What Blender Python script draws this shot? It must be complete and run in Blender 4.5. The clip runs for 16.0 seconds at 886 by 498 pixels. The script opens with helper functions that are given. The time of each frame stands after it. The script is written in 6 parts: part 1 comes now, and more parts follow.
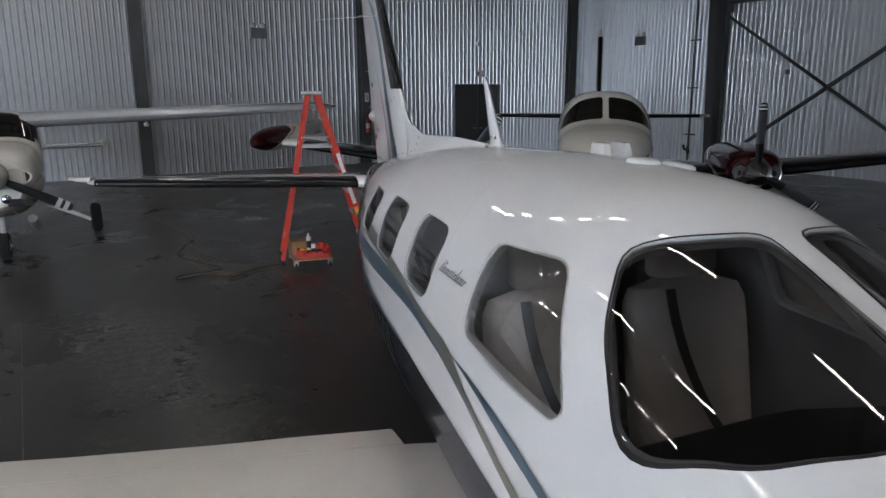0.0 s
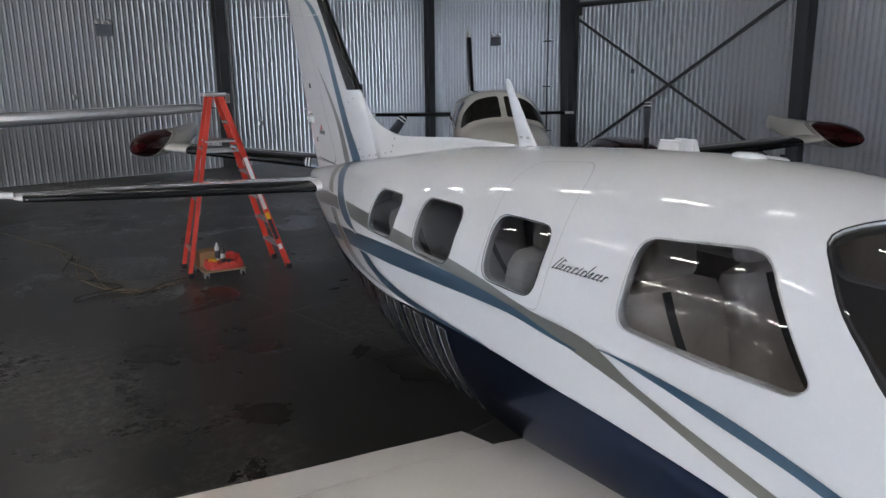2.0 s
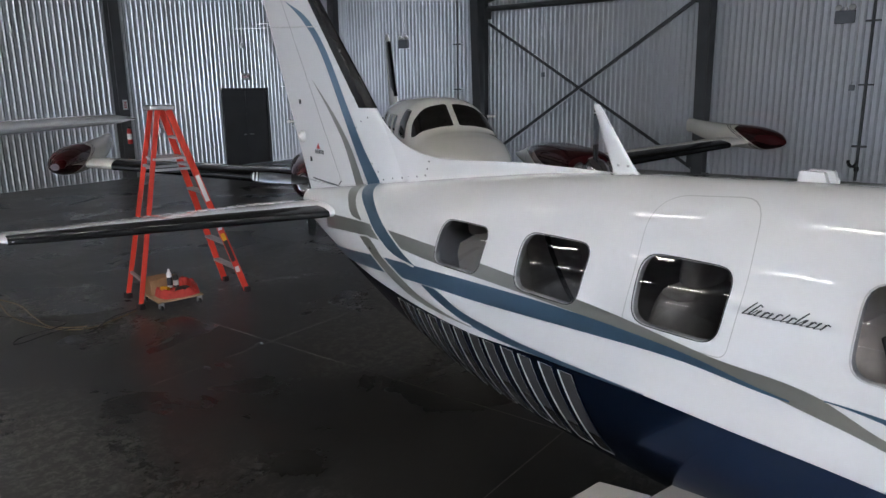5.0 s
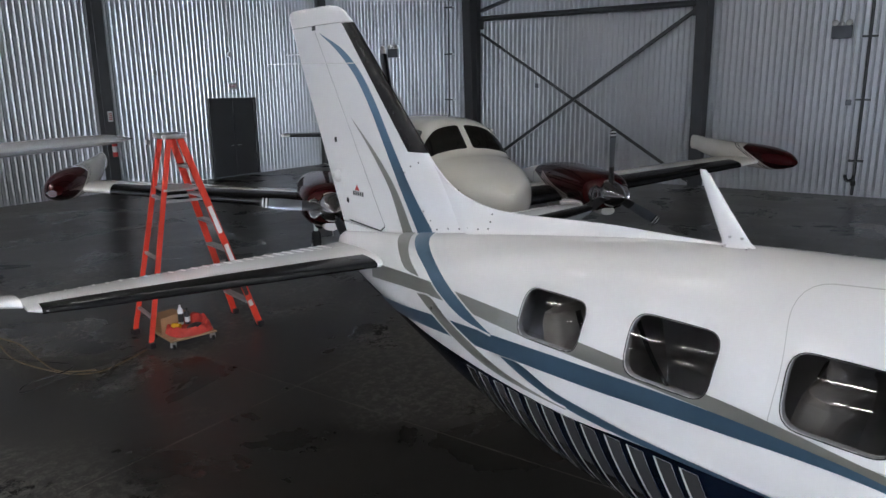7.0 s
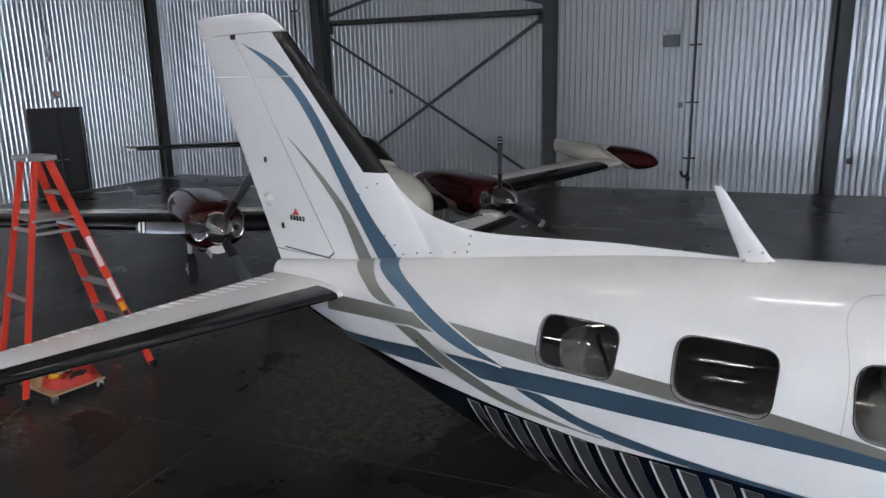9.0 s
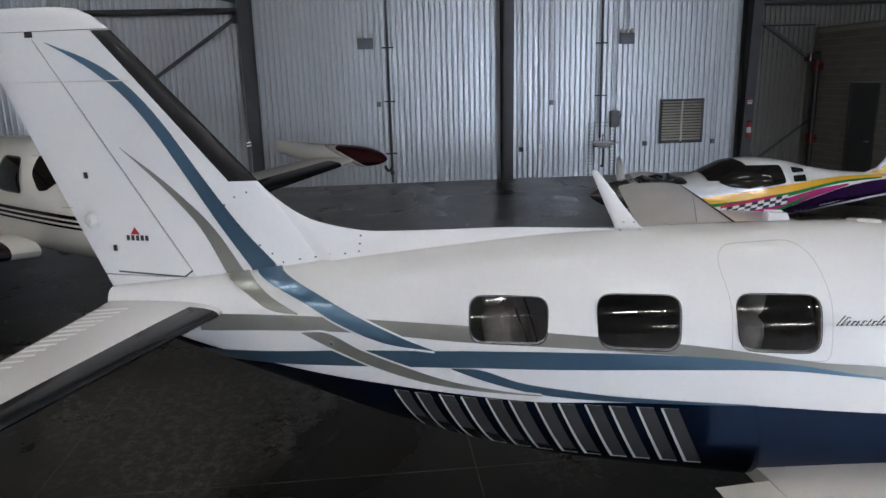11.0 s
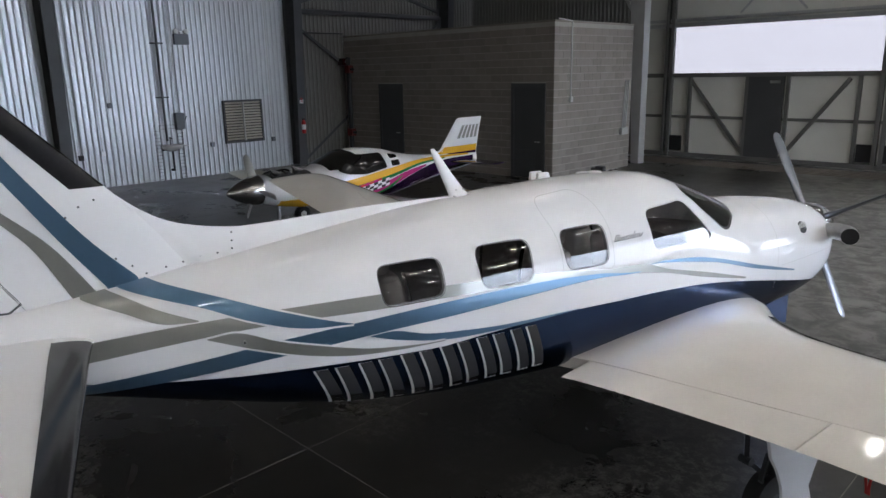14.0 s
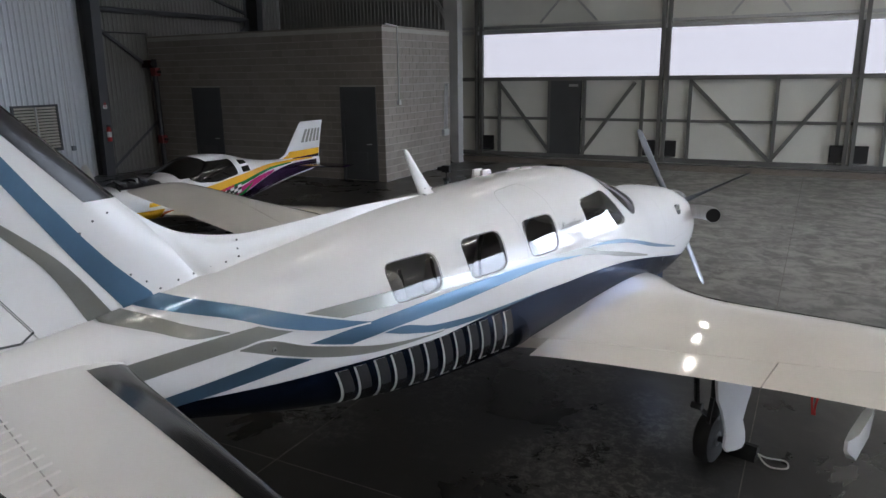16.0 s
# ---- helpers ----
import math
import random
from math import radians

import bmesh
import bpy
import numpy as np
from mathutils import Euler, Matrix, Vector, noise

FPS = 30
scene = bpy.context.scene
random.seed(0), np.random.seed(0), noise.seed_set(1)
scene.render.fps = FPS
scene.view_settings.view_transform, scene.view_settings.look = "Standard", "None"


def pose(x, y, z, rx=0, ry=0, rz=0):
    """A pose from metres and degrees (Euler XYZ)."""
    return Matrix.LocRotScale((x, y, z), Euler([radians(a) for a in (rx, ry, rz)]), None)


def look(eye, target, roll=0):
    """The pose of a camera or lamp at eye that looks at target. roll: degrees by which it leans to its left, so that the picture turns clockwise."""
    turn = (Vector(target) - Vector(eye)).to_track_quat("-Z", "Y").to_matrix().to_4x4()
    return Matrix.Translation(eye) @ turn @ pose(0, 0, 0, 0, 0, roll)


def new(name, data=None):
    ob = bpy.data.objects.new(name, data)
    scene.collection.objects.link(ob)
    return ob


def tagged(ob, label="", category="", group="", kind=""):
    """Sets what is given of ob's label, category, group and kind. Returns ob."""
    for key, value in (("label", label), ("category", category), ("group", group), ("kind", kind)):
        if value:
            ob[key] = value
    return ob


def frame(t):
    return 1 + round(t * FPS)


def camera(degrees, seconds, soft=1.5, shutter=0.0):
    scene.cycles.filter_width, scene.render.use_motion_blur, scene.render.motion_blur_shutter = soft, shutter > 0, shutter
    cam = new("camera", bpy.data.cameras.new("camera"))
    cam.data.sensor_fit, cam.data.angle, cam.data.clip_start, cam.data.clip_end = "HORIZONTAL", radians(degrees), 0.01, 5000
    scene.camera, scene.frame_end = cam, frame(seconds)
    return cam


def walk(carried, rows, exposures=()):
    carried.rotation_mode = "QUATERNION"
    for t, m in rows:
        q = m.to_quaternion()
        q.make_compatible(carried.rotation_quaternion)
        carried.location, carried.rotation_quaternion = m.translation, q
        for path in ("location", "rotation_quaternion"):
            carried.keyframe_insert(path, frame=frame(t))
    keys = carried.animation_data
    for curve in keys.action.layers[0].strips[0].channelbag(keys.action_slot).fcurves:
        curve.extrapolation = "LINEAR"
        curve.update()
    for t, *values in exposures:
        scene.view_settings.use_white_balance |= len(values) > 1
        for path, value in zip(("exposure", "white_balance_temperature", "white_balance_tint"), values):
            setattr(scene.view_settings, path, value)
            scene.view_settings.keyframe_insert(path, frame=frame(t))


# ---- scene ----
cam = camera(64.3, 16.0)
PATH = [
    (0, (-0.19, 0.283, 2.371), (0.798, 1.965, 1.93), -0.2),
    (0.5, (-0.398, 0.396, 2.397), (0.663, 2.032, 1.954), -0.2),
    (1, (-0.604, 0.553, 2.39), (0.548, 2.127, 1.948), -0.4),
    (1.5, (-0.818, 0.721, 2.392), (0.426, 2.223, 1.948), -0.5),
    (2, (-1.002, 0.886, 2.388), (0.338, 2.303, 1.942), -0.6),
    (2.5, (-1.157, 1.054, 2.386), (0.255, 2.398, 1.938), -0.7),
    (3, (-1.28, 1.207, 2.386), (0.179, 2.499, 1.939), -0.7),
    (3.5, (-1.384, 1.364, 2.394), (0.119, 2.606, 1.946), -0.8),
    (4, (-1.445, 1.523, 2.422), (0.074, 2.745, 1.972), -0.8),
    (6.3, (-1.538, 2.337, 2.74), (0.052, 3.463, 2.29), -0.8),
    (6.5, (-1.535, 2.395, 2.769), (0.056, 3.521, 2.32), -0.7),
    (7, (-1.541, 2.578, 2.836), (0.054, 3.698, 2.387), -0.7),
    (7.5, (-1.552, 2.781, 2.891), (0.067, 3.865, 2.442), -0.7),
    (8, (-1.588, 3.006, 2.913), (0.094, 3.991, 2.464), -0.6),
    (8.2, (-1.605, 3.1, 2.921), (0.1, 4.044, 2.472), -0.7),
    (10.3, (-1.899, 4.29, 2.928), (0.044, 4.42, 2.473), -1.5),
    (10.5, (-1.937, 4.429, 2.936), (0.009, 4.46, 2.477), -1.5),
    (11, (-2.071, 4.786, 2.974), (-0.135, 4.603, 2.507), -1.5),
    (11.5, (-2.061, 5.133, 2.948), (-0.172, 4.676, 2.477), -1.6),
    (12, (-2.071, 5.533, 2.956), (-0.278, 4.788, 2.477), -1.6),
    (12.5, (-2.037, 5.924, 2.965), (-0.338, 4.986, 2.482), -1.5),
    (13, (-1.934, 6.279, 2.961), (-0.338, 5.177, 2.475), -1.4),
    (13.5, (-1.791, 6.635, 2.965), (-0.305, 5.388, 2.476), -1.3),
    (14, (-1.599, 6.94, 2.956), (-0.221, 5.575, 2.468), -1.2),
    (14.5, (-1.411, 7.236, 2.967), (-0.153, 5.76, 2.477), -1.1),
    (15, (-1.192, 7.497, 2.979), (-0.059, 5.924, 2.488), -1.1),
    (15.5, (-0.949, 7.729, 2.986), (0.065, 6.077, 2.495), -1.0),
    (16, (-0.682, 7.917, 2.981), (0.227, 6.204, 2.492), -0.9),
]
EXPOSURES = [(t, stops, 6340.0, 10.0) for t, stops in ((0.0, 0.08), (2.0, 0.20), (4.0, 0.36), (6.5, 0.52), (8.0, 0.58), (10.5, 0.54), (13.0, 0.56), (16.0, 0.48))]
walk(cam, [(t, look(eye, target, roll)) for t, eye, target, roll in PATH], EXPOSURES)

# ---- light ----
world = bpy.data.worlds.new("overcast_sky")
scene.world = world
world.use_nodes = True
wn = world.node_tree
sky = wn.nodes.new("ShaderNodeTexSky")
sky.sky_type, sky.sun_disc = "NISHITA", False
sky.sun_elevation, sky.sun_rotation = radians(42), radians(200)
sky.air_density, sky.dust_density = 1.0, 4.0
wn.nodes["Background"].inputs["Strength"].default_value = 0.15
wn.links.new(sky.outputs[0], wn.nodes["Background"].inputs["Color"])
sun = new("sun", bpy.data.lights.new("sun", "SUN"))
sun.data.energy, sun.data.angle, sun.data.color = 1.2, radians(15), (1.0, 0.97, 0.93)
sun.matrix_world = look((8, -30, 28), (0, 0, 0))

# ---- materials ----


def material(name, color, rough=0.5, metal=0.0, coat=0.0, vary=0.08, scale=3.0, bump=0.0, fine=60.0, rough_vary=0.1, emit=0.0, trans=0.0, ior=1.45, stretch=(1, 1, 1), piece=0.0):
    """A plain surface with slow stains and fine grain in object space."""
    m = bpy.data.materials.new(name)
    m.use_nodes = True
    nt = m.node_tree
    p = nt.nodes["Principled BSDF"]
    p.inputs["Metallic"].default_value = metal
    p.inputs["Coat Weight"].default_value = coat
    p.inputs["Coat Roughness"].default_value = 0.04
    p.inputs["IOR"].default_value = ior
    p.inputs["Transmission Weight"].default_value = trans
    tc = nt.nodes.new("ShaderNodeTexCoord")
    mp = nt.nodes.new("ShaderNodeMapping")
    mp.inputs["Scale"].default_value = stretch
    nt.links.new(tc.outputs["Object"], mp.inputs["Vector"])
    big = nt.nodes.new("ShaderNodeTexNoise")
    big.inputs["Scale"].default_value, big.inputs["Detail"].default_value = scale, 6
    small = nt.nodes.new("ShaderNodeTexNoise")
    small.inputs["Scale"].default_value, small.inputs["Detail"].default_value = fine, 3
    for n in (big, small):
        nt.links.new(mp.outputs[0], n.inputs["Vector"])
    add = nt.nodes.new("ShaderNodeMath")
    add.operation = "MULTIPLY_ADD"
    add.inputs[1].default_value = 0.35
    nt.links.new(small.outputs["Fac"], add.inputs[0])
    nt.links.new(big.outputs["Fac"], add.inputs[2])
    ramp = nt.nodes.new("ShaderNodeMapRange")
    ramp.inputs["From Min"].default_value, ramp.inputs["From Max"].default_value = 0.45, 0.9
    ramp.inputs["To Min"].default_value, ramp.inputs["To Max"].default_value = 1 - vary, 1 + vary
    nt.links.new(add.outputs[0], ramp.inputs["Value"])
    mul = nt.nodes.new("ShaderNodeVectorMath")
    mul.operation = "SCALE"
    mul.inputs[0].default_value = color
    nt.links.new(ramp.outputs[0], mul.inputs["Scale"])
    if piece:
        info = nt.nodes.new("ShaderNodeObjectInfo")
        tone = nt.nodes.new("ShaderNodeMapRange")
        tone.inputs["To Min"].default_value, tone.inputs["To Max"].default_value = 1 - piece, 1 + piece
        nt.links.new(info.outputs["Random"], tone.inputs["Value"])
        each = nt.nodes.new("ShaderNodeVectorMath")
        each.operation = "SCALE"
        nt.links.new(mul.outputs[0], each.inputs[0])
        nt.links.new(tone.outputs[0], each.inputs["Scale"])
        mul = each
    nt.links.new(mul.outputs[0], p.inputs["Base Color"])
    rr = nt.nodes.new("ShaderNodeMapRange")
    rr.inputs["From Min"].default_value, rr.inputs["From Max"].default_value = 0.45, 0.9
    rr.inputs["To Min"].default_value, rr.inputs["To Max"].default_value = rough * (1 - rough_vary), rough * (1 + rough_vary)
    nt.links.new(add.outputs[0], rr.inputs["Value"])
    nt.links.new(rr.outputs[0], p.inputs["Roughness"])
    if bump:
        b = nt.nodes.new("ShaderNodeBump")
        b.inputs["Strength"].default_value, b.inputs["Distance"].default_value = bump, 0.01
        nt.links.new(small.outputs["Fac"], b.inputs["Height"])
        nt.links.new(b.outputs[0], p.inputs["Normal"])
    if emit:
        p.inputs["Emission Color"].default_value = (*color, 1)
        p.inputs["Emission Strength"].default_value = emit
    return m


WHITE = material("white_gloss_paint", (0.715, 0.712, 0.712), 0.03, vary=0.02, scale=1.2, ior=1.37)
WINGPAINT = material("beige_white_wing_paint", (0.80, 0.768, 0.72), 0.07, vary=0.05, scale=1.6, ior=1.42, rough_vary=0.5)
CREAM = material("ivory_gloss_paint", (0.80, 0.78, 0.72), 0.04, vary=0.03, scale=1.5)
NAVY = material("navy_metallic_paint", (0.014, 0.036, 0.098), 0.24, metal=0.95, coat=0.3, vary=0.05)
BLUE = material("slate_blue_metallic_paint", (0.095, 0.175, 0.265), 0.32, metal=0.7, coat=0.8, vary=0.05)
GREY = material("warm_grey_metallic_paint", (0.25, 0.252, 0.23), 0.32, metal=0.5, coat=0.8, vary=0.05)
BOOT = material("black_rubber_boot", (0.012, 0.012, 0.013), 0.16, vary=0.25, scale=6, ior=1.35)
RUBBER = material("tyre_rubber", (0.014, 0.014, 0.014), 0.85, vary=0.25, scale=14, bump=0.3)
BLACK = material("black_plastic", (0.015, 0.015, 0.016), 0.45, vary=0.2)
MAROON = material("maroon_gloss_paint", (0.036, 0.006, 0.007), 0.06, vary=0.08)
PROPGREY = material("grey_blade_paint", (.15, .16, .18), .30, metal=.75, vary=.1)
STEEL = material("polished_metal", (0.62, 0.62, 0.63), 0.16, metal=1.0, vary=0.06, scale=8)
DULL = material("dull_aluminium", (0.5, 0.5, 0.5), 0.38, metal=0.9, vary=0.1, scale=10)
FRAME = material("dark_grey_steel_paint", (0.068, 0.071, 0.074), 0.5, vary=0.12, scale=2, bump=0.05)
DOORSTEEL = material("grey_door_steel_paint", (0.125, 0.125, 0.118), 0.5, vary=0.14, scale=2, bump=0.05)
SHEET = material("galvanised_wall_sheet", (0.55, 0.570, 0.598), 0.40, metal=0.7, vary=0.07, scale=0.7, stretch=(1, 1, 0.15))
ROOF = material("roof_insulation", (0.34, 0.32, 0.29), 0.8, vary=0.08, scale=1.0)
BLOCKM = material("brown_concrete_block", (0.255, 0.229, 0.204), 0.85, vary=0.08, scale=2.2, bump=0.5, fine=90, piece=0.10)
MORTAR = material("pale_mortar", (0.40, 0.375, 0.335), 0.9, vary=0.1, scale=4)
DOORM = material("charcoal_door_paint", (0.062, 0.064, 0.066), 0.45, vary=0.08, scale=2)
PANEL = material("white_door_insulation", (0.66, 0.66, 0.61), 0.6, vary=0.06, scale=0.9)
ORANGE = material("orange_fibreglass", (0.56, 0.040, 0.020), 0.38, vary=0.08, scale=5)
RED = material("red_paint", (0.42, 0.02, 0.02), 0.35, vary=0.08)
WOOD = material("plywood", (0.34, 0.23, 0.13), 0.65, vary=0.2, scale=5, stretch=(1, 6, 1))
CARD = material("brown_cardboard", (0.32, 0.18, 0.09), 0.85, vary=0.12, scale=6)
REDBAG = material("red_nylon_cloth", (0.42, 0.035, 0.025), 0.6, vary=0.15, scale=9)
CABLE = material("tan_cord", (0.17, 0.12, 0.06), 0.55, vary=0.3, scale=12)
SEAT = material("beige_leather", (0.74, 0.685, 0.65), 0.5, vary=0.12, scale=6, bump=0.15)
LINER = material("grey_cabin_lining", (0.46, 0.47, 0.49), 0.8, vary=0.1)
LAMPM = material("lit_diffuser", (1.0, 0.94, 0.875), 0.5, vary=0.0, emit=41.0)
YELLOW = material("yellow_paint", (0.72, 0.40, 0.03), 0.22, coat=0.6, vary=0.06)
GREEN = material("green_paint", (0.02, 0.17, 0.04), 0.22, coat=0.6, vary=0.08)
PINK = material("magenta_paint", (0.42, 0.03, 0.17), 0.22, coat=0.6, vary=0.08)
PURPLE = material("purple_paint", (0.022, 0.006, 0.04), 0.1, vary=0.1)
DARKTXT = material("dark_lettering", (0.03, 0.032, 0.036), 0.35, vary=0.1)
PALE = material("pale_plastic", (0.55, 0.55, 0.53), 0.45, vary=0.06)


def glass(name, tint, rough=0.0, ior=1.5):
    m = bpy.data.materials.new(name)
    m.use_nodes = True
    nt = m.node_tree
    nt.nodes.remove(nt.nodes["Principled BSDF"])
    out = nt.nodes["Material Output"]
    tr, gl = nt.nodes.new("ShaderNodeBsdfTransparent"), nt.nodes.new("ShaderNodeBsdfGlossy")
    tr.inputs["Color"].default_value = (*tint, 1)
    gl.inputs["Roughness"].default_value = rough
    fr = nt.nodes.new("ShaderNodeFresnel")
    fr.inputs["IOR"].default_value = ior
    mix = nt.nodes.new("ShaderNodeMixShader")
    nt.links.new(fr.outputs[0], mix.inputs[0])
    nt.links.new(tr.outputs[0], mix.inputs[1])
    nt.links.new(gl.outputs[0], mix.inputs[2])
    nt.links.new(mix.outputs[0], out.inputs["Surface"])
    return m


TINTED = glass("tinted_acrylic", (0.66, 0.66, 0.665), 0.0, 1.75)
CLEAR = glass("clear_side_acrylic", (0.88, 0.87, 0.86), 0.0, 1.7)
SCREENGLASS = glass("dark_windshield_acrylic", (0.42, 0.42, 0.42), 0.0, 1.5)
FROSTED = glass("dim_translucent_glazing", (0.233, 0.224, 0.226), 0.2)


def floor_material():
    """Dark sealed concrete: slow cloudiness, clusters of pale flecks, faint rust, glazing light painted in and duller
    by the door.
    """
    m = bpy.data.materials.new("dark_polished_concrete")
    m.use_nodes = True
    nt = m.node_tree
    p = nt.nodes["Principled BSDF"]
    p.inputs["IOR"].default_value = 1.4
    geo = nt.nodes.new("ShaderNodeNewGeometry")

    def noise_tex(scale, detail, rough, distort=0.0, shift=0.0):
        n = nt.nodes.new("ShaderNodeTexNoise")
        n.inputs["Scale"].default_value, n.inputs["Detail"].default_value = scale, detail
        n.inputs["Roughness"].default_value, n.inputs["Distortion"].default_value = rough, distort
        off = nt.nodes.new("ShaderNodeVectorMath")
        off.inputs[1].default_value = (shift, shift * .7, 0)
        nt.links.new(geo.outputs["Position"], off.inputs[0])
        nt.links.new(off.outputs[0], n.inputs["Vector"])
        return n

    def ramp(node, lo, hi, to_lo=0.0, to_hi=1.0):
        r = nt.nodes.new("ShaderNodeMapRange")
        r.interpolation_type = "SMOOTHSTEP"
        r.inputs["From Min"].default_value, r.inputs["From Max"].default_value = lo, hi
        r.inputs["To Min"].default_value, r.inputs["To Max"].default_value = to_lo, to_hi
        nt.links.new(node.outputs[0], r.inputs["Value"])
        return r

    def times(a, b):
        t = nt.nodes.new("ShaderNodeMath")
        t.operation = "MULTIPLY"
        nt.links.new(a.outputs[0], t.inputs[0])
        nt.links.new(b.outputs[0], t.inputs[1])
        return t

    def blend(fac, a, b):
        x = nt.nodes.new("ShaderNodeMix")
        x.data_type = "RGBA"
        nt.links.new(fac.outputs[0], x.inputs["Factor"])
        if isinstance(a, tuple):
            x.inputs["A"].default_value = a
        else:
            nt.links.new(a.outputs["Result"], x.inputs["A"])
        x.inputs["B"].default_value = b
        return x

    cloud = noise_tex(0.7, 7, 0.62, 0.5)
    zone = noise_tex(0.42, 4, 0.55, 0.3, 13.0)
    fleck = noise_tex(11.0, 10, 0.8, 0.35, 5.0)
    grain = noise_tex(46.0, 3, 0.6)
    rust = noise_tex(1.1, 6, 0.6, 0.4, 31.0)
    base = blend(ramp(cloud, 0.35, 0.7), (0.0160, 0.0153, 0.0142, 1), (0.0290, 0.0277, 0.0252, 1))
    # glazing light on the floor by the hangar door, painted paler; duller there too
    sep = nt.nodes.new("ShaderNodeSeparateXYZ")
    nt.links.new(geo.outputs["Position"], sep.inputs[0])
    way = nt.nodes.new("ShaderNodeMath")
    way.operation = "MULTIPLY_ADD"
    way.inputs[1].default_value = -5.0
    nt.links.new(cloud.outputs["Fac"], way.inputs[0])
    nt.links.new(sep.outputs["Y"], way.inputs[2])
    door_light = ramp(way, 0.0, -6.5)
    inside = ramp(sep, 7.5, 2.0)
    door_light = times(door_light, inside)
    mottle = noise_tex(2.6, 9, 0.72, 0.6, 47.0)
    base = blend(times(door_light, ramp(mottle, 0.38, 0.62, 0.28, 1.0)), base, (0.27, 0.264, 0.240, 1))
    pale = times(ramp(zone, 0.46, 0.62), ramp(fleck, 0.44, 0.62))
    tone = blend(times(pale, ramp(grain, 0.3, 0.6, 0.45, 1.0)), base, (0.125, 0.121, 0.110, 1))
    red = blend(times(ramp(rust, 0.60, 0.78, 0.0, 0.5), ramp(fleck, 0.42, 0.6)), tone, (0.045, 0.020, 0.015, 1))
    nt.links.new(red.outputs["Result"], p.inputs["Base Color"])
    rough = nt.nodes.new("ShaderNodeMath")
    rough.operation = "MULTIPLY_ADD"
    nt.links.new(pale.outputs[0], rough.inputs[0])
    rough.inputs[1].default_value = 0.04
    nt.links.new(ramp(cloud, 0.3, 0.7, 0.25, 0.34).outputs[0], rough.inputs[2])
    dull = nt.nodes.new("ShaderNodeMath")
    dull.operation = "MULTIPLY_ADD"
    dull.inputs[1].default_value = 0.12
    nt.links.new(door_light.outputs[0], dull.inputs[0])
    nt.links.new(rough.outputs[0], dull.inputs[2])
    nt.links.new(dull.outputs[0], p.inputs["Roughness"])
    b = nt.nodes.new("ShaderNodeBump")
    b.inputs["Strength"].default_value, b.inputs["Distance"].default_value = 0.06, 0.004
    nt.links.new(fleck.outputs["Fac"], b.inputs["Height"])
    nt.links.new(b.outputs[0], p.inputs["Normal"])
    return m


FLOOR = floor_material()

# ---- mesh helpers ----


def part(name, bm, mat, parent=None, label="", smooth=40, cat="", kind="", group="", out=None):
    """Links a bmesh as one mesh object under a thing or a part. out: the way in which an open sheet faces."""
    me = bpy.data.meshes.new(name)
    bmesh.ops.recalc_face_normals(bm, faces=bm.faces)
    if out is not None:
        bm.normal_update()
        if sum(f.normal.dot(Vector(out)) for f in bm.faces) < 0:
            bmesh.ops.reverse_faces(bm, faces=bm.faces)
    if smooth:
        for f in bm.faces:
            f.smooth = True
        for e in bm.edges:
            if len(e.link_faces) != 2 or e.calc_face_angle(0.0) > radians(smooth):
                e.smooth = False
    bm.to_mesh(me)
    bm.free()
    for mm in (mat if isinstance(mat, (list, tuple)) else [mat]):
        me.materials.append(mm)
    ob = new(name, me)
    if parent:
        ob.parent = parent
    return tagged(ob, label, cat, group, kind)


def thing(name, label, category, m=None, group="", kind=""):
    ob = new(name)
    ob.empty_display_size = 0.2
    if m is not None:
        ob.matrix_world = m
    return tagged(ob, label, category, group, kind)


def B():
    return bmesh.new()


def box(bm, x0, y0, z0, x1, y1, z1, bevel=0.0, m=None):
    vs = [bm.verts.new(v) for v in ((x0, y0, z0), (x1, y0, z0), (x1, y1, z0), (x0, y1, z0), (x0, y0, z1), (x1, y0, z1), (x1, y1, z1), (x0, y1, z1))]
    fs = [bm.faces.new([vs[i] for i in q]) for q in ((3, 2, 1, 0), (4, 5, 6, 7), (0, 1, 5, 4), (1, 2, 6, 5), (2, 3, 7, 6), (3, 0, 4, 7))]
    if m is not None:
        bmesh.ops.transform(bm, matrix=m, verts=vs)
    if bevel:
        es = list({e for f in fs for e in f.edges})
        bmesh.ops.bevel(bm, geom=es, offset=bevel, segments=2, affect="EDGES", profile=0.6)
    return bm


def bar(bm, p0, p1, w, h, up=(0, 0, 1)):
    """A square bar from p0 to p1."""
    a, b = Vector(p0), Vector(p1)
    d = (b - a).normalized()
    s = d.cross(Vector(up))
    if s.length < 1e-4:
        s = d.cross(Vector((1, 0, 0)))
    s.normalize()
    u = s.cross(d)
    vs = []
    for c in (a, b):
        for i, j in ((-1, -1), (1, -1), (1, 1), (-1, 1)):
            vs.append(bm.verts.new(c + s * (i * w / 2) + u * (j * h / 2)))
    for q in ((3, 2, 1, 0), (4, 5, 6, 7), (0, 1, 5, 4), (1, 2, 6, 5), (2, 3, 7, 6), (3, 0, 4, 7)):
        bm.faces.new([vs[i] for i in q])
    return bm


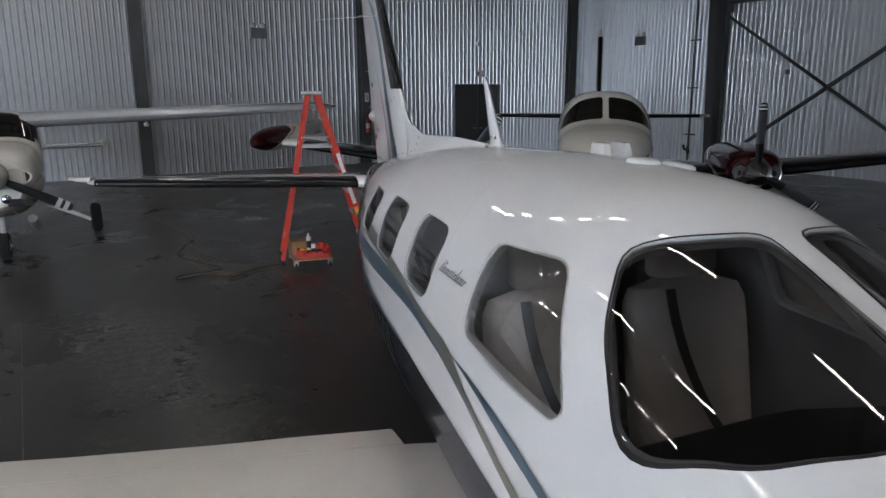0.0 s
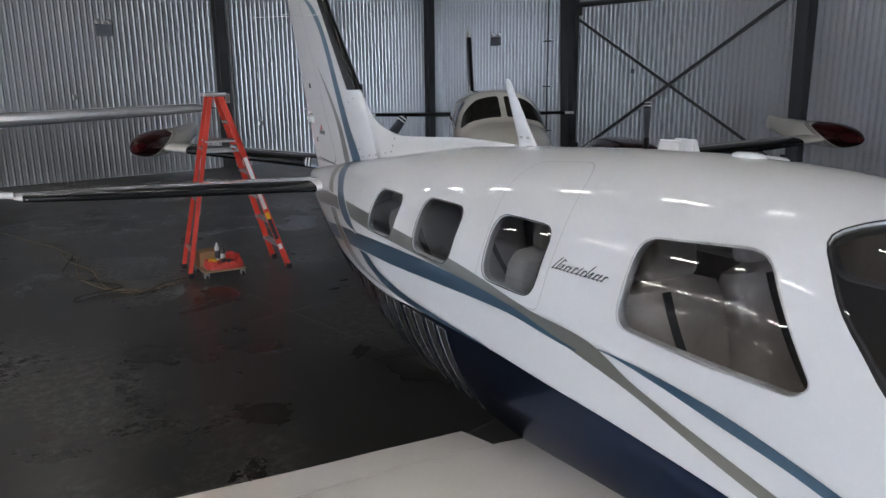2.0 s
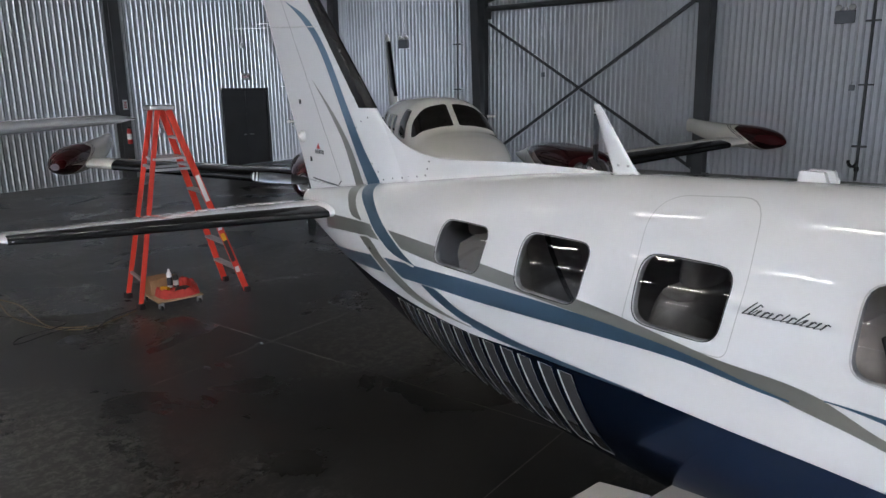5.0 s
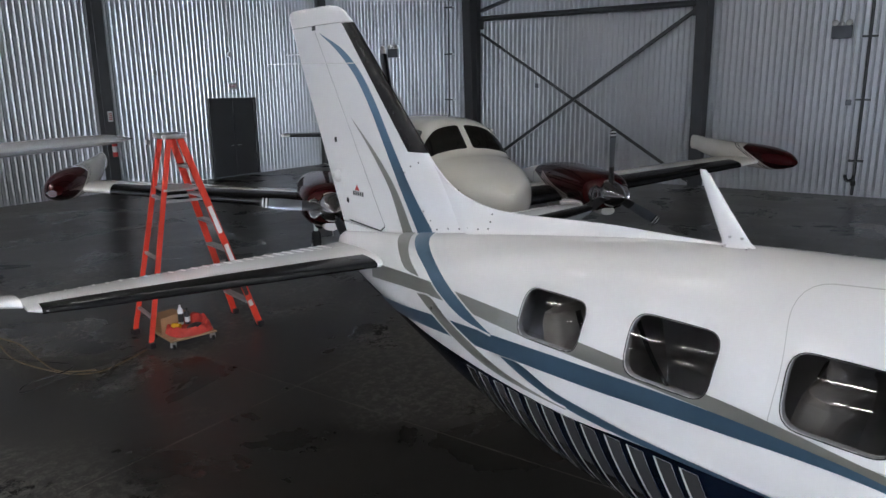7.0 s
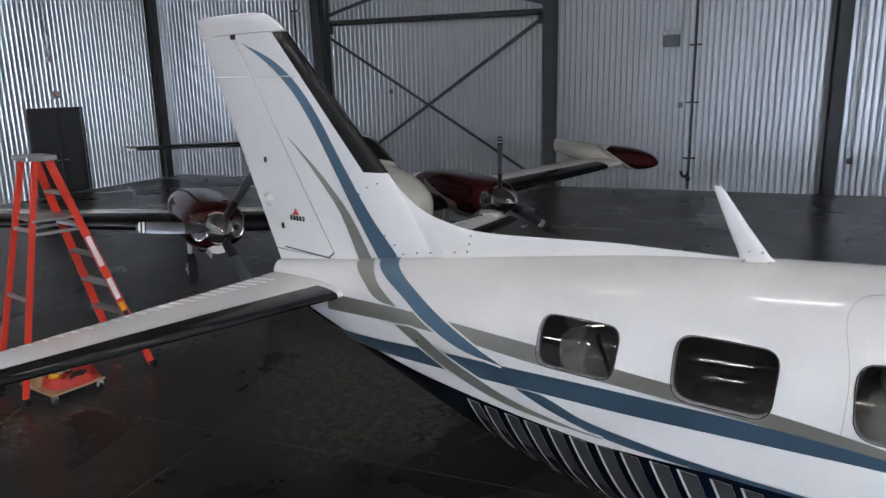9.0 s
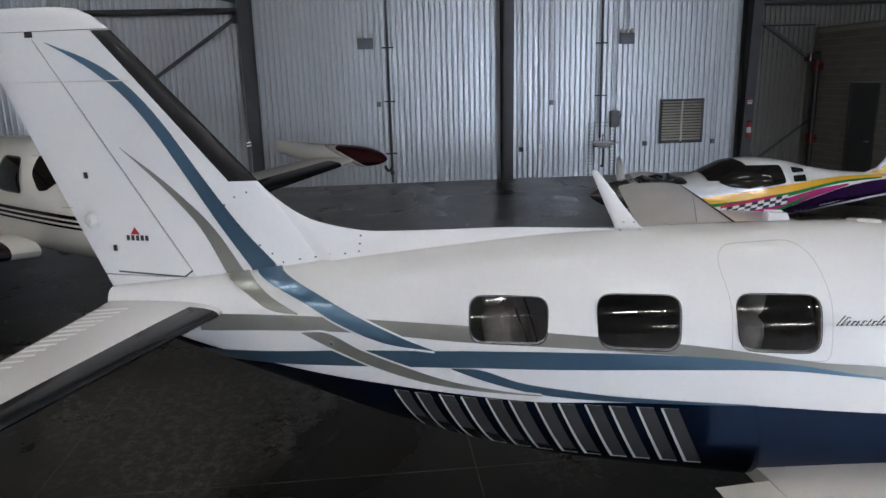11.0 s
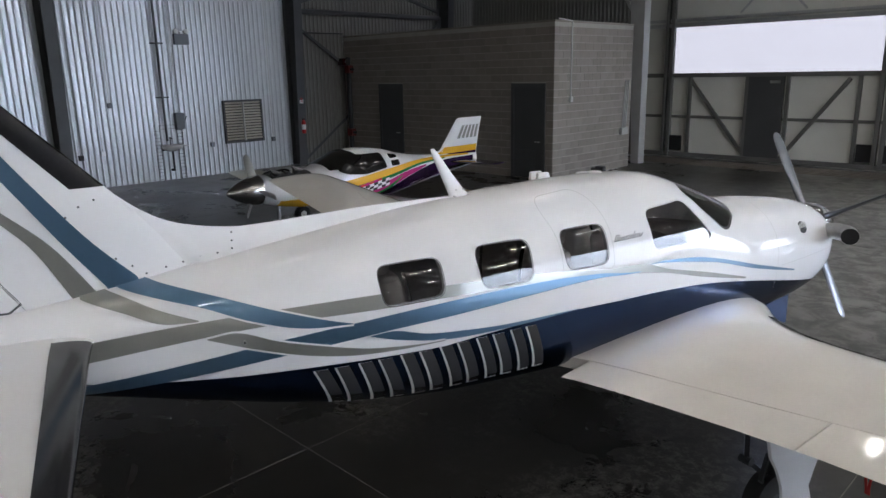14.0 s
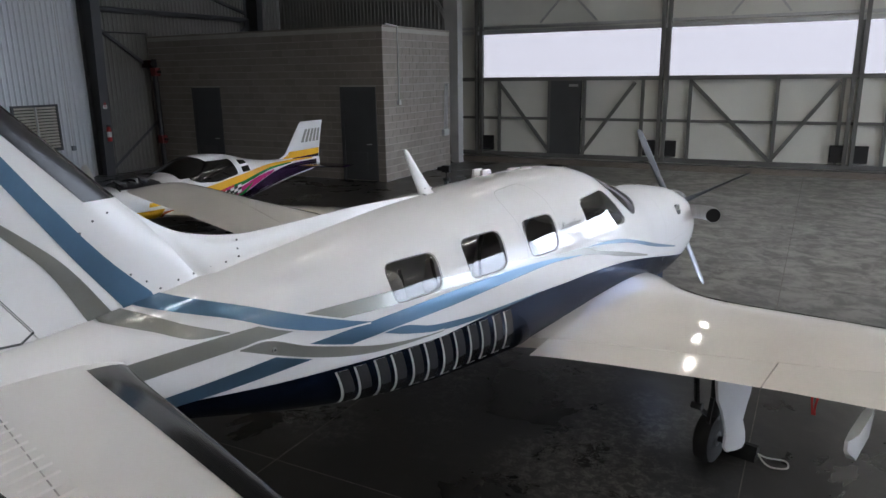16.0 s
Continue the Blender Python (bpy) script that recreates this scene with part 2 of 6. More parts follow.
def tube(bm, p0, p1, r0, r1=None, seg=14, cap=True):
    a, b = Vector(p0), Vector(p1)
    r1 = r0 if r1 is None else r1
    q = (b - a).to_track_quat("Z", "Y").to_matrix()
    rings = []
    for c, r in ((a, r0), (b, r1)):
        rings.append([bm.verts.new(c + q @ Vector((r * math.cos(2 * math.pi * k / seg), r * math.sin(2 * math.pi * k / seg), 0))) for k in range(seg)])
    for k in range(seg):
        bm.faces.new((rings[0][k], rings[0][(k + 1) % seg], rings[1][(k + 1) % seg], rings[1][k]))
    if cap:
        bm.faces.new(rings[0][::-1])
        bm.faces.new(rings[1])
    return bm


def loft(bm, rings, cap=True, closed=True):
    """Skins rings of points (all of one length)."""
    vr = [[bm.verts.new(p) for p in r] for r in rings]
    n = len(vr[0])
    for a, b in zip(vr, vr[1:]):
        for k in range(n if closed else n - 1):
            bm.faces.new((a[k], a[(k + 1) % n], b[(k + 1) % n], b[k]))
    if cap and closed:
        bm.faces.new(vr[0][::-1])
        bm.faces.new(vr[-1])
    return bm


def lathe(bm, prof, m=Matrix(), seg=28, cap=True):
    """Turns (r, z) pairs round z."""
    return loft(bm, [[m @ Vector((max(r, 1e-4) * math.cos(2 * math.pi * k / seg), max(r, 1e-4) * math.sin(2 * math.pi * k / seg), z)) for k in range(seg)] for r, z in prof], cap)


def prism(bm, poly, axis, lo, hi):
    """Extrudes a 2D outline along an axis: 'x' takes (y, z), 'y' (x, z), 'z' (x, y)."""
    def at(p, v):
        return {"x": (v, p[0], p[1]), "y": (p[0], v, p[1]), "z": (p[0], p[1], v)}[axis]
    a = [bm.verts.new(at(p, lo)) for p in poly]
    b = [bm.verts.new(at(p, hi)) for p in poly]
    n = len(poly)
    for k in range(n):
        bm.faces.new((a[k], a[(k + 1) % n], b[(k + 1) % n], b[k]))
    bm.faces.new(a[::-1])
    bm.faces.new(b)
    return bm


def rounded(poly, r, seg=5):
    """Rounds the corners of a convex outline."""
    out, n = [], len(poly)
    for i in range(n):
        p, a, b = Vector(poly[i]), Vector(poly[i - 1]), Vector(poly[(i + 1) % n])
        k = min(r, (a - p).length * 0.48, (b - p).length * 0.48)
        p0, p1 = p + (a - p).normalized() * k, p + (b - p).normalized() * k
        for j in range(seg + 1):
            u = j / seg
            out.append(tuple((1 - u) ** 2 * p0 + 2 * u * (1 - u) * p + u * u * p1))
    return out


def curve_at(P, s, k=1):
    """Smooth reading of a table of rows sorted by their first column."""
    n = len(P)
    if s <= P[0][0]:
        return P[0][k]
    if s >= P[-1][0]:
        return P[-1][k]
    i = max(j for j in range(n - 1) if P[j][0] <= s)

    def slope(j):
        a, b = max(j - 1, 0), min(j + 1, n - 1)
        return (P[b][k] - P[a][k]) / (P[b][0] - P[a][0])
    h = P[i + 1][0] - P[i][0]
    u = (s - P[i][0]) / h
    return (2 * u ** 3 - 3 * u * u + 1) * P[i][k] + (u ** 3 - 2 * u * u + u) * h * slope(i) + (3 * u * u - 2 * u ** 3) * P[i + 1][k] + (u ** 3 - u * u) * h * slope(i + 1)


def naca(u, t):
    return 5 * t * (0.2969 * math.sqrt(u) - 0.126 * u - 0.3516 * u * u + 0.2843 * u ** 3 - 0.1036 * u ** 4)


def foil(le, te, thick, n=16, up=Vector((0, 0, 1)), camber=0.0):
    """A wing section between leading and trailing edge; thick is the greatest thickness in metres."""
    le, te = Vector(le), Vector(te)
    c = (te - le).length
    us = [0.5 - 0.5 * math.cos(math.pi * k / n) for k in range(n + 1)]
    top = [le + (te - le) * u + up * ((naca(u, thick / c) + camber * 4 * u * (1 - u)) * c) for u in us]
    bot = [le + (te - le) * u + up * ((-naca(u, thick / c) + camber * 4 * u * (1 - u)) * c) for u in us]
    return top[::-1] + bot[1:-1]


# ---- the hangar ----
XR, XL, YB, YF, EAVE, RIDGE = 18.92, -19.0, 21.87, -15.36, 7.4, 9.6


def corrugated(name, a, b, z0, z1, inward, holes=(), label="", mat=None):
    """A ribbed wall sheet from a to b in plan, with oblong openings (from, to, low, high) measured along it."""
    a, b, inward = Vector(a), Vector(b), Vector(inward)
    d = (b - a)
    length = d.length
    d.normalize()
    bm = B()
    pitch, pts, x = 0.1588, [], 0.0
    while x < length:
        for u, h in ((0.0, 0.0), (0.080, 0.0), (0.113, 0.029), (0.123, 0.029), (0.156, 0.0)):
            if x + u <= length:
                pts.append((x + u, h))
        x += pitch
    pts.append((length, 0.0))
    for (u0, h0), (u1, h1) in zip(pts, pts[1:]):
        spans = [(z0, z1)]
        for f, t, lo, hi in holes:
            if f - 0.01 <= (u0 + u1) / 2 <= t + 0.01:
                spans = [(z0, lo), (hi, z1)] if lo > z0 + 0.01 else [(hi, z1)]
        for s0, s1 in spans:
            p0, p1 = a + d * u0 + inward * h0, a + d * u1 + inward * h1
            bm.faces.new([bm.verts.new((p.x, p.y, z)) for p, z in ((p0, s0), (p1, s0), (p1, s1), (p0, s1))])
    bmesh.ops.remove_doubles(bm, verts=bm.verts, dist=1e-4)
    # outer skin, so that the wall has thickness
    o = -inward * 0.16
    spans = [(0.0, length, z0, z1)]
    for f, t, lo, hi in holes:
        nxt = []
        for p, q, s0, s1 in spans:
            if p < f and t < q:
                nxt += [(p, f, s0, s1), (t, q, s0, s1), (f, t, hi, s1)]
                if lo > s0 + 0.01:
                    nxt.append((f, t, s0, lo))
            else:
                nxt.append((p, q, s0, s1))
        spans = nxt
    for p, q, s0, s1 in spans:
        p0, p1 = a + d * p + o, a + d * q + o
        bm.faces.new([bm.verts.new((v.x, v.y, z)) for v, z in ((p0, s0), (p1, s0), (p1, s1), (p0, s1))])
    me = bpy.data.meshes.new(name)
    bm.to_mesh(me)
    bm.free()
    me.materials.append(mat or SHEET)
    return tagged(new(name, me), label or "ribbed galvanised metal wall sheeting", "wall", kind="structure")


corrugated("wall_north", (XL, YB, 0), (XR, YB, 0), 0, RIDGE, (0, -1, 0), [(13.0 - XL, 14.86 - XL, 0, 2.5)])
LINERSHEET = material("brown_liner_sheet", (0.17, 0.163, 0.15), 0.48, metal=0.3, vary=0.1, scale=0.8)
corrugated("wall_east", (XR, YB, 0), (XR, -6.45, 0), 0, EAVE, (-1, 0, 0))
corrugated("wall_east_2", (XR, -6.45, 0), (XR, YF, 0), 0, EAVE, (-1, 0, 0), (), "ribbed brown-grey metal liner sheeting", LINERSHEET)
corrugated("wall_west", (XL, YF, 0), (XL, YB, 0), 0, EAVE, (1, 0, 0), [(0.2, 15.0, 0, 6.9)])
for nm, c, glow in (("backdrop_south", (-150, -46, -0.05, 150, -45.8, 70), 11.0), ("backdrop_west", (-60.2, -44, -0.05, -60, 150, 70), 3.7)):
    bm = B()
    box(bm, *c)
    part(nm, bm, material("overcast_sky_glow", (0.84, 0.90, 1.0), 1.0, vary=0.0, emit=glow), None, "plain bright overcast sky outside the hangar", 0, "backdrop", "structure")

# ground under and around the hangar
bm = B()
box(bm, -400, -400, -0.5, 400, 400, -0.06)
part("ground", bm, material("outside_asphalt", (0.06, 0.06, 0.06), 0.9, vary=0.2, scale=0.4), None, "grey asphalt apron round the hangar", 0, "ground", "structure")
floor = thing("floor", "dark polished concrete hangar floor with pale stains", "floor", kind="structure")
bm = B()
box(bm, XL, YF - 0.2, -0.055, XR, YB, -0.0015)
part("joint_bed", bm, material("dusty_joint_filler", (0.17, 0.16, 0.145), 0.9, vary=0.3, scale=8), floor, smooth=0)
# ceiling
bm = B()
xm = (XL + XR) / 2
prism(bm, [(XL, EAVE), (xm, RIDGE), (XR, EAVE), (XR, EAVE + 0.25), (xm, RIDGE + 0.25), (XL, EAVE + 0.25)], "y", YF - 0.3, YB + 0.2)
for k in range(1, 14):
    for sgn in (-1, 1):
        f = k / 14
        x, z = xm + sgn * f * (XR - xm), RIDGE - f * (RIDGE - EAVE) - 0.16
        box(bm, x - 0.03, YF, z - 0.1, x + 0.03, YB, z + 0.1)
part("ceiling", bm, ROOF, None, "beige insulated roof lining with steel purlins", 0, "ceiling", "structure")


def frame_column(m, name="steel_column", base=0.42, top=0.75):
    """A tapered I-section frame column; it stands at the wall, its flange towards the room (-x)."""
    bm = B()
    w = 0.15
    for x0, x1 in ((0.0, 0.0),):
        prism(bm, [(-0.02, 0), (-base, 0), (-top, EAVE), (-0.02, EAVE)], "y", -0.006, 0.006)
    loft(bm, [[(-base, -w, 0), (-base, w, 0), (-base - 0.016, w, 0), (-base - 0.016, -w, 0)], [(-top, -w, EAVE), (-top, w, EAVE), (-top - 0.016, w, EAVE), (-top - 0.016, -w, EAVE)]])
    box(bm, -0.036, -w, 0, -0.02, w, EAVE)
    box(bm, -base - 0.1, -0.22, 0.0, 0.02, 0.22, 0.022)
    ob = part(name, bm, FRAME, None, "dark grey tapered steel frame column at the wall", 0, "column", "structure")
    ob.matrix_world = m
    return ob


def rafter(y):
    bm = B()
    for sgn in (-1, 1):
        xe = XR - 0.4 if sgn > 0 else XL + 0.4
        a, b = (xm, y, RIDGE - 0.35), (xe, y, EAVE - 0.35)
        bar(bm, a, b, 0.012, 0.6)
        for dz in (-0.3, 0.3):
            bar(bm, (a[0], y, a[2] + dz), (b[0], y, b[2] + dz), 0.25, 0.016)
    part("steel_rafter", bm, FRAME, None, "dark grey steel roof rafter", 0, "beam", "structure", "frame rafters")


for y in (15.45, 8.1, 0.85, -6.45, -13.4):
    frame_column(pose(XR - 0.03, y, 0))
    if y > -3:
        frame_column(pose(XL + 0.03, y, 0, 0, 0, 180))
    rafter(y)
for x in (-15.5, -9.5, -3.9, 2.75, 9.45, 18.05):
    frame_column(pose(x, YB - 0.03, 0, 0, 0, 90), "end_wall_column", 0.28, 0.28)


def cross_brace(y0, y1, x, z1=4.95, label="dark grey steel cross bracing between two columns"):
    br = thing("cross_brace", label, "bracing", kind="structure")
    for z in (z1, EAVE - 0.2):
        bm = B()
        tube(bm, (x, y0, z), (x, y1, z), 0.085)
        part("strut", bm, FRAME, br)
    for lo, hi in ((0.12, z1 - 0.2), (z1 + 0.2, EAVE - 0.3)):
        for k, (a, b) in enumerate(((y0, y1), (y1, y0))):
            bm = B()
            xx = x + 0.05 * k
            hi -= 0.3 * k
            bar(bm, (xx, a, lo), (xx, b, hi), 0.012, 0.11, (1, 0, 0))
            bar(bm, (xx - 0.04, a, lo + 0.05), (xx - 0.04, b, hi + 0.05), 0.08, 0.012, (1, 0, 0))
            part("diagonal", bm, FRAME, br, smooth=0)
    for y in (y0, y1):
        for z in (0.35, z1 - 0.15):
            bm = B()
            box(bm, x - 0.02, y - 0.12, z - 0.18, x + 0.02, y + 0.12, z + 0.2)
            part("gusset", bm, FRAME, br, smooth=0)
    return br


cross_brace(15.2, 8.35, XR - 0.2)
cross_brace(-6.7, -13.2, XR - 0.2)


def linear_light(x, y, z):
    li = thing("linear_light", "long white linear ceiling light fixture, switched on", "ceiling light", pose(x, y, z), "ceiling lights")
    bm = B()
    prism(bm, [(-0.19, -0.03), (0.19, -0.03), (0.14, 0.06), (-0.14, 0.06)], "y", -0.62, 0.62)
    part("housing", bm, PALE, li, smooth=0)
    bm = B()
    box(bm, -0.062, -0.58, -0.045, 0.062, 0.58, -0.034)
    part("diffuser", bm, LAMPM, li, "glowing white diffuser", 0)
    for yy in (-0.5, 0.5):
        bm = B()
        tube(bm, (0, yy, 0.06), (0, yy, 1.05), 0.006, seg=6)
        part("hanger", bm, FRAME, li)


# four rows of fixtures, one of them closer set; none over the corner by the office
for ix, pitch, first in ((-12.0, 3.05, -10.15), (-6.9, 1.9, -8.4), (-2.6, 3.05, -11.05), (2.8, 3.05, -11.1)):
    iy = first
    while iy < 20.6:
        linear_light(ix, iy, RIDGE - abs(ix - xm) / (XR - xm) * (RIDGE - EAVE) - 1.1)
        iy += pitch

# ---- block-built office in the corner ----
OX, OY, OH = 9.87, -8.68, 4.18
office = thing("block_office", "brown concrete block office room with grey doors", "building", kind="structure")
bm = B()
box(bm, OX + 0.004, -12.6, 0, XR - 0.05, OY - 0.004, OH - 0.02)
part("core", bm, MORTAR, office, smooth=0)
bm = B()
box(bm, OX - 0.02, -12.6, OH - 0.02, XR - 0.05, OY + 0.02, OH + 0.03, 0.008)
part("cap", bm, BLOCKM, office, smooth=0)
for x0, x1 in ((10.18, 11.26), (15.92, 17.0)):
    bm = B()
    for u in (x0, x1):
        box(bm, u - 0.05, OY - 0.05, 0, u + 0.05, OY + 0.03, 2.58)
    box(bm, x0 - 0.05, OY - 0.05, 2.5, x1 + 0.05, OY + 0.028, 2.6)
    dr = part("office_door", bm, FRAME, office, "charcoal painted steel door", 0)
    bm = B()
    box(bm, x0 + 0.05, OY - 0.02, 0.01, x1 - 0.05, OY + 0.012, 2.5, 0.004)
    part("leaf", bm, DOORM, dr, smooth=0)
    bm = B()
    box(bm, x0 + 0.28, OY + 0.012, 0.25, x1 - 0.28, OY + 0.02, 0.8, 0.004)
    part("louvre", bm, FRAME, dr, smooth=0)
    bm = B()
    tube(bm, (x0 + 0.14, OY + 0.012, 1.03), (x0 + 0.14, OY + 0.07, 1.03), 0.014)
    tube(bm, (x0 + 0.14, OY + 0.065, 1.03), (x0 + 0.26, OY + 0.065, 1.03), 0.011)
    part("handle", bm, DULL, dr)

# ---- hangar door wall with its strip of glazing ----
hd = thing("hangar_door", "large steel framed hangar door with a strip of glazing", "hangar door", kind="structure")
XE = -12.1
DX = [10.95, 10.1, 3.75, -1.5, -6.8, XE]
G0, G1, YP = 2.76, 4.16, YF
bm = B()
box(bm, XE, YP - 0.14, -0.01, 10.95, YP - 0.06, 2.62)
part("lower_panel", bm, PANEL, hd, "off-white insulation panel", 0)
bm = B()
box(bm, XE, YP - 0.14, 4.22, 10.95, YP - 0.062, 6.5)
box(bm, XL, YP - 0.14, 6.5, 10.95, YP - 0.06, RIDGE)
part("upper_panel", bm, PANEL, hd, "off-white insulation panel", 0)
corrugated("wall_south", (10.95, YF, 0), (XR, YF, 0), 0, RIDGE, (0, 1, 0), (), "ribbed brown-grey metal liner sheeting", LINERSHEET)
bm = B()
box(bm, 10.1, YP - 0.13, 2.62, 10.95, YP - 0.07, 4.216)
part("blank_panel", bm, PANEL, hd, smooth=0)
for z, h, d in ((0.12, 0.14, 0.12), (1.36, 0.09, 0.08), (2.68, 0.13, 0.12), (4.24, 0.12, 0.14), (4.4, 0.09, 0.1), (5.9, 0.1, 0.1)):
    bm = B()
    box(bm, XE, YP - 0.06, z - h / 2, 10.95, YP - 0.06 + d, z + h / 2)
    part("rail", bm, DOORSTEEL if z < 4 else DULL, hd, smooth=0)
for x in DX[1:-1]:
    for dx in (-0.09, 0.09):
        bm = B()
        box(bm, x + dx - 0.055, YP - 0.055, 0.05, x + dx + 0.055, YP + 0.09, RIDGE - 1.2)
        part("post", bm, DOORSTEEL, hd, smooth=0)
for x in DX[1:-1]:
    bm = B()
    box(bm, x - 0.034, YP - 0.135, 2.624, x + 0.034, YP - 0.057, 4.214)
    part("mullion", bm, DOORSTEEL, hd, smooth=0)
for xa, xb in zip(DX[1:-1], DX[2:]):
    w = xa - xb
    bm = B()
    box(bm, xb + 0.02, YP - 0.11, 2.6, xa - 0.02, YP - 0.095, 4.216)
    g = part("pane", bm, FROSTED, hd, "pale translucent window pane", 0)
    first = xa > 10
    for fr in ((0.12, 0.41, 0.60, 0.9) if first else (0.156, 0.62, 0.94)):
        bm = B()
        x = xa - w * fr
        box(bm, x - 0.05, YP - 0.05, 0.1, x + 0.05, YP + 0.04, 2.64)
        part("stud", bm, DOORSTEEL, hd, smooth=0)
    for fa, fb in (((0.12, 0.42), (0.86, 0.59)) if first else ((0.16, 0.61), (0.92, 0.61))):
        bm = B()
        bar(bm, (xa - w * fa, YP - 0.0, 2.55), (xa - w * fb, YP - 0.0, 0.2), 0.11, 0.06, (0, 1, 0))
        part("diagonal", bm, DOORSTEEL, hd, smooth=0)
    for fr in (0.055, 0.945):
        bm = B()
        x = xa - w * fr
        box(bm, x - 0.2, YP - 0.05, 0.24, x + 0.2, YP + 0.05, 0.74, 0.01)
        part("foot_box", bm, BLACK, hd, "black ballast box", 0)
    bm = B()
    bar(bm, (xa - w * 0.35, YP, 4.5), (xa - w * 0.5, YP, 5.5), 0.06, 0.03, (0, 1, 0))
    bar(bm, (xa - w * 0.65, YP, 4.5), (xa - w * 0.5, YP, 5.5), 0.06, 0.03, (0, 1, 0))
    part("upper_brace", bm, DULL, hd, smooth=0)
bm = B()
loft(bm, [[(9.9, -13.6, z), (10.16 + k, -13.6, z), (10.16 + k, -13.25, z), (9.9, -13.25, z)] for z, k in ((0, 0), (EAVE, .35))])
JAMB = material("grey_jamb_paint", (.40, .40, .39), .5, vary=.08)
part("jamb_column", bm, JAMB, hd, "pale grey painted steel jamb column", 0)
bm = B()
bar(bm, (10.0, -13.42, 4.0), (11.6, -13.42, 6.6), .1, .1)
part("jamb_brace", bm, JAMB, hd, smooth=0)
bm = B()
box(bm, 6.4, YP - 0.05, 0.1, 7.48, YP + 0.035, 2.62, 0.006)
wd = part("wicket_door", bm, DOORM, hd, "charcoal personnel door set in the hangar door", 0)
bm = B()
box(bm, 6.5, YP + 0.035, 2.42, 6.8, YP + 0.075, 2.5, 0.004)
part("closer", bm, DULL, wd, smooth=0)
bm = B()
box(bm, 6.45, YP + 0.035, 0.12, 7.43, YP + 0.045, 0.16)
part("threshold", bm, STEEL, wd, smooth=0)

# steel door tracks let into the floor
for k in range(5):
    y = YF + 0.30 + k * 0.27
    bm = B()
    box(bm, XL + .1, y, 0.002, 10.9, y + 0.11, 0.02, 0.003)
    part("door_track", bm, material("rusty_track_steel", (0.20, 0.172, 0.15), 0.55, vary=0.25, scale=6) if k == 0 else bpy.data.materials["rusty_track_steel"], None, "rusty steel sliding door track on the floor", 0, "track", "structure")

from mathutils.bvhtree import BVHTree

# ---- the white turboprop ----
plane = thing("turboprop_airplane", "white single-engine turboprop airplane with navy belly and blue and grey stripes", "airplane", pose(1.907, 3.291, 0, 0, 0, -14.8))
# station, half width, mid height, top, bottom
FUS = [(-4.15, .33, 1.24, 1.50, .93), (-4.05, .40, 1.24, 1.575, .84), (-3.8, .46, 1.24, 1.66, .74), (-3.3, .52, 1.25, 1.735, .66), (-2.75, .57, 1.28, 1.78, .64), (-2.5, .60, 1.30, 1.83, .63),
       (-2.15, .62, 1.32, 1.98, .63), (-1.8, .635, 1.34, 2.094, .63), (-1.4, .64, 1.35, 2.128, .63), (-1.0, .64, 1.36, 2.13, .64), (-.5, .64, 1.36, 2.11, .655), (0, .635, 1.36, 2.085, .68),
       (.5, .62, 1.37, 2.05, .72), (1.0, .575, 1.39, 1.99, .80), (1.5, .50, 1.42, 1.925, .91), (2.0, .41, 1.46, 1.86, 1.05), (2.5, .31, 1.50, 1.79, 1.19), (3.0, .20, 1.54, 1.72, 1.33), (3.42, .09, 1.57, 1.66, 1.46)]
NB = 2.4


def nt(s):
    """Squareness of the upper half: fullest over the cockpit."""
    return 2.15 + .15 * max(0.0, 1 - abs(s + 1.75) / .55)


def section(s):
    return [curve_at(FUS, s, k) for k in (1, 2, 3, 4)]


def side_x(s, z):
    """Half width of the hull at station s and height z."""
    a, c, t, b = section(s)
    q, n = ((z - c) / (t - c), nt(s)) if z >= c else ((c - z) / (c - b), NB)
    return 0.0 if q >= 1 else a * (1 - q ** n) ** (1 / n)


def top_z(x, s):
    a, c, t, b = section(s)
    q = min(abs(x) / a, 1)
    return c + (t - c) * (1 - q ** nt(s)) ** (1 / nt(s))


def hull_ring(s, off=0.0, n=72):
    a, c, t, b = section(s)
    out = []
    for k in range(n):
        an = 2 * math.pi * k / n
        ca, sa = math.cos(an), math.sin(an)
        e = 2 / (nt(s) if sa >= 0 else NB)
        h = (t - c - off) if sa >= 0 else (c - b - off)
        out.append((math.copysign(abs(ca) ** e, ca) * (a - off), s, c + math.copysign(abs(sa) ** e, sa) * h))
    return out


WINDOWS = [rounded([(.905, 1.79), (.47, 1.80), (.475, 1.565), (.895, 1.55)], .075), rounded([(.21, 1.825), (-.225, 1.83), (-.215, 1.56), (.195, 1.56)], .08),
           rounded([(-.495, 1.845), (-.91, 1.85), (-.90, 1.575), (-.515, 1.575)], .08)]
SIDE = rounded([(-1.35, 1.89), (-1.80, 1.925), (-2.05, 1.63), (-2.01, 1.595), (-1.365, 1.60)], .07)
SCREEN = rounded([(-.355, -1.90), (-.17, -2.00), (-.045, -2.035), (-.045, -2.42), (-.05, -2.625), (-.25, -2.60), (-.408, -2.50), (-.522, -2.335), (-.542, -2.232), (-.472, -2.036)], .05, 3)


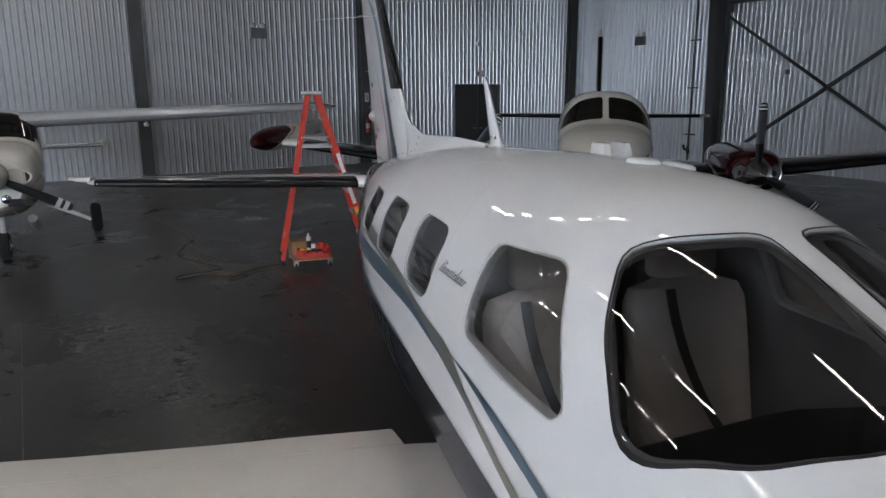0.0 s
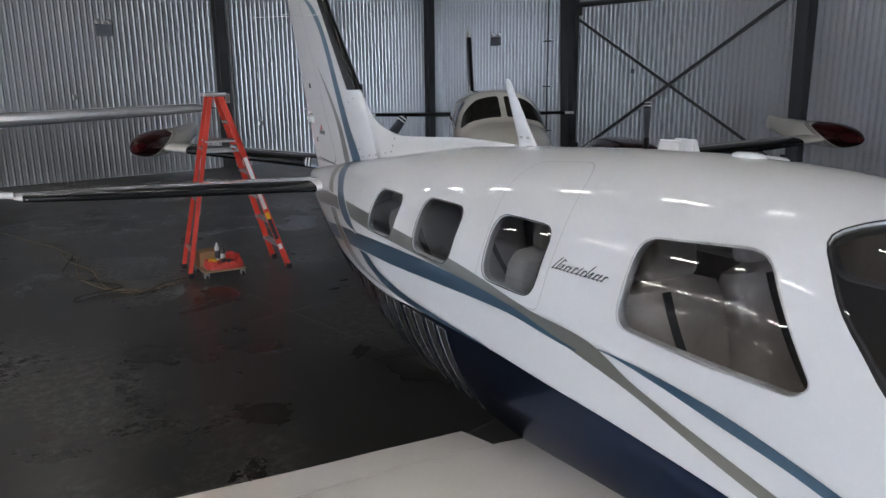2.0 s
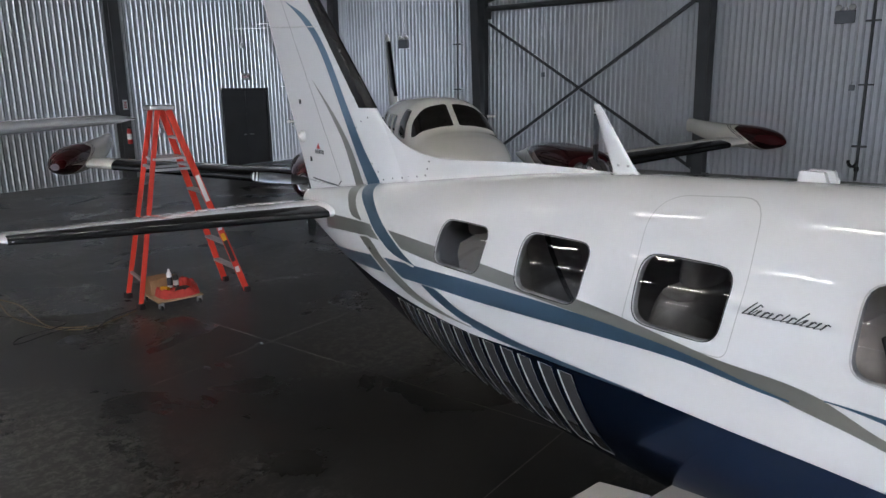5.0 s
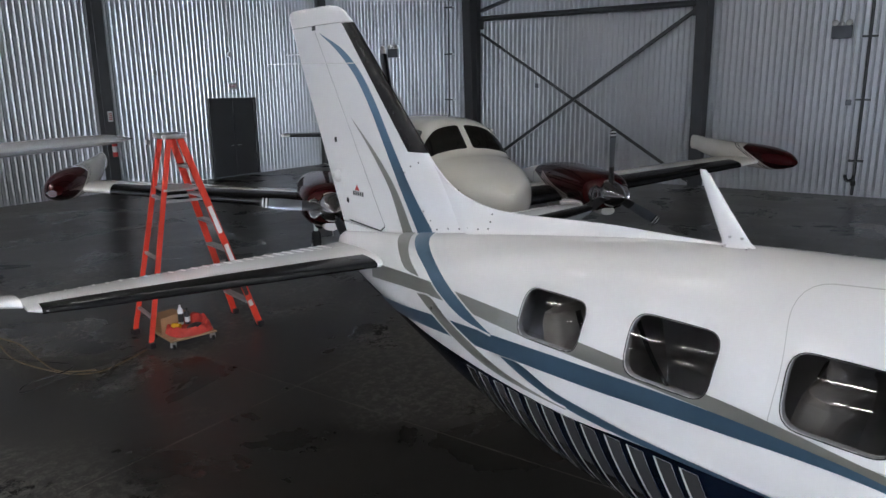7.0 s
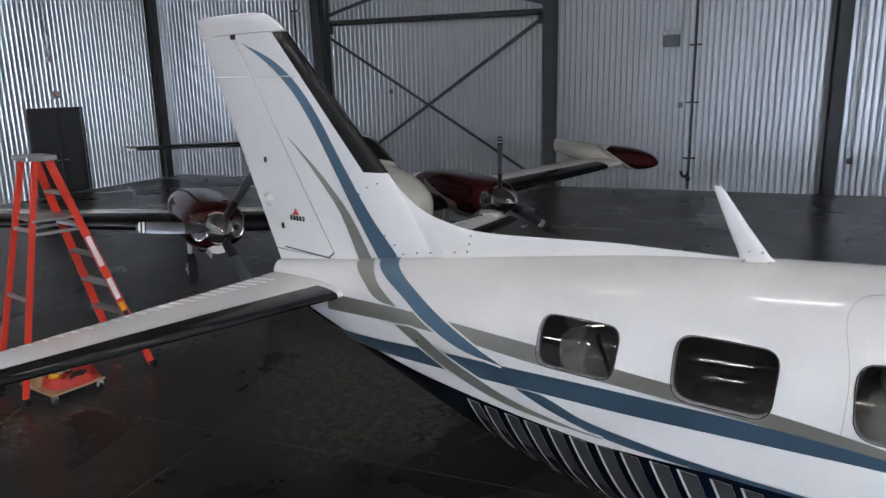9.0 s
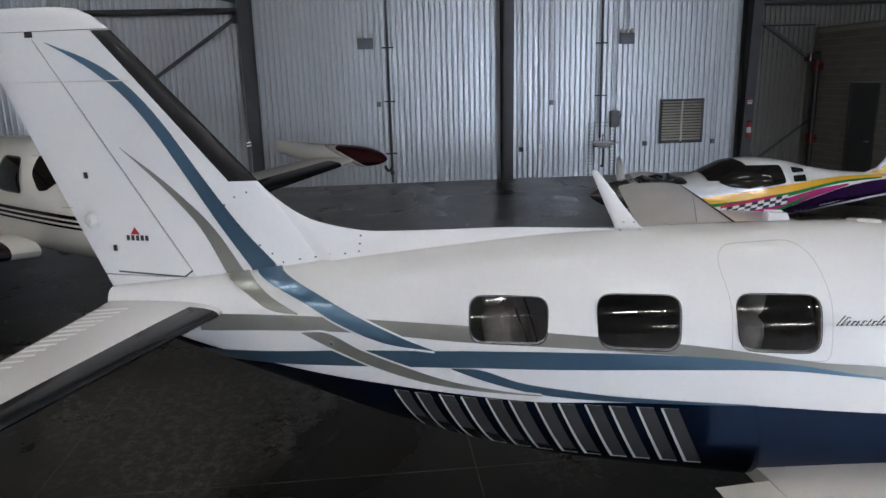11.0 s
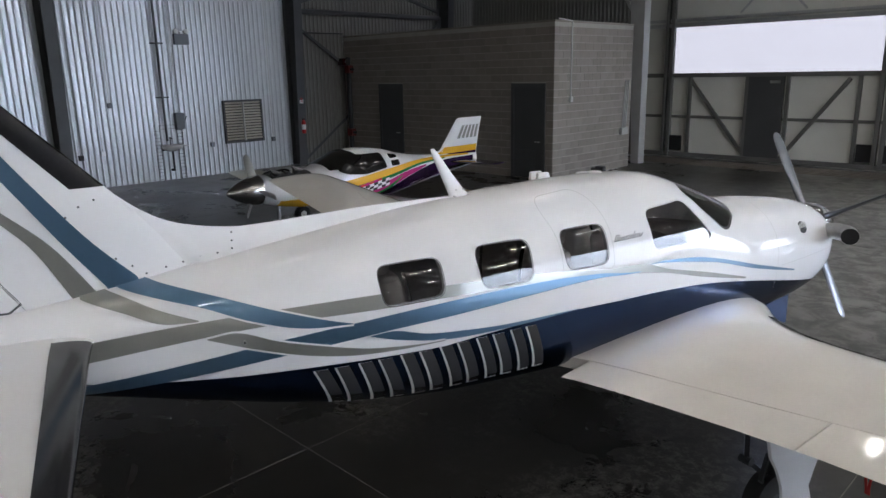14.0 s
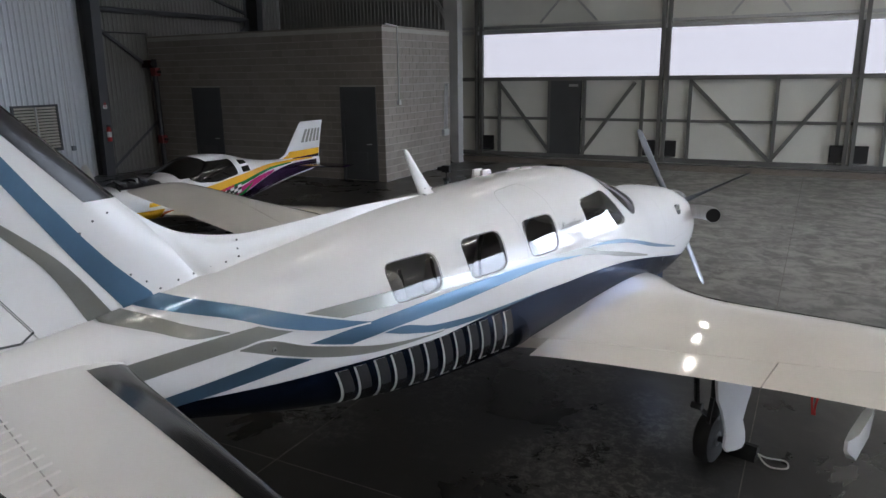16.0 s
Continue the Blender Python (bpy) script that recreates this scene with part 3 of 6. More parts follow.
def cut_hull():
    bm = B()
    steps = [FUS[0][0] + (FUS[-1][0] - FUS[0][0]) * k / 130 for k in range(131)]
    a0, c0, t0, b0 = section(FUS[0][0])
    nose = [[(x * f, FUS[0][0] - d, c0 + (z - c0) * f) for x, _, z in hull_ring(FUS[0][0])] for f, d in ((.72, .055), (.88, .035))]
    loft(bm, nose + [hull_ring(s) for s in steps])
    inner = [s for s in steps if -2.95 < s < 1.7]
    n0 = len(bm.faces)
    loft(bm, [hull_ring(s, .03, 48) for s in inner][::-1])
    bm.faces.ensure_lookup_table()
    bmesh.ops.recalc_face_normals(bm, faces=bm.faces[:n0])
    bmesh.ops.recalc_face_normals(bm, faces=bm.faces[n0:])
    bmesh.ops.reverse_faces(bm, faces=bm.faces[n0:])
    for f in bm.faces[n0:]:
        f.material_index = 1
    for f in bm.faces:
        f.smooth = True
    me = bpy.data.meshes.new("fuselage")
    bm.to_mesh(me)
    bm.free()
    me.materials.append(WHITE)
    me.materials.append(LINER)
    ob = new("fuselage", me)
    tools = []
    for sgn in (-1, 1):
        for w in WINDOWS + [SIDE]:
            bm = B()
            prism(bm, w, "x", *sorted((sgn * .3, sgn * .9)))
            tools.append(bm)
        bm = B()
        prism(bm, [(-sgn * x, s) for x, s in SCREEN], "z", 1.5, 2.3)
        tools.append(bm)
    for bm in tools:
        bmesh.ops.recalc_face_normals(bm, faces=bm.faces)
        for f in bm.faces:
            f.material_index = 2
        cm = bpy.data.meshes.new("cutter")
        bm.to_mesh(cm)
        bm.free()
        cutter = new("cutter", cm)
        md = ob.modifiers.new("cut", "BOOLEAN")
        md.operation, md.solver, md.object = "DIFFERENCE", "EXACT", cutter
        done = bpy.data.meshes.new_from_object(ob.evaluated_get(bpy.context.evaluated_depsgraph_get()))
        ob.modifiers.clear()
        ob.data = done
        bpy.data.objects.remove(cutter)
    for e in ob.data.edges:
        e.use_edge_sharp = False
    bm = B()
    bm.from_mesh(ob.data)
    for e in bm.edges:
        if len(e.link_faces) == 2 and e.calc_face_angle(0.0) > radians(38):
            e.smooth = False
    bm.to_mesh(ob.data)
    bm.free()
    ob.parent = plane
    return ob


fuselage = cut_hull()


def hull_point(side, s, z, off):
    """A point on the hull's side, lifted off it."""
    a, c, t, b = section(s)
    z = min(max(z, b + .003), t - .003)
    x = side_x(s, z)
    dz = .004
    g = (side_x(s, min(z + dz, t - .001)) - side_x(s, max(z - dz, b + .001))) / (2 * dz)
    nv = Vector((1, -g)).normalized()
    return Vector((side * (x + nv.x * off), s, z + nv.y * off))


def decal(name, top, bot, mat, s0, s1, parent, off=.0035, nu=80, nv=6, label=""):
    """Paint between two lines on both sides of the hull."""
    def inside(s, z):
        for w in WINDOWS:
            if w[0][0] - 1 < s < w[0][0] + 1:
                odd = False
                for (a, za), (b, zb) in zip(w, w[1:] + w[:1]):
                    if (za > z) != (zb > z) and s < a + (b - a) * (z - za) / (zb - za):
                        odd = not odd
                if odd:
                    return True
        return False
    for side in (-1, 1):
        bm = B()
        grid = []
        for i in range(nu + 1):
            s = s0 + (s1 - s0) * i / nu
            zt, zb = top(s), bot(s)
            grid.append([(s, zb + (zt - zb) * j / nv, bm.verts.new(hull_point(side, s, zb + (zt - zb) * j / nv, off))) for j in range(nv + 1)])
        for p, q in zip(grid, grid[1:]):
            for j in range(nv):
                if not inside((p[j][0] + q[j][0]) / 2, (p[j][1] + p[j + 1][1]) / 2):
                    bm.faces.new((p[j][2], q[j][2], q[j + 1][2], p[j + 1][2]))
        part(name, bm, mat, parent, label, out=(side, 0, 0))


def table(*rows):
    rows = sorted(rows)
    return lambda s: curve_at(rows, s)


NAVY_TOP = table((3.3, 1.49), (2.9, 1.405), (2.4, 1.32), (1.86, 1.268), (1.37, 1.25), (.87, 1.238), (.52, 1.234), (.17, 1.256), (-.2, 1.272), (-.6, 1.28), (-1.0, 1.272), (-1.43, 1.268), (-1.9, 1.243), (-2.39, 1.18), (-2.78, 1.11), (-3.3, 1.01), (-4.0, .88))
bm = B()
for side in (-1, 1):
    rows = []
    for i in range(101):
        s = 3.25 + (-3.9 - 3.25) * i / 100
        a, c, t, b = section(s)
        zt = min(NAVY_TOP(s), t - .01)
        q0 = math.asin(min(max((c - zt) / (c - b), -0.6), 1.0) ** (NB / 2)) if zt < c else 0.0
        row = []
        for j in range(15):
            an = q0 + (math.pi / 2 - q0) * j / 14
            z = c - (c - b) * math.sin(an) ** (2 / NB)
            x = a * max(math.cos(an), 0) ** (2 / NB)
            k = Vector((x / a / a, (z - c) / (c - b) ** 2)).normalized() * .003
            row.append((side * (x + k.x), s, z + k.y))
        rows.append(row)
    loft(bm, rows, cap=False, closed=False)
part("belly_paint", bm, NAVY, plane, "navy blue painted belly")
grey_top = table((2.66, 1.572), (2.06, 1.611), (1.545, 1.629), (.9, 1.637), (.38, 1.624), (-.217, 1.597), (-.49, 1.575), (-.9, 1.53), (-1.26, 1.512), (-1.5, 1.44), (-1.97, 1.335), (-2.5, 1.2))
grey_bot = table((2.66, 1.46), (2.06, 1.521), (1.545, 1.551), (.9, 1.55), (.38, 1.552), (-.217, 1.537), (-.76, 1.51), (-1.21, 1.45), (-1.5, 1.405), (-1.92, 1.303), (-2.5, 1.185))
decal("grey_stripe", grey_top, grey_bot, GREY, 2.66, -2.5, plane, .0035, 420, 12)
blue_top = table((2.7, 1.32), (2.08, 1.387), (1.545, 1.451), (.9, 1.503), (.38, 1.529), (-.217, 1.537), (-.76, 1.515), (-1.21, 1.466), (-1.30, 1.505), (-1.77, 1.488), (-2.13, 1.42), (-2.7, 1.27), (-3.4, 1.1))
blue_bot = table((2.7, 1.25), (2.08, 1.30), (1.545, 1.352), (.9, 1.407), (.38, 1.433), (-.217, 1.462), (-.76, 1.48), (-1.21, 1.46), (-1.30, 1.50), (-1.57, 1.481), (-1.82, 1.444), (-2.09, 1.396), (-2.7, 1.235), (-3.4, 1.09))
decal("blue_stripe", blue_top, blue_bot, BLUE, 2.7, -1.2, plane, .005)
decal("blue_stripe", blue_top, blue_bot, BLUE, -1.31, -3.3, plane, .005)
decal("blue_stripe", table((2.62, 1.96), (2.166, 1.833), (1.854, 1.74), (1.545, 1.629), (1.265, 1.536), (1.10, 1.49)), table((2.381, 1.822), (2.1, 1.74), (1.915, 1.682), (1.687, 1.588), (1.403, 1.506), (1.10, 1.487)), BLUE, 2.38, 1.10, plane, .0065)
ea_t, ea_b = table((2.62, 1.96), (2.166, 1.833), (1.854, 1.74), (1.545, 1.629), (1.265, 1.536), (1.10, 1.49)), table((2.381, 1.822), (2.1, 1.74), (1.915, 1.682), (1.687, 1.588), (1.403, 1.506), (1.10, 1.487))
decal("white_edge", lambda s: ea_t(s) + .011, lambda s: ea_b(s) - .011, WHITE, 2.15, 1.10, plane, .0061)
decal("grey_stripe", table((2.57, 1.84), (2.345, 1.788), (2.15, 1.70), (1.958, 1.626)), table((2.53, 1.776), (2.33, 1.705), (2.153, 1.632), (1.958, 1.62)), GREY, 2.52, 1.96, plane, .0058)
decal("grey_stripe", table((1.93, 1.522), (1.76, 1.532), (1.545, 1.451), (1.269, 1.375), (1.002, 1.316), (.682, 1.284), (.5, 1.278)), table((1.93, 1.516), (1.691, 1.428), (1.409, 1.341), (1.137, 1.29), (.841, 1.272), (.5, 1.272)), GREY, 1.93, .5, plane, .0075)
eb_t, eb_b = table((1.93, 1.522), (1.76, 1.532), (1.545, 1.451), (1.269, 1.375), (1.002, 1.316), (.682, 1.284), (.5, 1.278)), table((1.93, 1.516), (1.691, 1.428), (1.409, 1.341), (1.137, 1.29), (.841, 1.272), (.5, 1.272))
decal("white_edge", lambda s: eb_t(s) + .011, lambda s: eb_b(s) - .011, WHITE, 1.93, .5, plane, .0071)
decal("blue_stripe", table((1.0, 1.395), (.839, 1.40), (.619, 1.344), (.373, 1.318), (.074, 1.296), (-.614, 1.286)), table((1.0, 1.39), (.808, 1.335), (.526, 1.283), (.222, 1.267), (-.218, 1.27), (-.614, 1.282)), BLUE, 1.0, -.614, plane, .006)


def dense(outline, step=0.05):
    """The same closed outline with more points along its long sides."""
    out, n = [], len(outline)
    for i in range(n):
        a, b = Vector(outline[i]), Vector(outline[(i + 1) % n])
        m = max(1, int((b - a).length / step + 0.5))
        out += [tuple(a + (b - a) * j / m) for j in range(m)]
    return out


def patch(outline, place, rings=8):
    """A pane over an outline, laid on a curved surface by place(u, v)."""
    outline = dense(outline)
    bm = B()
    n = len(outline)
    cu, cv = sum(p[0] for p in outline) / n, sum(p[1] for p in outline) / n
    vr = [[bm.verts.new(place(cu + (u - cu) * k / rings, cv + (v - cv) * k / rings)) for u, v in outline] for k in range(1, rings + 1)]
    c = bm.verts.new(place(cu, cv))
    for k in range(n):
        bm.faces.new((c, vr[0][k], vr[0][(k + 1) % n]))
        for a, b in zip(vr, vr[1:]):
            bm.faces.new((a[k], a[(k + 1) % n], b[(k + 1) % n], b[k]))
    return bm


def rim(outline, place, w):
    """A narrow band round an outline."""
    outline = dense(outline, 0.03)
    n = len(outline)
    cu, cv = sum(p[0] for p in outline) / n, sum(p[1] for p in outline) / n
    outer = []
    for u, v in outline:
        d = Vector((u - cu, v - cv))
        outer.append((u + d.x / d.length * w, v + d.y / d.length * w))
    bm = B()
    a = [bm.verts.new(place(u, v)) for u, v in outline]
    b = [bm.verts.new(place(u, v)) for u, v in outer]
    for k in range(n):
        bm.faces.new((a[k], a[(k + 1) % n], b[(k + 1) % n], b[k]))
    return bm


def screen_z(x, s):
    """The windshield pane: nearly straight from its upper to its lower edge."""
    u = abs(x)
    st = curve_at([(.0, -2.04), (.2, -1.99), (.355, -1.90), (.472, -2.03), (.575, -2.24)], u)
    sb = curve_at([(.0, -2.66), (.25, -2.625), (.415, -2.52), (.532, -2.345), (.575, -2.25)], u)
    f = min(max((s - st) / (sb - st), 0), 1) if sb < st - .02 else .5
    return (1 - f) * top_z(x, st) + f * top_z(x, sb) + .05 * f * (1 - f) * min(1, (st - sb) * 3)


for side in (-1, 1):
    for w in WINDOWS + [SIDE]:
        pane = part("cabin_window", patch(w, lambda s, z: hull_point(side, s, z, -.006)), CLEAR if w is SIDE else TINTED, plane, "cockpit side window" if w is SIDE else "dark tinted cabin window", out=(side, 0, .3))
        pane.visible_shadow = False
        part("seal", rim(w, lambda s, z: hull_point(side, s, z, .0045), .0055), DULL if w is SIDE else BLACK, pane, "thin metal window rim" if w is SIDE else "thin black window seal")
    scr = [(-side * x, s) for x, s in SCREEN]
    pane = part("windshield", patch(scr, lambda x, s: Vector((x, s, screen_z(x, s) - .006)), 12), SCREENGLASS, plane, "dark tinted windshield half", out=(0, -.3, 1))
    pane.visible_shadow = False
    part("seal", rim(scr, lambda x, s: Vector((x, s, top_z(x, s) + .002)), .007), BLACK, pane, "black windshield seal")
    part("inner_frame", rim(scr, lambda x, s: Vector((x, s, screen_z(x, s) - .014)), -.01), material("grey_window_frame", (.20, .20, .21), .5) if side < 0 else bpy.data.materials["grey_window_frame"], pane)


def seam(points, w, mat, parent, name="seam", off=.002, side=-1):
    """A fine line laid on the hull through (station, height) points."""
    bm = B()
    raw, pts = [Vector(p) for p in points], []
    for a, b in zip(raw, raw[1:]):
        m = max(1, int((b - a).length / .025))
        pts += [a + (b - a) * j / m for j in range(m)]
    pts.append(raw[-1])
    for a, b in zip(pts, pts[1:]):
        d = (b - a).normalized() * w / 2
        q = Vector((-d.y, d.x))
        bm.faces.new([bm.verts.new(hull_point(side, p.x, p.y, off)) for p in (a - q, b - q, b + q, a + q)])
    return part(name, bm, mat, parent)


# emergency exit outline over the third window
door_line = rounded([(-.40, 2.05), (-.48, 1.80), (-.475, 1.60), (-.47, 1.535), (-.945, 1.535), (-.955, 1.62), (-.965, 1.85), (-.88, 2.085)], .13, 6)
SEAMM = material("grey_seam_sealant", (.44, .44, .43), .5)
seam(door_line + [door_line[0]], .0032, SEAMM, plane, "exit_seam", .003)
# cowling seams
seam([(-3.0, 1.0), (-3.0, 1.2), (-3.0, 1.45), (-3.0, 1.62), (-3.0, 1.73)], .004, SEAMM, plane, "seam", .003)
seam([(-3.0, 1.2), (-3.5, 1.21), (-4.2, 1.23)], .004, SEAMM, plane, "seam", .003)

bm = B()
c = hull_point(-1, 1.735, 1.473, 0.0)
n = (hull_point(-1, 1.735, 1.473, .05) - c).normalized()
tube(bm, c - n * .01, c + n * .011, .017, .015, 18)
fst = part("fastener", bm, GREY, plane, "round flush fastener on the tail")
bm = B()
tube(bm, c + n * .011, c + n * .012, .006, .006, 10)
part("slot", bm, BLACK, fst)

# registration: plain slanted bars, two to a character, each with a white edge
LETTER = material("dark_grey_lettering_paint", (.045, .045, .047), .08, vary=.1)
for k in range(12):
    s0 = 1.345 - (k // 2) * .272 - (k % 2) * .128
    zt, zb = 1.222 + .004 * (k // 2), max(.875, section(s0 + .03)[3] + .03)
    w, lean = .078, .16

    def quad(g):
        bm = B()
        rows = []
        for i in range(9):
            f = i / 8
            z = zb - g + (zt - zb + g) * f
            o = lean * (1 - f)
            rows.append([hull_point(-1, s0 - o + g - (w + g) * j / 4, z, .0052 if g > 0 else .0072) for j in range(5)])
        loft(bm, rows, cap=False, closed=False)
        return bm
    m = part("lettering_bar", quad(.013), PALE, plane, "dark grey lettering bar with a white lower edge")
    part("fill", quad(0), LETTER, m)
# script on the side: plain strokes
STROKES = [(0, .048, 0), (.022, .042, 1), (.05, .024, 0), (.075, .022, 1), (.10, .022, 0), (.125, .024, 1), (.155, .03, 0), (.18, .022, 1), (.205, .046, 0), (.23, .024, 0), (.255, .022, 1), (.28, .024, 0), (.305, .022, 1)]
low = []
for u, h, hook in STROKES:
    u *= .9
    s0, z0 = -.975 - u, 1.712 + u * .03
    low.append((s0, z0, s0 - h * .95, z0 + h))
    seam([(s0, z0), (s0 - h * .5, z0 + h * .55), (s0 - h * .95, z0 + h)] + ([(s0 - h * .95 - .010, z0 + h * .85)] if hook else []), .005, DARKTXT, plane, "script_bar", .003)
for (a, za, _, _), (_, _, b, zb) in zip(low, low[1:]):
    seam([(a, za), ((a + b) / 2 - .004, za + .006), (b + .006, min(zb, za + .024))], .0026, DARKTXT, plane, "script_bar", .0032)


def clipped(build, cuts):
    """build() cut by planes (point, normal); what lies against the normals stays."""
    bm = build()
    for co, no in cuts:
        res = bmesh.ops.bisect_plane(bm, geom=bm.verts[:] + bm.edges[:] + bm.faces[:], plane_co=co, plane_no=no, clear_outer=True)
        es = [g for g in res["geom_cut"] if isinstance(g, bmesh.types.BMEdge)]
        if es:
            bmesh.ops.contextual_create(bm, geom=es)
    return bm


# vertical fin, rudder
def fin_le(z):
    return 3.21 + (z - 3.33) * .937


def fin_te(z):
    return 3.44 + (z - 1.68) * .4415


def fin_foil(z, grow=0.0):
    return foil((0, fin_le(z) + (0 if grow == 0 else 0), z), (0, fin_te(z), z), .075 * (fin_te(z) - fin_le(z)) + grow, 22, Vector((1, 0, 0)))


def fin_body():
    bm = B()
    zs = [1.58, 1.75, 2.0, 2.3, 2.6, 2.9, 3.2, 3.34]
    rings = [fin_foil(z) for z in zs]
    for z, fr, bk, th in ((3.42, .06, .0, .075), (3.465, .14, .03, .055), (3.482, .26, .10, .02)):
        le, te = fin_le(3.34) + fr + (z - 3.34) * .5, fin_te(z) - bk
        rings.append(foil((0, le, z), (0, te, z), .075 * (fin_te(3.34) - fin_le(3.34)) * th / .075, 22, Vector((1, 0, 0))))
    return loft(bm, rings)


def fin_x(s, z):
    le, te = fin_le(z), fin_te(z)
    c = te - le
    return naca(min(max((s - le) / c, 0), 1), .075) * c


hinge, hdir = Vector((0, 3.76, 3.31)), Vector((0, 2.81 - 3.76, 1.79 - 3.31)).normalized()
hn = Vector((0, -hdir.z, hdir.y))
if hn.y < 0:
    hn = -hn
fin = part("vertical_fin", clipped(fin_body, [(hinge - hn * .002, hn), ((0, 0, 3.334), (0, 0, 1))]), WHITE, plane, smooth=50)
part("fin_cap", clipped(fin_body, [((0, 0, 3.338), (0, 0, -1))]), WHITE, plane, smooth=50)
rudder = part("rudder", clipped(fin_body, [(hinge + hn * .002, -hn), ((0, 0, 3.334), (0, 0, 1)), ((0, 0, 1.745), (0, 0, -1))]), WHITE, plane, smooth=50)
part("tail_cone", clipped(fin_body, [(hinge + hn * .0, -hn), ((0, 0, 1.738), (0, 0, 1))]), WHITE, plane, smooth=50)
# dorsal fairing
DORSAL = [(.05, 2.086), (.4, 2.088), (.72, 2.088), (1.1, 2.072), (1.4, 2.06), (1.65, 2.062), (1.94, 2.118), (2.09, 2.186), (2.23, 2.29), (2.33, 2.386), (2.45, 2.5)]
bm = B()
rows = []
for k in range(60):
    s = .05 + 2.4 * k / 59
    top, base = curve_at(DORSAL, s), curve_at(FUS, s, 3) - .06
    wd = .012 + .045 * min(1, max(0, (s - .3) / 1.8))
    row = []
    for j in range(9):
        f = j / 8
        z = base + (top - base) * f
        w0 = (wd * (1 - f) ** .7 + .006) * (1 + 1.2 * (1 - f) ** 4)
        into = min(1, max(0, (s - fin_le(max(z, 1.6)) + .02) / .12))
        row.append((-(w0 * (1 - into) + max(fin_x(s, max(z, 1.6)) - .006, .002) * into), s, z))
    row += [(-x, y, z) for x, y, z in row[::-1]]
    rows.append(row)
loft(bm, rows)
dorsal = part("dorsal_fairing", bm, WHITE, plane, smooth=60)
# screws along the fairing's edge
for k, (s, z) in enumerate([(2.46, 2.28), (2.38, 2.31), (2.53, 2.23), (2.60, 2.19), (2.56, 2.15), (2.47, 2.09), (2.39, 2.03), (2.31, 1.97), (2.23, 1.915), (2.16, 1.86), (2.05, 1.88), (1.95, 1.892), (1.85, 1.91), (1.75, 1.92), (1.66, 1.935), (1.655, 1.98), (1.65, 2.03)]):
    bm = B()
    hit = BVHTree.FromPolygons([v.co for v in dorsal.data.vertices], [p.vertices for p in dorsal.data.polygons]) if k == 0 else hit
    c, nv = hit.ray_cast(Vector((-1, s, z)), Vector((1, 0, 0)))[:2]
    x = max(-c.x if c else 0, fin_x(s, z) if z > 1.8 else 0, side_x(s, z))
    tube(bm, (-x + .01, s, z), (-x - .0025, s, z), .0062, seg=10)
    part("screw", bm, FRAME, dorsal)


def fin_line(name, points, w, side=-1):
    bm = B()
    for (a, za), (b, zb) in zip(points, points[1:]):
        d = Vector((b - a, zb - za)).normalized() * w / 2
        q = Vector((-d.y, d.x))
        for i in range(8):
            f, g = i / 8, (i + 1) / 8
            pp = [Vector((a + (b - a) * u, za + (zb - za) * u)) + q * sg for u, sg in ((f, -1), (g, -1), (g, 1), (f, 1))]
            bm.faces.new([bm.verts.new((side * (fin_x(p.x, max(p.y, 1.6)) + .003), p.x, p.y)) for p in pp])
    return part(name, bm, FRAME, plane, out=(side, 0, 0))


for side in (-1, 1):
    fin_line("rudder_gap", [(3.36, 1.765), (2.86, 1.745), (2.80, 1.79)], .012, side)
    fin_line("hinge_gap", [(2.80, 1.79), (3.74, 3.29)], .004, side)


def fin_decal(name, left, right, mat, z0, z1, off=.0035):
    bm = B()
    for side in (-1, 1):
        rows = []
        for i in range(41):
            z = z0 + (z1 - z0) * i / 40
            a, b = left(z), right(z)
            rows.append([(side * (fin_x(a + (b - a) * j / 4, z) + off), a + (b - a) * j / 4, z) for j in range(5)])
        loft(bm, rows, cap=False, closed=False)
    return part(name, bm, mat, plane)


FB_A = table((1.80, 2.365), (2.08, 2.56), (2.4, 2.765), (2.72, 2.975), (2.92, 3.14), (3.06, 3.305), (3.16, 3.455), (3.27, 3.66))
FB_B = table((1.84, 2.20), (2.08, 2.42), (2.4, 2.655), (2.72, 2.875), (2.92, 3.04), (3.06, 3.20), (3.16, 3.37), (3.27, 3.655))
fin_decal("blue_stripe", FB_A, FB_B, BLUE, 1.78, 3.27)
fin_decal("grey_stripe", table((1.76, 2.545), (2.08, 2.71), (2.28, 2.88), (2.42, 3.02), (2.60, 3.22)), table((1.78, 2.42), (2.08, 2.615), (2.28, 2.81), (2.42, 2.975), (2.60, 3.215)), GREY, 1.75, 2.60)


def edge_boot(name, stations, section_at, frac, parent, label):
    """A rubber sleeve over a leading edge; section_at gives a closed section ring."""
    bm = B()
    rows = []
    for v in stations:
        ring = section_at(v)
        n = len(ring)
        mid = (n + 2) // 2 - 0
        half = (n + 2) // 2 - 1
        keep = [ring[i] for i in range(half - frac, half + frac + 1)]
        c = ring[half]
        t = ring[0]
        ax = (Vector(t) - Vector(c)).normalized()
        row = []
        for p in keep:
            p = Vector(p)
            d = p - Vector(c)
            along = d.dot(ax)
            across = d - ax * along
            g = across.normalized() * .004 if across.length > 1e-6 else Vector((0, 0, 0))
            row.append(p + g - ax * .004)
        rows.append(row)
    loft(bm, rows, cap=False, closed=False)
    return part(name, bm, BOOT, parent, label, smooth=80)


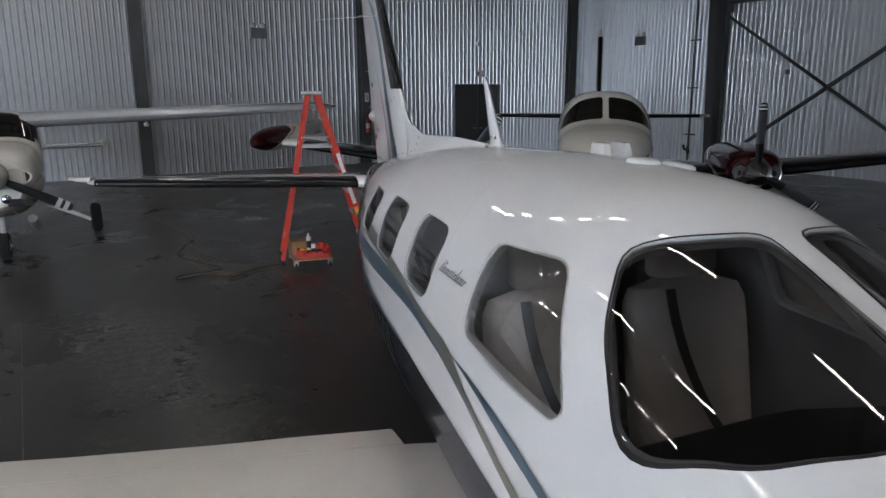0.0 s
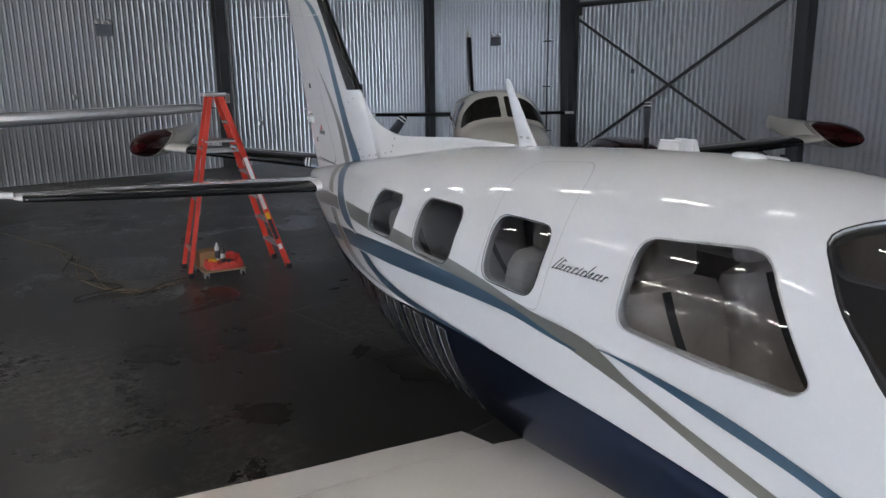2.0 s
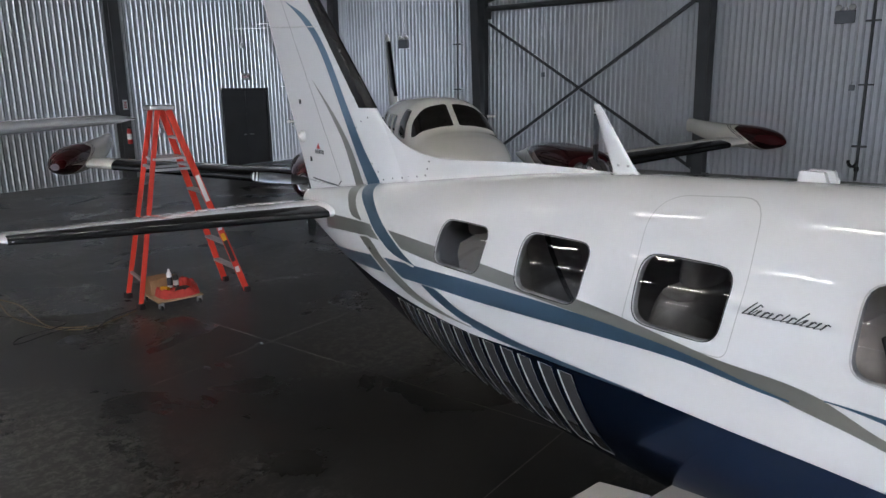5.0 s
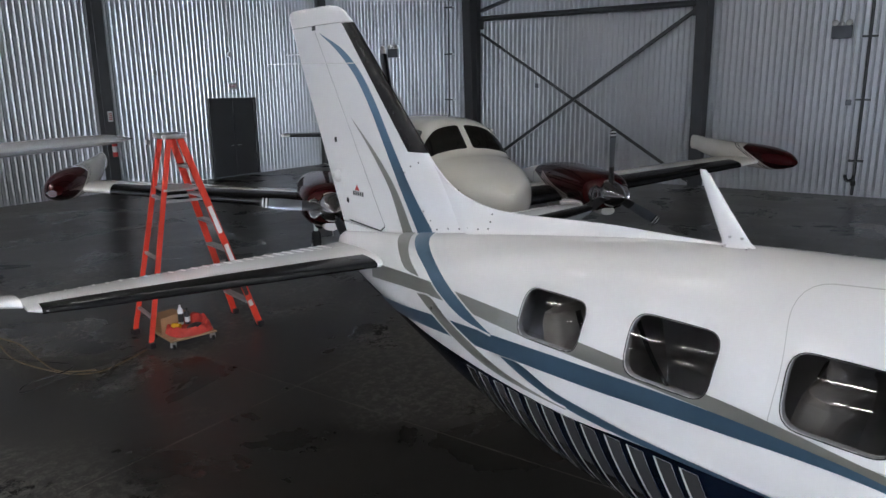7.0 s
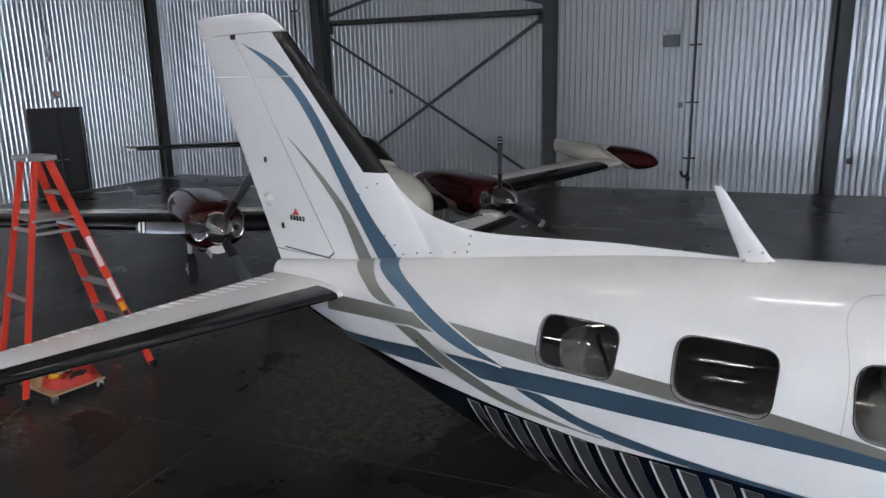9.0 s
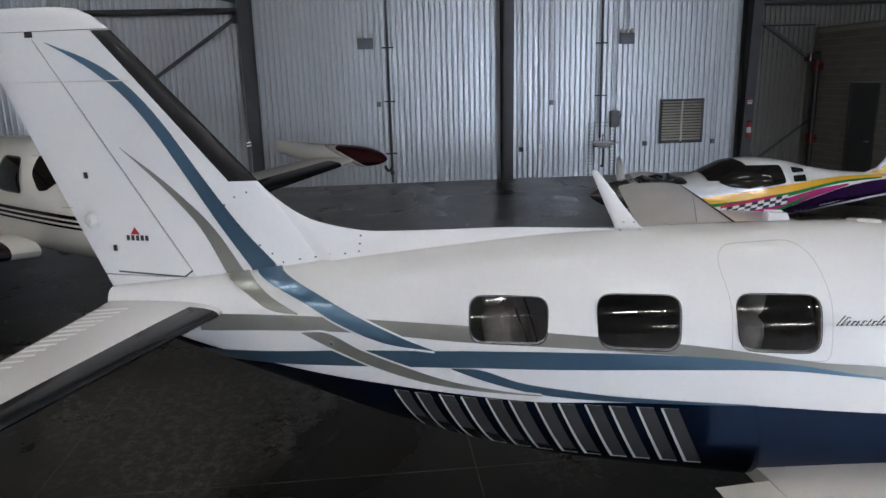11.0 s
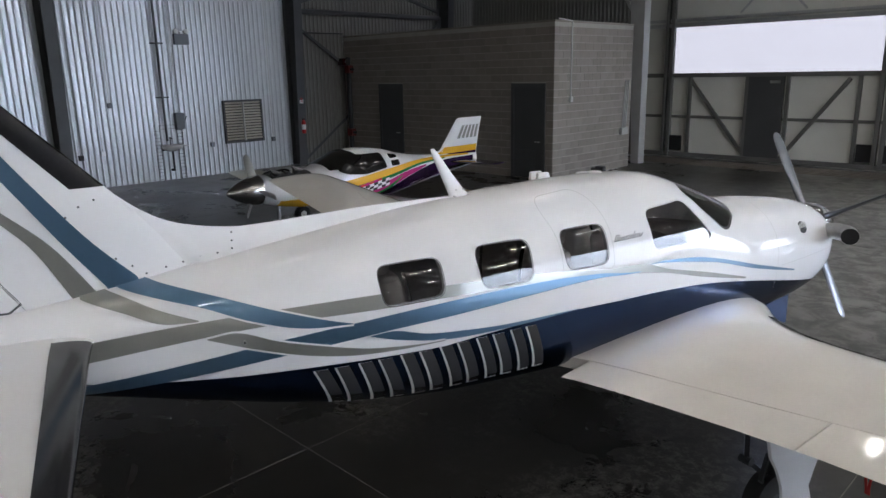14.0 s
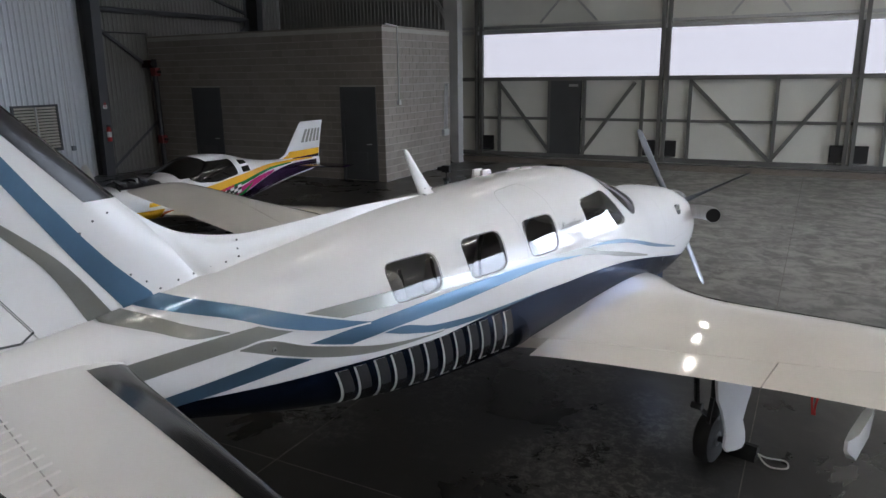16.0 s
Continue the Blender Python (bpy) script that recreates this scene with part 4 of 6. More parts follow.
edge_boot("fin_boot", [2.38 + (3.33 - 2.38) * k / 10 for k in range(11)], fin_foil, 5, plane, "black rubber de-icing boot")
bm = B()
box(bm, -fin_x(3.755, 3.32) - .006, 3.73, 3.30, fin_x(3.755, 3.32) + .006, 3.785, 3.337, .004)
part("horn_gap", bm, BLACK, rudder, smooth=0)
# small marks on the rudder: plain shapes
bm = B()
for k in range(5):
    s, z = 3.26 - k * .035, 1.985
    bm.faces.new([bm.verts.new((-fin_x(s, z) - .006, s + u, z + v)) for u, v in ((0, 0), (-.024, 0), (-.024, .036), (0, .036))])
part("emblem_bar", bm, DARKTXT, rudder, smooth=0)
bm = B()
bm.faces.new([bm.verts.new((-fin_x(3.19, 2.03) - .006, 3.19 + u, 2.027 + v)) for u, v in ((.035, 0), (-.035, 0), (0, .05))])
part("emblem_triangle", bm, RED, rudder, smooth=0)
for s, z in ((3.50, 2.42), (3.36, 1.93)):
    bm = B()
    box(bm, -fin_x(s, z) - .008, s - .012, z - .02, -fin_x(s, z) + .01, s + .012, z + .02)
    part("static_slot", bm, BLACK, rudder, smooth=0)
for z, ln in ((3.12, .5), (2.55, .12), (2.20, .12)):
    bm = B()
    tube(bm, (0, fin_te(z) - .02, z), (-.02, fin_te(z) + ln * .4, z + .005), .0035, seg=6)
    part("static_wick", bm, PALE, rudder)
bm = B()
tube(bm, (-fin_x(3.1, 3.02), 3.1, 3.02), (-fin_x(3.1, 3.02) - .5, 3.62, 3.02), .0045, .002, seg=6)
part("whip_antenna", bm, PALE, fin)
bm = B()
lathe(bm, [(.0, -.02), (.055, -.02), (.05, .02), (.02, .05)], pose(-fin_x(3.5, 2.12), 3.5, 2.12, 0, -90, 0))
part("tail_fairing", bm, PALE, rudder)

# tailplane
STAB = [(.10, 2.42, 3.40, 1.58, .095), (.33, 2.50, 3.36, 1.588, .09), (1.2, 2.60, 3.27, 1.61, .085), (2.42, 2.745, 3.15, 1.638, .055), (2.50, 2.80, 3.10, 1.64, .02)]


def stab_ring(side, x):
    le, te, z, t = [curve_at([(r[0],) + r[1:] for r in STAB], x, k) for k in (1, 2, 3, 4)]
    return foil((side * x, le, z), (side * x, te, z), t, 16)


for side in (-1, 1):
    def tail_body():
        return loft(B(), [stab_ring(side, x) for x in (.1, .33, .6, 1.0, 1.4, 1.8, 2.2, 2.42, 2.47, 2.5)])
    hp, hv = Vector((0, 3.08, 0)), Vector((side * -.06, 1, 0)).normalized()
    st = part("tailplane", clipped(tail_body, [(hp - hv * .003, hv)]), WHITE, plane, "white horizontal tailplane")
    el = part("elevator", clipped(tail_body, [(hp + hv * .003, -hv)]), WHITE, plane, "white elevator")
    bm = B()
    loft(bm, [foil((side * x, le, 1.64), (side * x, te, 1.64), t, 8) for x, le, te, t in ((2.505, 2.93, 3.24, .05), (2.60, 3.0, 3.30, .045), (2.70, 3.12, 3.34, .03), (2.74, 3.22, 3.34, .01))])
    part("elevator_horn", bm, WHITE, el)
    # beads pressed into the elevator skin
    for k in range(26):
        x = .35 + k * .082
        bm = B()
        le, te, z, t = [curve_at(STAB, x, c) for c in (1, 2, 3, 4)]
        rows = []
        for j in range(6):
            y = 3.10 + (te - .03 - 3.10) * j / 5
            zz = z + naca((y - le) / (te - le), t / (te - le)) * (te - le)
            rows.append([(side * x - .011, y, zz - .001), (side * x, y, zz + .006), (side * x + .011, y, zz - .001)])
        loft(bm, rows, cap=False, closed=False)
        part("bead", bm, WHITE, el, smooth=60, out=(0, 0, 1))
    edge_boot("tail_boot", [.34 + 2.1 * k / 10 for k in range(11)], lambda x: stab_ring(side, x), 5, plane, "black rubber de-icing boot")

# wings
WING = [(.28, -2.98, -.40, .80, .74, .40), (.62, -2.82, -.42, .83, .80, .365), (.8, -2.63, -.45, .857, .825, .335), (1.1, -2.37, -.49, .892, .86, .295), (1.5, -2.19, -.54, .928, .90, .255), (2.5, -2.06, -.615, 1.015, 1.0, .215),
        (4.5, -1.70, -.55, 1.195, 1.19, .17), (6.2, -1.40, -.46, 1.355, 1.355, .13), (6.45, -1.34, -.48, 1.378, 1.378, .08), (6.55, -1.15, -.6, 1.385, 1.385, .02)]


def wing_ring(side, x):
    le, te, zl, zt, t = [curve_at(WING, x, k) for k in (1, 2, 3, 4, 5)]
    return foil((side * x, le, zl), (side * x, te, zt), t, 20, camber=.012)


for side in (-1, 1):
    def wing_body():
        xs_ = [.28, .45, .62, .7, .8, .9, 1.0, 1.1, 1.2, 1.35, 1.5, 1.75, 2.0, 2.5, 3.0, 3.5, 4.0, 4.5, 5.0, 5.6, 6.2, 6.35, 6.45, 6.52, 6.55]
        return loft(B(), [wing_ring(side, x) for x in xs_])
    fp, fn = Vector((side * .67, -.70, 0)), Vector((side * .138, 1, 0)).normalized()
    wing = part("wing", clipped(wing_body, [(fp - fn * .003, fn)]), WINGPAINT, plane, "white low wing")
    fl = part("flap", clipped(wing_body, [(fp + fn * .003, -fn), ((side * .67, 0, 0), (-side, 0, 0)), ((side * 2.345, 0, 0), (side, 0, 0))]), WINGPAINT, plane, "white wing flap")
    part("aileron", clipped(wing_body, [(fp + fn * .003, -fn), ((side * 2.355, 0, 0), (-side, 0, 0))]), WINGPAINT, plane, "white aileron")
    edge_boot("wing_boot", [1.0 + 5.2 * k / 16 for k in range(17)], lambda x: wing_ring(side, x), 4, plane, "black rubber de-icing boot")
    # flap bracket under the wing
    bm = B()
    loft(bm, [[(side * 2.9 + u * w, s, z + v * h) for u, v in ((-1, -1), (1, -1), (1, 1), (-1, 1))] for s, z, w, h in ((-1.1, .86, .01, .02), (-.9, .80, .028, .075), (-.6, .78, .028, .085), (-.42, .86, .01, .03))])
    part("flap_fairing", bm, WHITE, plane, smooth=60)
    # main leg
    gear = new("main_gear")
    gear.parent = plane
    gx, gs = side * 1.85, -1.22
    bm = B()
    tube(bm, (gx, gs, .84), (gx, gs, .30), .04)
    tube(bm, (gx, gs, .34), (gx, gs, .20), .028)
    tube(bm, (gx - side * .02, gs, .2), (gx + side * .1, gs, .2), .025)
    bar(bm, (gx, gs + .06, .55), (gx, gs + .12, .38), .03, .02)
    bar(bm, (gx, gs + .12, .38), (gx, gs + .04, .24), .03, .02)
    part("strut", bm, BLACK, gear)
    bm = B()
    prof = ((.82, .17, -.02), (.70, .165, -.01), (.58, .15, .0), (.48, .115, .02), (.36, .085, .03), (.27, .09, .03), (.18, .10, .03), (.13, .07, .04))
    loft(bm, [[(gx + side * (.125 + u + .02 * (z < .3) + .45 * k * w), gs - w * k - o, z) for u, w in ((0, -1), (.0, 1), (.016, .96), (.026, 0), (.016, -.96))] for z, k, o in prof])
    part("gear_door", bm, WHITE, gear, "white landing gear door", 30)
    bm = B()
    lathe(bm, [(.07, -.065), (.15, -.075), (.19, -.055), (.203, 0), (.19, .055), (.15, .075), (.07, .065)], pose(gx - side * .02, gs, .2, 0, 90, 0))
    wh = part("wheel", bm, RUBBER, gear, "black rubber tyre")
    bm = B()
    lathe(bm, [(.02, -.07), (.1, -.06), (.11, -.03), (.11, .03), (.1, .06), (.02, .07)], pose(gx - side * .02, gs, .2, 0, 90, 0))
    part("hub", bm, BLACK, wh)
    bm = B()
    bar(bm, (gx - side * .1, gs + .16, .78), (gx - side * .06, gs + .2, .52), .03, .03)
    bar(bm, (gx - side * .06, gs + .2, .52), (gx, gs + .03, .36), .03, .03)
    tube(bm, (gx - side * .1, gs + .2, .52), (gx - side * .02, gs + .2, .52), .03, seg=10)
    part("side_brace", bm, BLACK, gear, "dark side brace", 0)

for dx in (0.0, .022):
    bm = B()
    loft(bm, [[(-2.60 - dx + .006 * math.sin(z * 30 + dx * 90) + u, -.86, z) for u in (-.007, .007)] + [(-2.60 - dx + .006 * math.sin(z * 30 + dx * 90) + u, -.857, z) for u in (.007, -.007)] for z in (.99, .94, .90, .86, .82, .785)])
    part("warning_streamer", bm, RED, plane, "red cloth streamer hanging under the wing")
# nose leg
gear = new("nose_gear")
gear.parent = plane
bm = B()
tube(bm, (0, -3.55, .75), (0, -3.7, .2), .04)
tube(bm, (-.09, -3.7, .19), (.09, -3.7, .19), .02)
part("strut", bm, PALE, gear)
bm = B()
lathe(bm, [(.06, -.06), (.14, -.07), (.178, -.05), (.19, 0), (.178, .05), (.14, .07), (.06, .06)], pose(0, -3.7, .19, 0, 90, 0))
part("wheel", bm, RUBBER, gear)

for side in (-1, 1):
    bm = B()
    box(bm, side * .17 - .008, -3.78, .40, side * .17 + .008, -3.28, .72, .006)
    part("gear_door", bm, NAVY, gear, "navy nose gear door", 0)

# propeller
prop = new("propeller")
prop.parent = plane
prop.matrix_basis = pose(0, -4.27, 1.35, 90, 0, 0)
bm = B()
lathe(bm, [(.205, -.11), (.21, -.02), (.195, .07), (.15, .19), (.085, .28), (.03, .325), (.0, .33)])
part("spinner", bm, STEEL, prop, "polished metal spinner", 60)
for k in range(4):
    bm = B()
    an = radians(62 + 90 * k)
    rows = []
    for r, w, tw, th in ((.16, .040, 92, .040), (.26, .048, 91, .032), (.42, .064, 89, .022), (.65, .074, 86, .015), (.85, .070, 84, .011), (.95, .062, 83, .008), (1.0, .042, 82, .006), (1.02, .018, 82, .003)):
        rows.append([pose(0, 0, 0, 0, 0, math.degrees(an)) @ Vector((r, w * math.cos(q) * math.cos(radians(tw)) - th * math.sin(q) * math.sin(radians(tw)), w * math.cos(q) * math.sin(radians(tw)) + th * math.sin(q) * math.cos(radians(tw)))) for q in [2 * math.pi * j / 12 for j in range(12)]])
    loft(bm, rows)
    part("blade", bm, PROPGREY, prop, "grey metal propeller blade", 60)
for side in (-1, 1):
    bm = B()
    path = [((side * .34, -3.99, 1.37), .075), ((side * .48, -3.97, 1.385), .08), ((side * .58, -3.93, 1.39), .08), ((side * .655, -3.875, 1.395), .08), ((side * .71, -3.80, 1.395), .08)]
    for (p, r), (q, r2) in zip(path, path[1:]):
        tube(bm, p, q, r, r2, 20, cap=False)
    ex = part("exhaust_stack", bm, DULL, plane, "polished exhaust stack", 60)
    bm = B()
    tube(bm, (side * .695, -3.82, 1.395), (side * .7115, -3.798, 1.395), .076, .076, 20)
    part("opening", bm, BLACK, ex)
    bm = B()
    c = Vector((side * side_x(-3.459, 1.483), -3.459, 1.483))
    n = (hull_point(side, -3.459, 1.483, .05) - c).normalized()
    tube(bm, c - n * .02, c + n * .004, .058, .058, 20)
    inl = part("side_vent", bm, BLACK, plane, "round black louvred vent")
    bm = B()
    for j in range(6):
        o = -.0425 + j * .017
        h = math.sqrt(.055 ** 2 - o * o)
        bar(bm, c + Vector((0, o, -h)) + n * .006, c + Vector((0, o + .0, h)) + n * .006, .004, .006, n)
    part("vent_slat", bm, PALE, inl, smooth=0)
# chin scoop
bm = B()
loft(bm, [[(.20 * f * math.cos(q), s, z + .10 * f * math.sin(q)) for q in [2 * math.pi * j / 20 for j in range(20)]] for s, z, f in ((-4.2, .99, .8), (-4.13, .98, 1.0), (-3.8, .90, 1.05), (-3.3, .80, .8))])
part("air_scoop", bm, WHITE, plane)

# aerials on the roof
bm = B()
rows = []
for f, y0, ln, w in ((0, 0, .20, .048), (.03, .0, .195, .046), (.06, .005, .17, .034), (.12, .022, .145, .024), (.5, .108, .10, .017), (.93, .20, .052, .010), (1.0, .216, .03, .006)):
    z = 2.065 + f * .368
    rows.append([(w * math.sin(q), y0 + ln / 2 * math.cos(q), z) for q in [2 * math.pi * j / 20 for j in range(20)]])
loft(bm, rows)
ant = part("blade_antenna", bm, WHITE, plane, "white raked blade antenna")
for y, z in ((-.055, 2.085), (.06, 2.085), (-.02, 2.13), (.04, 2.13)):
    bm = B()
    tube(bm, (-.052 if z < 2.1 else -.03, y, z), (-.02, y, z), .007, seg=10)
    part("screw", bm, DULL, ant)
bm = B()
for x in (.125, .215):
    loft(bm, [[(x + u * w, -.87 + v * l + o, z) for u, v in ((-1, -1), (1, -1), (1, 1), (-1, 1))] for z, w, l, o in ((2.07, .018, .072, 0), (2.156, .013, .052, .012), (2.161, .009, .047, .012))])
box(bm, .10, -.955, 2.045, .24, -.785, 2.082, .006)
part("twin_antenna", bm, WHITE, plane, "white twin block antenna", 0)
for x, s in ((.037, -1.326), (.175, -1.322)):
    bm = B()
    z = top_z(x, s)
    lathe(bm, [(.0, .03), (.042, .028), (.054, .021), (.058, .008), (.059, -.03)], pose(x, s, z - .014, 2, 8 if x > .1 else 2, 0) @ Matrix.Diagonal((1, 1.15, 1, 1)))
    part("puck_antenna", bm, WHITE, plane, "white round antenna dome", 60)
# cabin
bm = B()
box(bm, -.34, -2.6, .84, .34, .25, .87)
part("cabin_floor", bm, LINER, plane, smooth=0)
bm = B()
loft(bm, [[(x, s, z) for x, z in ((-.5, .8), (.5, .8), (.5, zz), (0, zz + .05), (-.5, zz))] for s, zz in ((-2.6, 1.52), (-2.15, 1.56), (-2.05, 1.50))])
part("glareshield", bm, BLACK, plane)


AFTSEAT = material("grey_leather", (0.40, 0.39, 0.385), 0.5, vary=0.12, scale=6, bump=0.15)


def pad(w, d, h, m):
    """A stuffed cushion: squarish section, domed ends."""
    rings = []
    for k in range(15):
        f = -1 + 2 * k / 14
        g = max(1 - abs(f) ** 5, .004) ** .36
        rings.append([m @ Vector((math.copysign(abs(math.cos(q)) ** .6, math.cos(q)) * w / 2 * (.9 + .1 * g) * min(1, g + .12), math.copysign(abs(math.sin(q)) ** .7, math.sin(q)) * d / 2 * g, h * (f + 1) / 2)) for q in [2 * math.pi * j / 28 for j in range(28)]])
    return loft(B(), rings)


def cabin_seat(x, s, facing, hide):
    st = new("cabin_seat")
    st.parent = plane
    st.matrix_basis = pose(x, s, .82, 0, 0, 0 if facing < 0 else 180)
    bm = B()
    box(bm, -.2, -.25, .10, .2, .23, .27, .05)
    part("cushion", bm, hide, st)
    bm = pad(.48, .20, .70, pose(0, .22, .21, -12, 0, 0))
    part("backrest", bm, hide, st)
    bm = pad(.27, .13, .21, pose(0, .37, .865, -8, 0, 0))
    part("headrest", bm, hide, st)
    bm = B()
    box(bm, -.1, -.18, 0.01, .1, .18, .12)
    part("base", bm, BLACK, st, smooth=0)
    part("belt", sweep_belt(), FRAME, st, smooth=60)


def sweep_belt():
    bm = B()
    for x in (-.13,):
        rows = []
        for k in range(9):
            f = k / 8
            y, z = .235 - .13 * f - .02 * math.sin(math.pi * f), .87 - .58 * f
            c = x + .22 * f * f
            rows.append([(c - .018, y, z), (c + .018, y, z), (c + .018, y + .006, z), (c - .018, y + .006, z)])
        loft(bm, rows)
    return bm


for x in (-.27, .27):
    cabin_seat(x, -1.62, -1, SEAT)
    cabin_seat(x, -.25, 1, AFTSEAT)
    cabin_seat(x * .85, .42, -1, AFTSEAT)

# ---- other aircraft ----


class Hull:
    """A body of superellipse sections: station, half width, mid height, top, bottom."""

    def __init__(self, rows, nt=2.2, nb=2.2):
        self.rows, self.nt, self.nb = rows, nt, nb

    def section(self, s):
        return [curve_at(self.rows, s, k) for k in (1, 2, 3, 4)]

    def side_x(self, s, z):
        a, c, t, b = self.section(s)
        q, n = ((z - c) / (t - c), self.nt) if z >= c else ((c - z) / (c - b), self.nb)
        return 0.0 if q >= 1 else a * (1 - q ** n) ** (1 / n)

    def top_z(self, x, s):
        a, c, t, b = self.section(s)
        return c + (t - c) * (1 - min(abs(x) / a, 1) ** self.nt) ** (1 / self.nt)

    def ring(self, s, n=40, grow=0.0):
        a, c, t, b = self.section(s)
        out = []
        for k in range(n):
            an = 2 * math.pi * k / n
            ca, sa = math.cos(an), math.sin(an)
            e = 2 / (self.nt if sa >= 0 else self.nb)
            h = (t - c + grow) if sa >= 0 else (c - b + grow)
            out.append((math.copysign(abs(ca) ** e, ca) * (a + grow), s, c + math.copysign(abs(sa) ** e, sa) * h))
        return out

    def body(self, steps=60, s0=None, s1=None, n=40, grow=0.0):
        s0 = self.rows[0][0] if s0 is None else s0
        s1 = self.rows[-1][0] if s1 is None else s1
        return loft(B(), [self.ring(s0 + (s1 - s0) * k / steps, n, grow) for k in range(steps + 1)])

    def point(self, side, s, z, off):
        a, c, t, b = self.section(s)
        z = min(max(z, b + .003), t - .003)
        g = (self.side_x(s, min(z + .004, t - .001)) - self.side_x(s, max(z - .004, b + .001))) / .008
        nv = Vector((1, -g)).normalized()
        return Vector((side * (self.side_x(s, z) + nv.x * off), s, z + nv.y * off))

    def band(self, name, top, bot, mat, s0, s1, parent, off=.004, nu=40, nv=4, sides=(-1, 1)):
        for side in sides:
            bm = B()
            rows = []
            for i in range(nu + 1):
                s = s0 + (s1 - s0) * i / nu
                zt, zb = top(s), bot(s)
                rows.append([self.point(side, s, zb + (zt - zb) * j / nv, off) for j in range(nv + 1)])
            loft(bm, rows, cap=False, closed=False)
            part(name, bm, mat, parent, out=(side, 0, 0))


DARKSTRIPE = material("dark_stripe_paint", (.022, .010, .012), .1, vary=.1)


def wing_pair(parent, rows, mat, boot=0, name="wing", label=""):
    """rows: x, leading edge, trailing edge, height, thickness."""
    for side in (-1, 1):
        def ring(x):
            le, te, z, t = [curve_at(rows, x, k) for k in (1, 2, 3, 4)]
            return foil((side * x, le, z), (side * x, te, z), t, 14)
        xs_ = [rows[0][0] + (rows[-1][0] - rows[0][0]) * (k / 14) for k in range(15)]
        w = part(name, loft(B(), [ring(x) for x in xs_]), mat, parent, label)
        if boot:
            edge_boot(name + "_boot", xs_[1:-1], ring, boot, w, "black rubber de-icing boot")


def propeller(parent, x, y, z, r, angles, spin, mat=None, tipped=True, cone=None, bands=((.90, .925), (.95, .975)), label="grey propeller blade with white tip bands"):
    pr = new("propeller")
    pr.parent = parent
    pr.matrix_basis = pose(x, y, z, 90, 0, 0)
    bm = B()
    lathe(bm, [(spin * .97, -.07), (spin * 1.02, -.05), (spin * 1.02, 0), (spin * .97, spin * .45), (spin * .84, spin * .95), (spin * .62, spin * 1.45), (spin * .36, spin * 1.9), (spin * .12, spin * 2.2), (0, spin * 2.28)])
    part("spinner", bm, cone or STEEL, pr, "rounded pointed spinner", 60)
    bm = B()
    lathe(bm, [(spin * 1.05, -.085), (spin * 1.06, -.075), (spin * 1.06, -.055), (spin * 1.03, -.05)])
    part("back_plate", bm, DULL, pr, smooth=60)
    for a in angles:
        def rows_for(r0, r1, n, grow):
            rows = []
            for k in range(n + 1):
                q_ = r0 + (r1 - r0) * k / n
                f = q_ / r
                w = (.035 + .045 * min(1, f * 3) - .022 * max(0, f - .75) * 4) * (1 if f < .97 else .6) + grow
                th = (.035 * (1 - f) + .006) + grow
                tw = radians(58 - 40 * f)
                rows.append([pose(0, 0, 0, 0, 0, a) @ Vector((q_, w * math.cos(q) * math.cos(tw) - th * math.sin(q) * math.sin(tw), w * math.cos(q) * math.sin(tw) + th * math.sin(q) * math.cos(tw))) for q in [2 * math.pi * j / 10 for j in range(10)]])
            return rows
        b = part("blade", loft(B(), rows_for(spin * .7, r, 12, 0)), mat or PROPGREY, pr, label, 60)
        if tipped:
            part("tip_band", loft(B(), rows_for(r * .88, r * .998, 4, .002)), BLACK, b, smooth=60)
            for f0, f1 in bands:
                part("tip_band", loft(B(), rows_for(r * f0, r * f1, 2, .004)), WHITE, b, smooth=60)
            part("root_cuff", loft(B(), rows_for(spin * .9, r * .42, 5, .003)), BLACK, b, "black rubber root cuff", 60)
    return pr


def wheel_leg(parent, x, y, top, r, mat):
    g = new("landing_gear")
    g.parent = parent
    bm = B()
    tube(bm, (x, y, top), (x, y, r), .04, .032)
    tube(bm, (x - .09, y, r), (x + .09, y, r), .022)
    part("strut", bm, mat, g)
    bm = B()
    lathe(bm, [(r * .35, -.06), (r * .8, -.07), (r * .95, -.05), (r, 0), (r * .95, .05), (r * .8, .07), (r * .35, .06)], pose(x, y, r, 0, 90, 0))
    w = part("wheel", bm, RUBBER, g, "black rubber tyre")
    bm = B()
    lathe(bm, [(.02, -.065), (r * .5, -.06), (r * .5, .06), (.02, .065)], pose(x, y, r, 0, 90, 0))
    part("hub", bm, PALE, w)


# -- ivory twin with maroon tip tanks --
twin = thing("twin_engine_airplane", "ivory twin-engine airplane with maroon engine cowls and tip tanks", "airplane", pose(7.6, 8.575, 0, 0, 0, -41.7))
TH = Hull([(-2.25, .06, 1.42, 1.50, 1.34), (-2.15, .22, 1.42, 1.60, 1.20), (-1.9, .40, 1.42, 1.70, 1.05), (-1.4, .56, 1.42, 1.80, .92), (-.9, .66, 1.43, 1.85, .86), (-.45, .70, 1.45, 1.90, .84), (-.1, .72, 1.46, 2.06, .83), (.35, .74, 1.47, 2.27, .83), (.8, .75, 1.48, 2.34, .83), (2.5, .75, 1.48, 2.34, .84),
           (4.0, .66, 1.50, 2.26, .95), (5.5, .44, 1.58, 2.12, 1.20), (7.0, .22, 1.68, 1.95, 1.45), (8.0, .07, 1.75, 1.85, 1.64)], 2.75, 2.3)
part("fuselage", TH.body(90), CREAM, twin, "ivory painted fuselage")
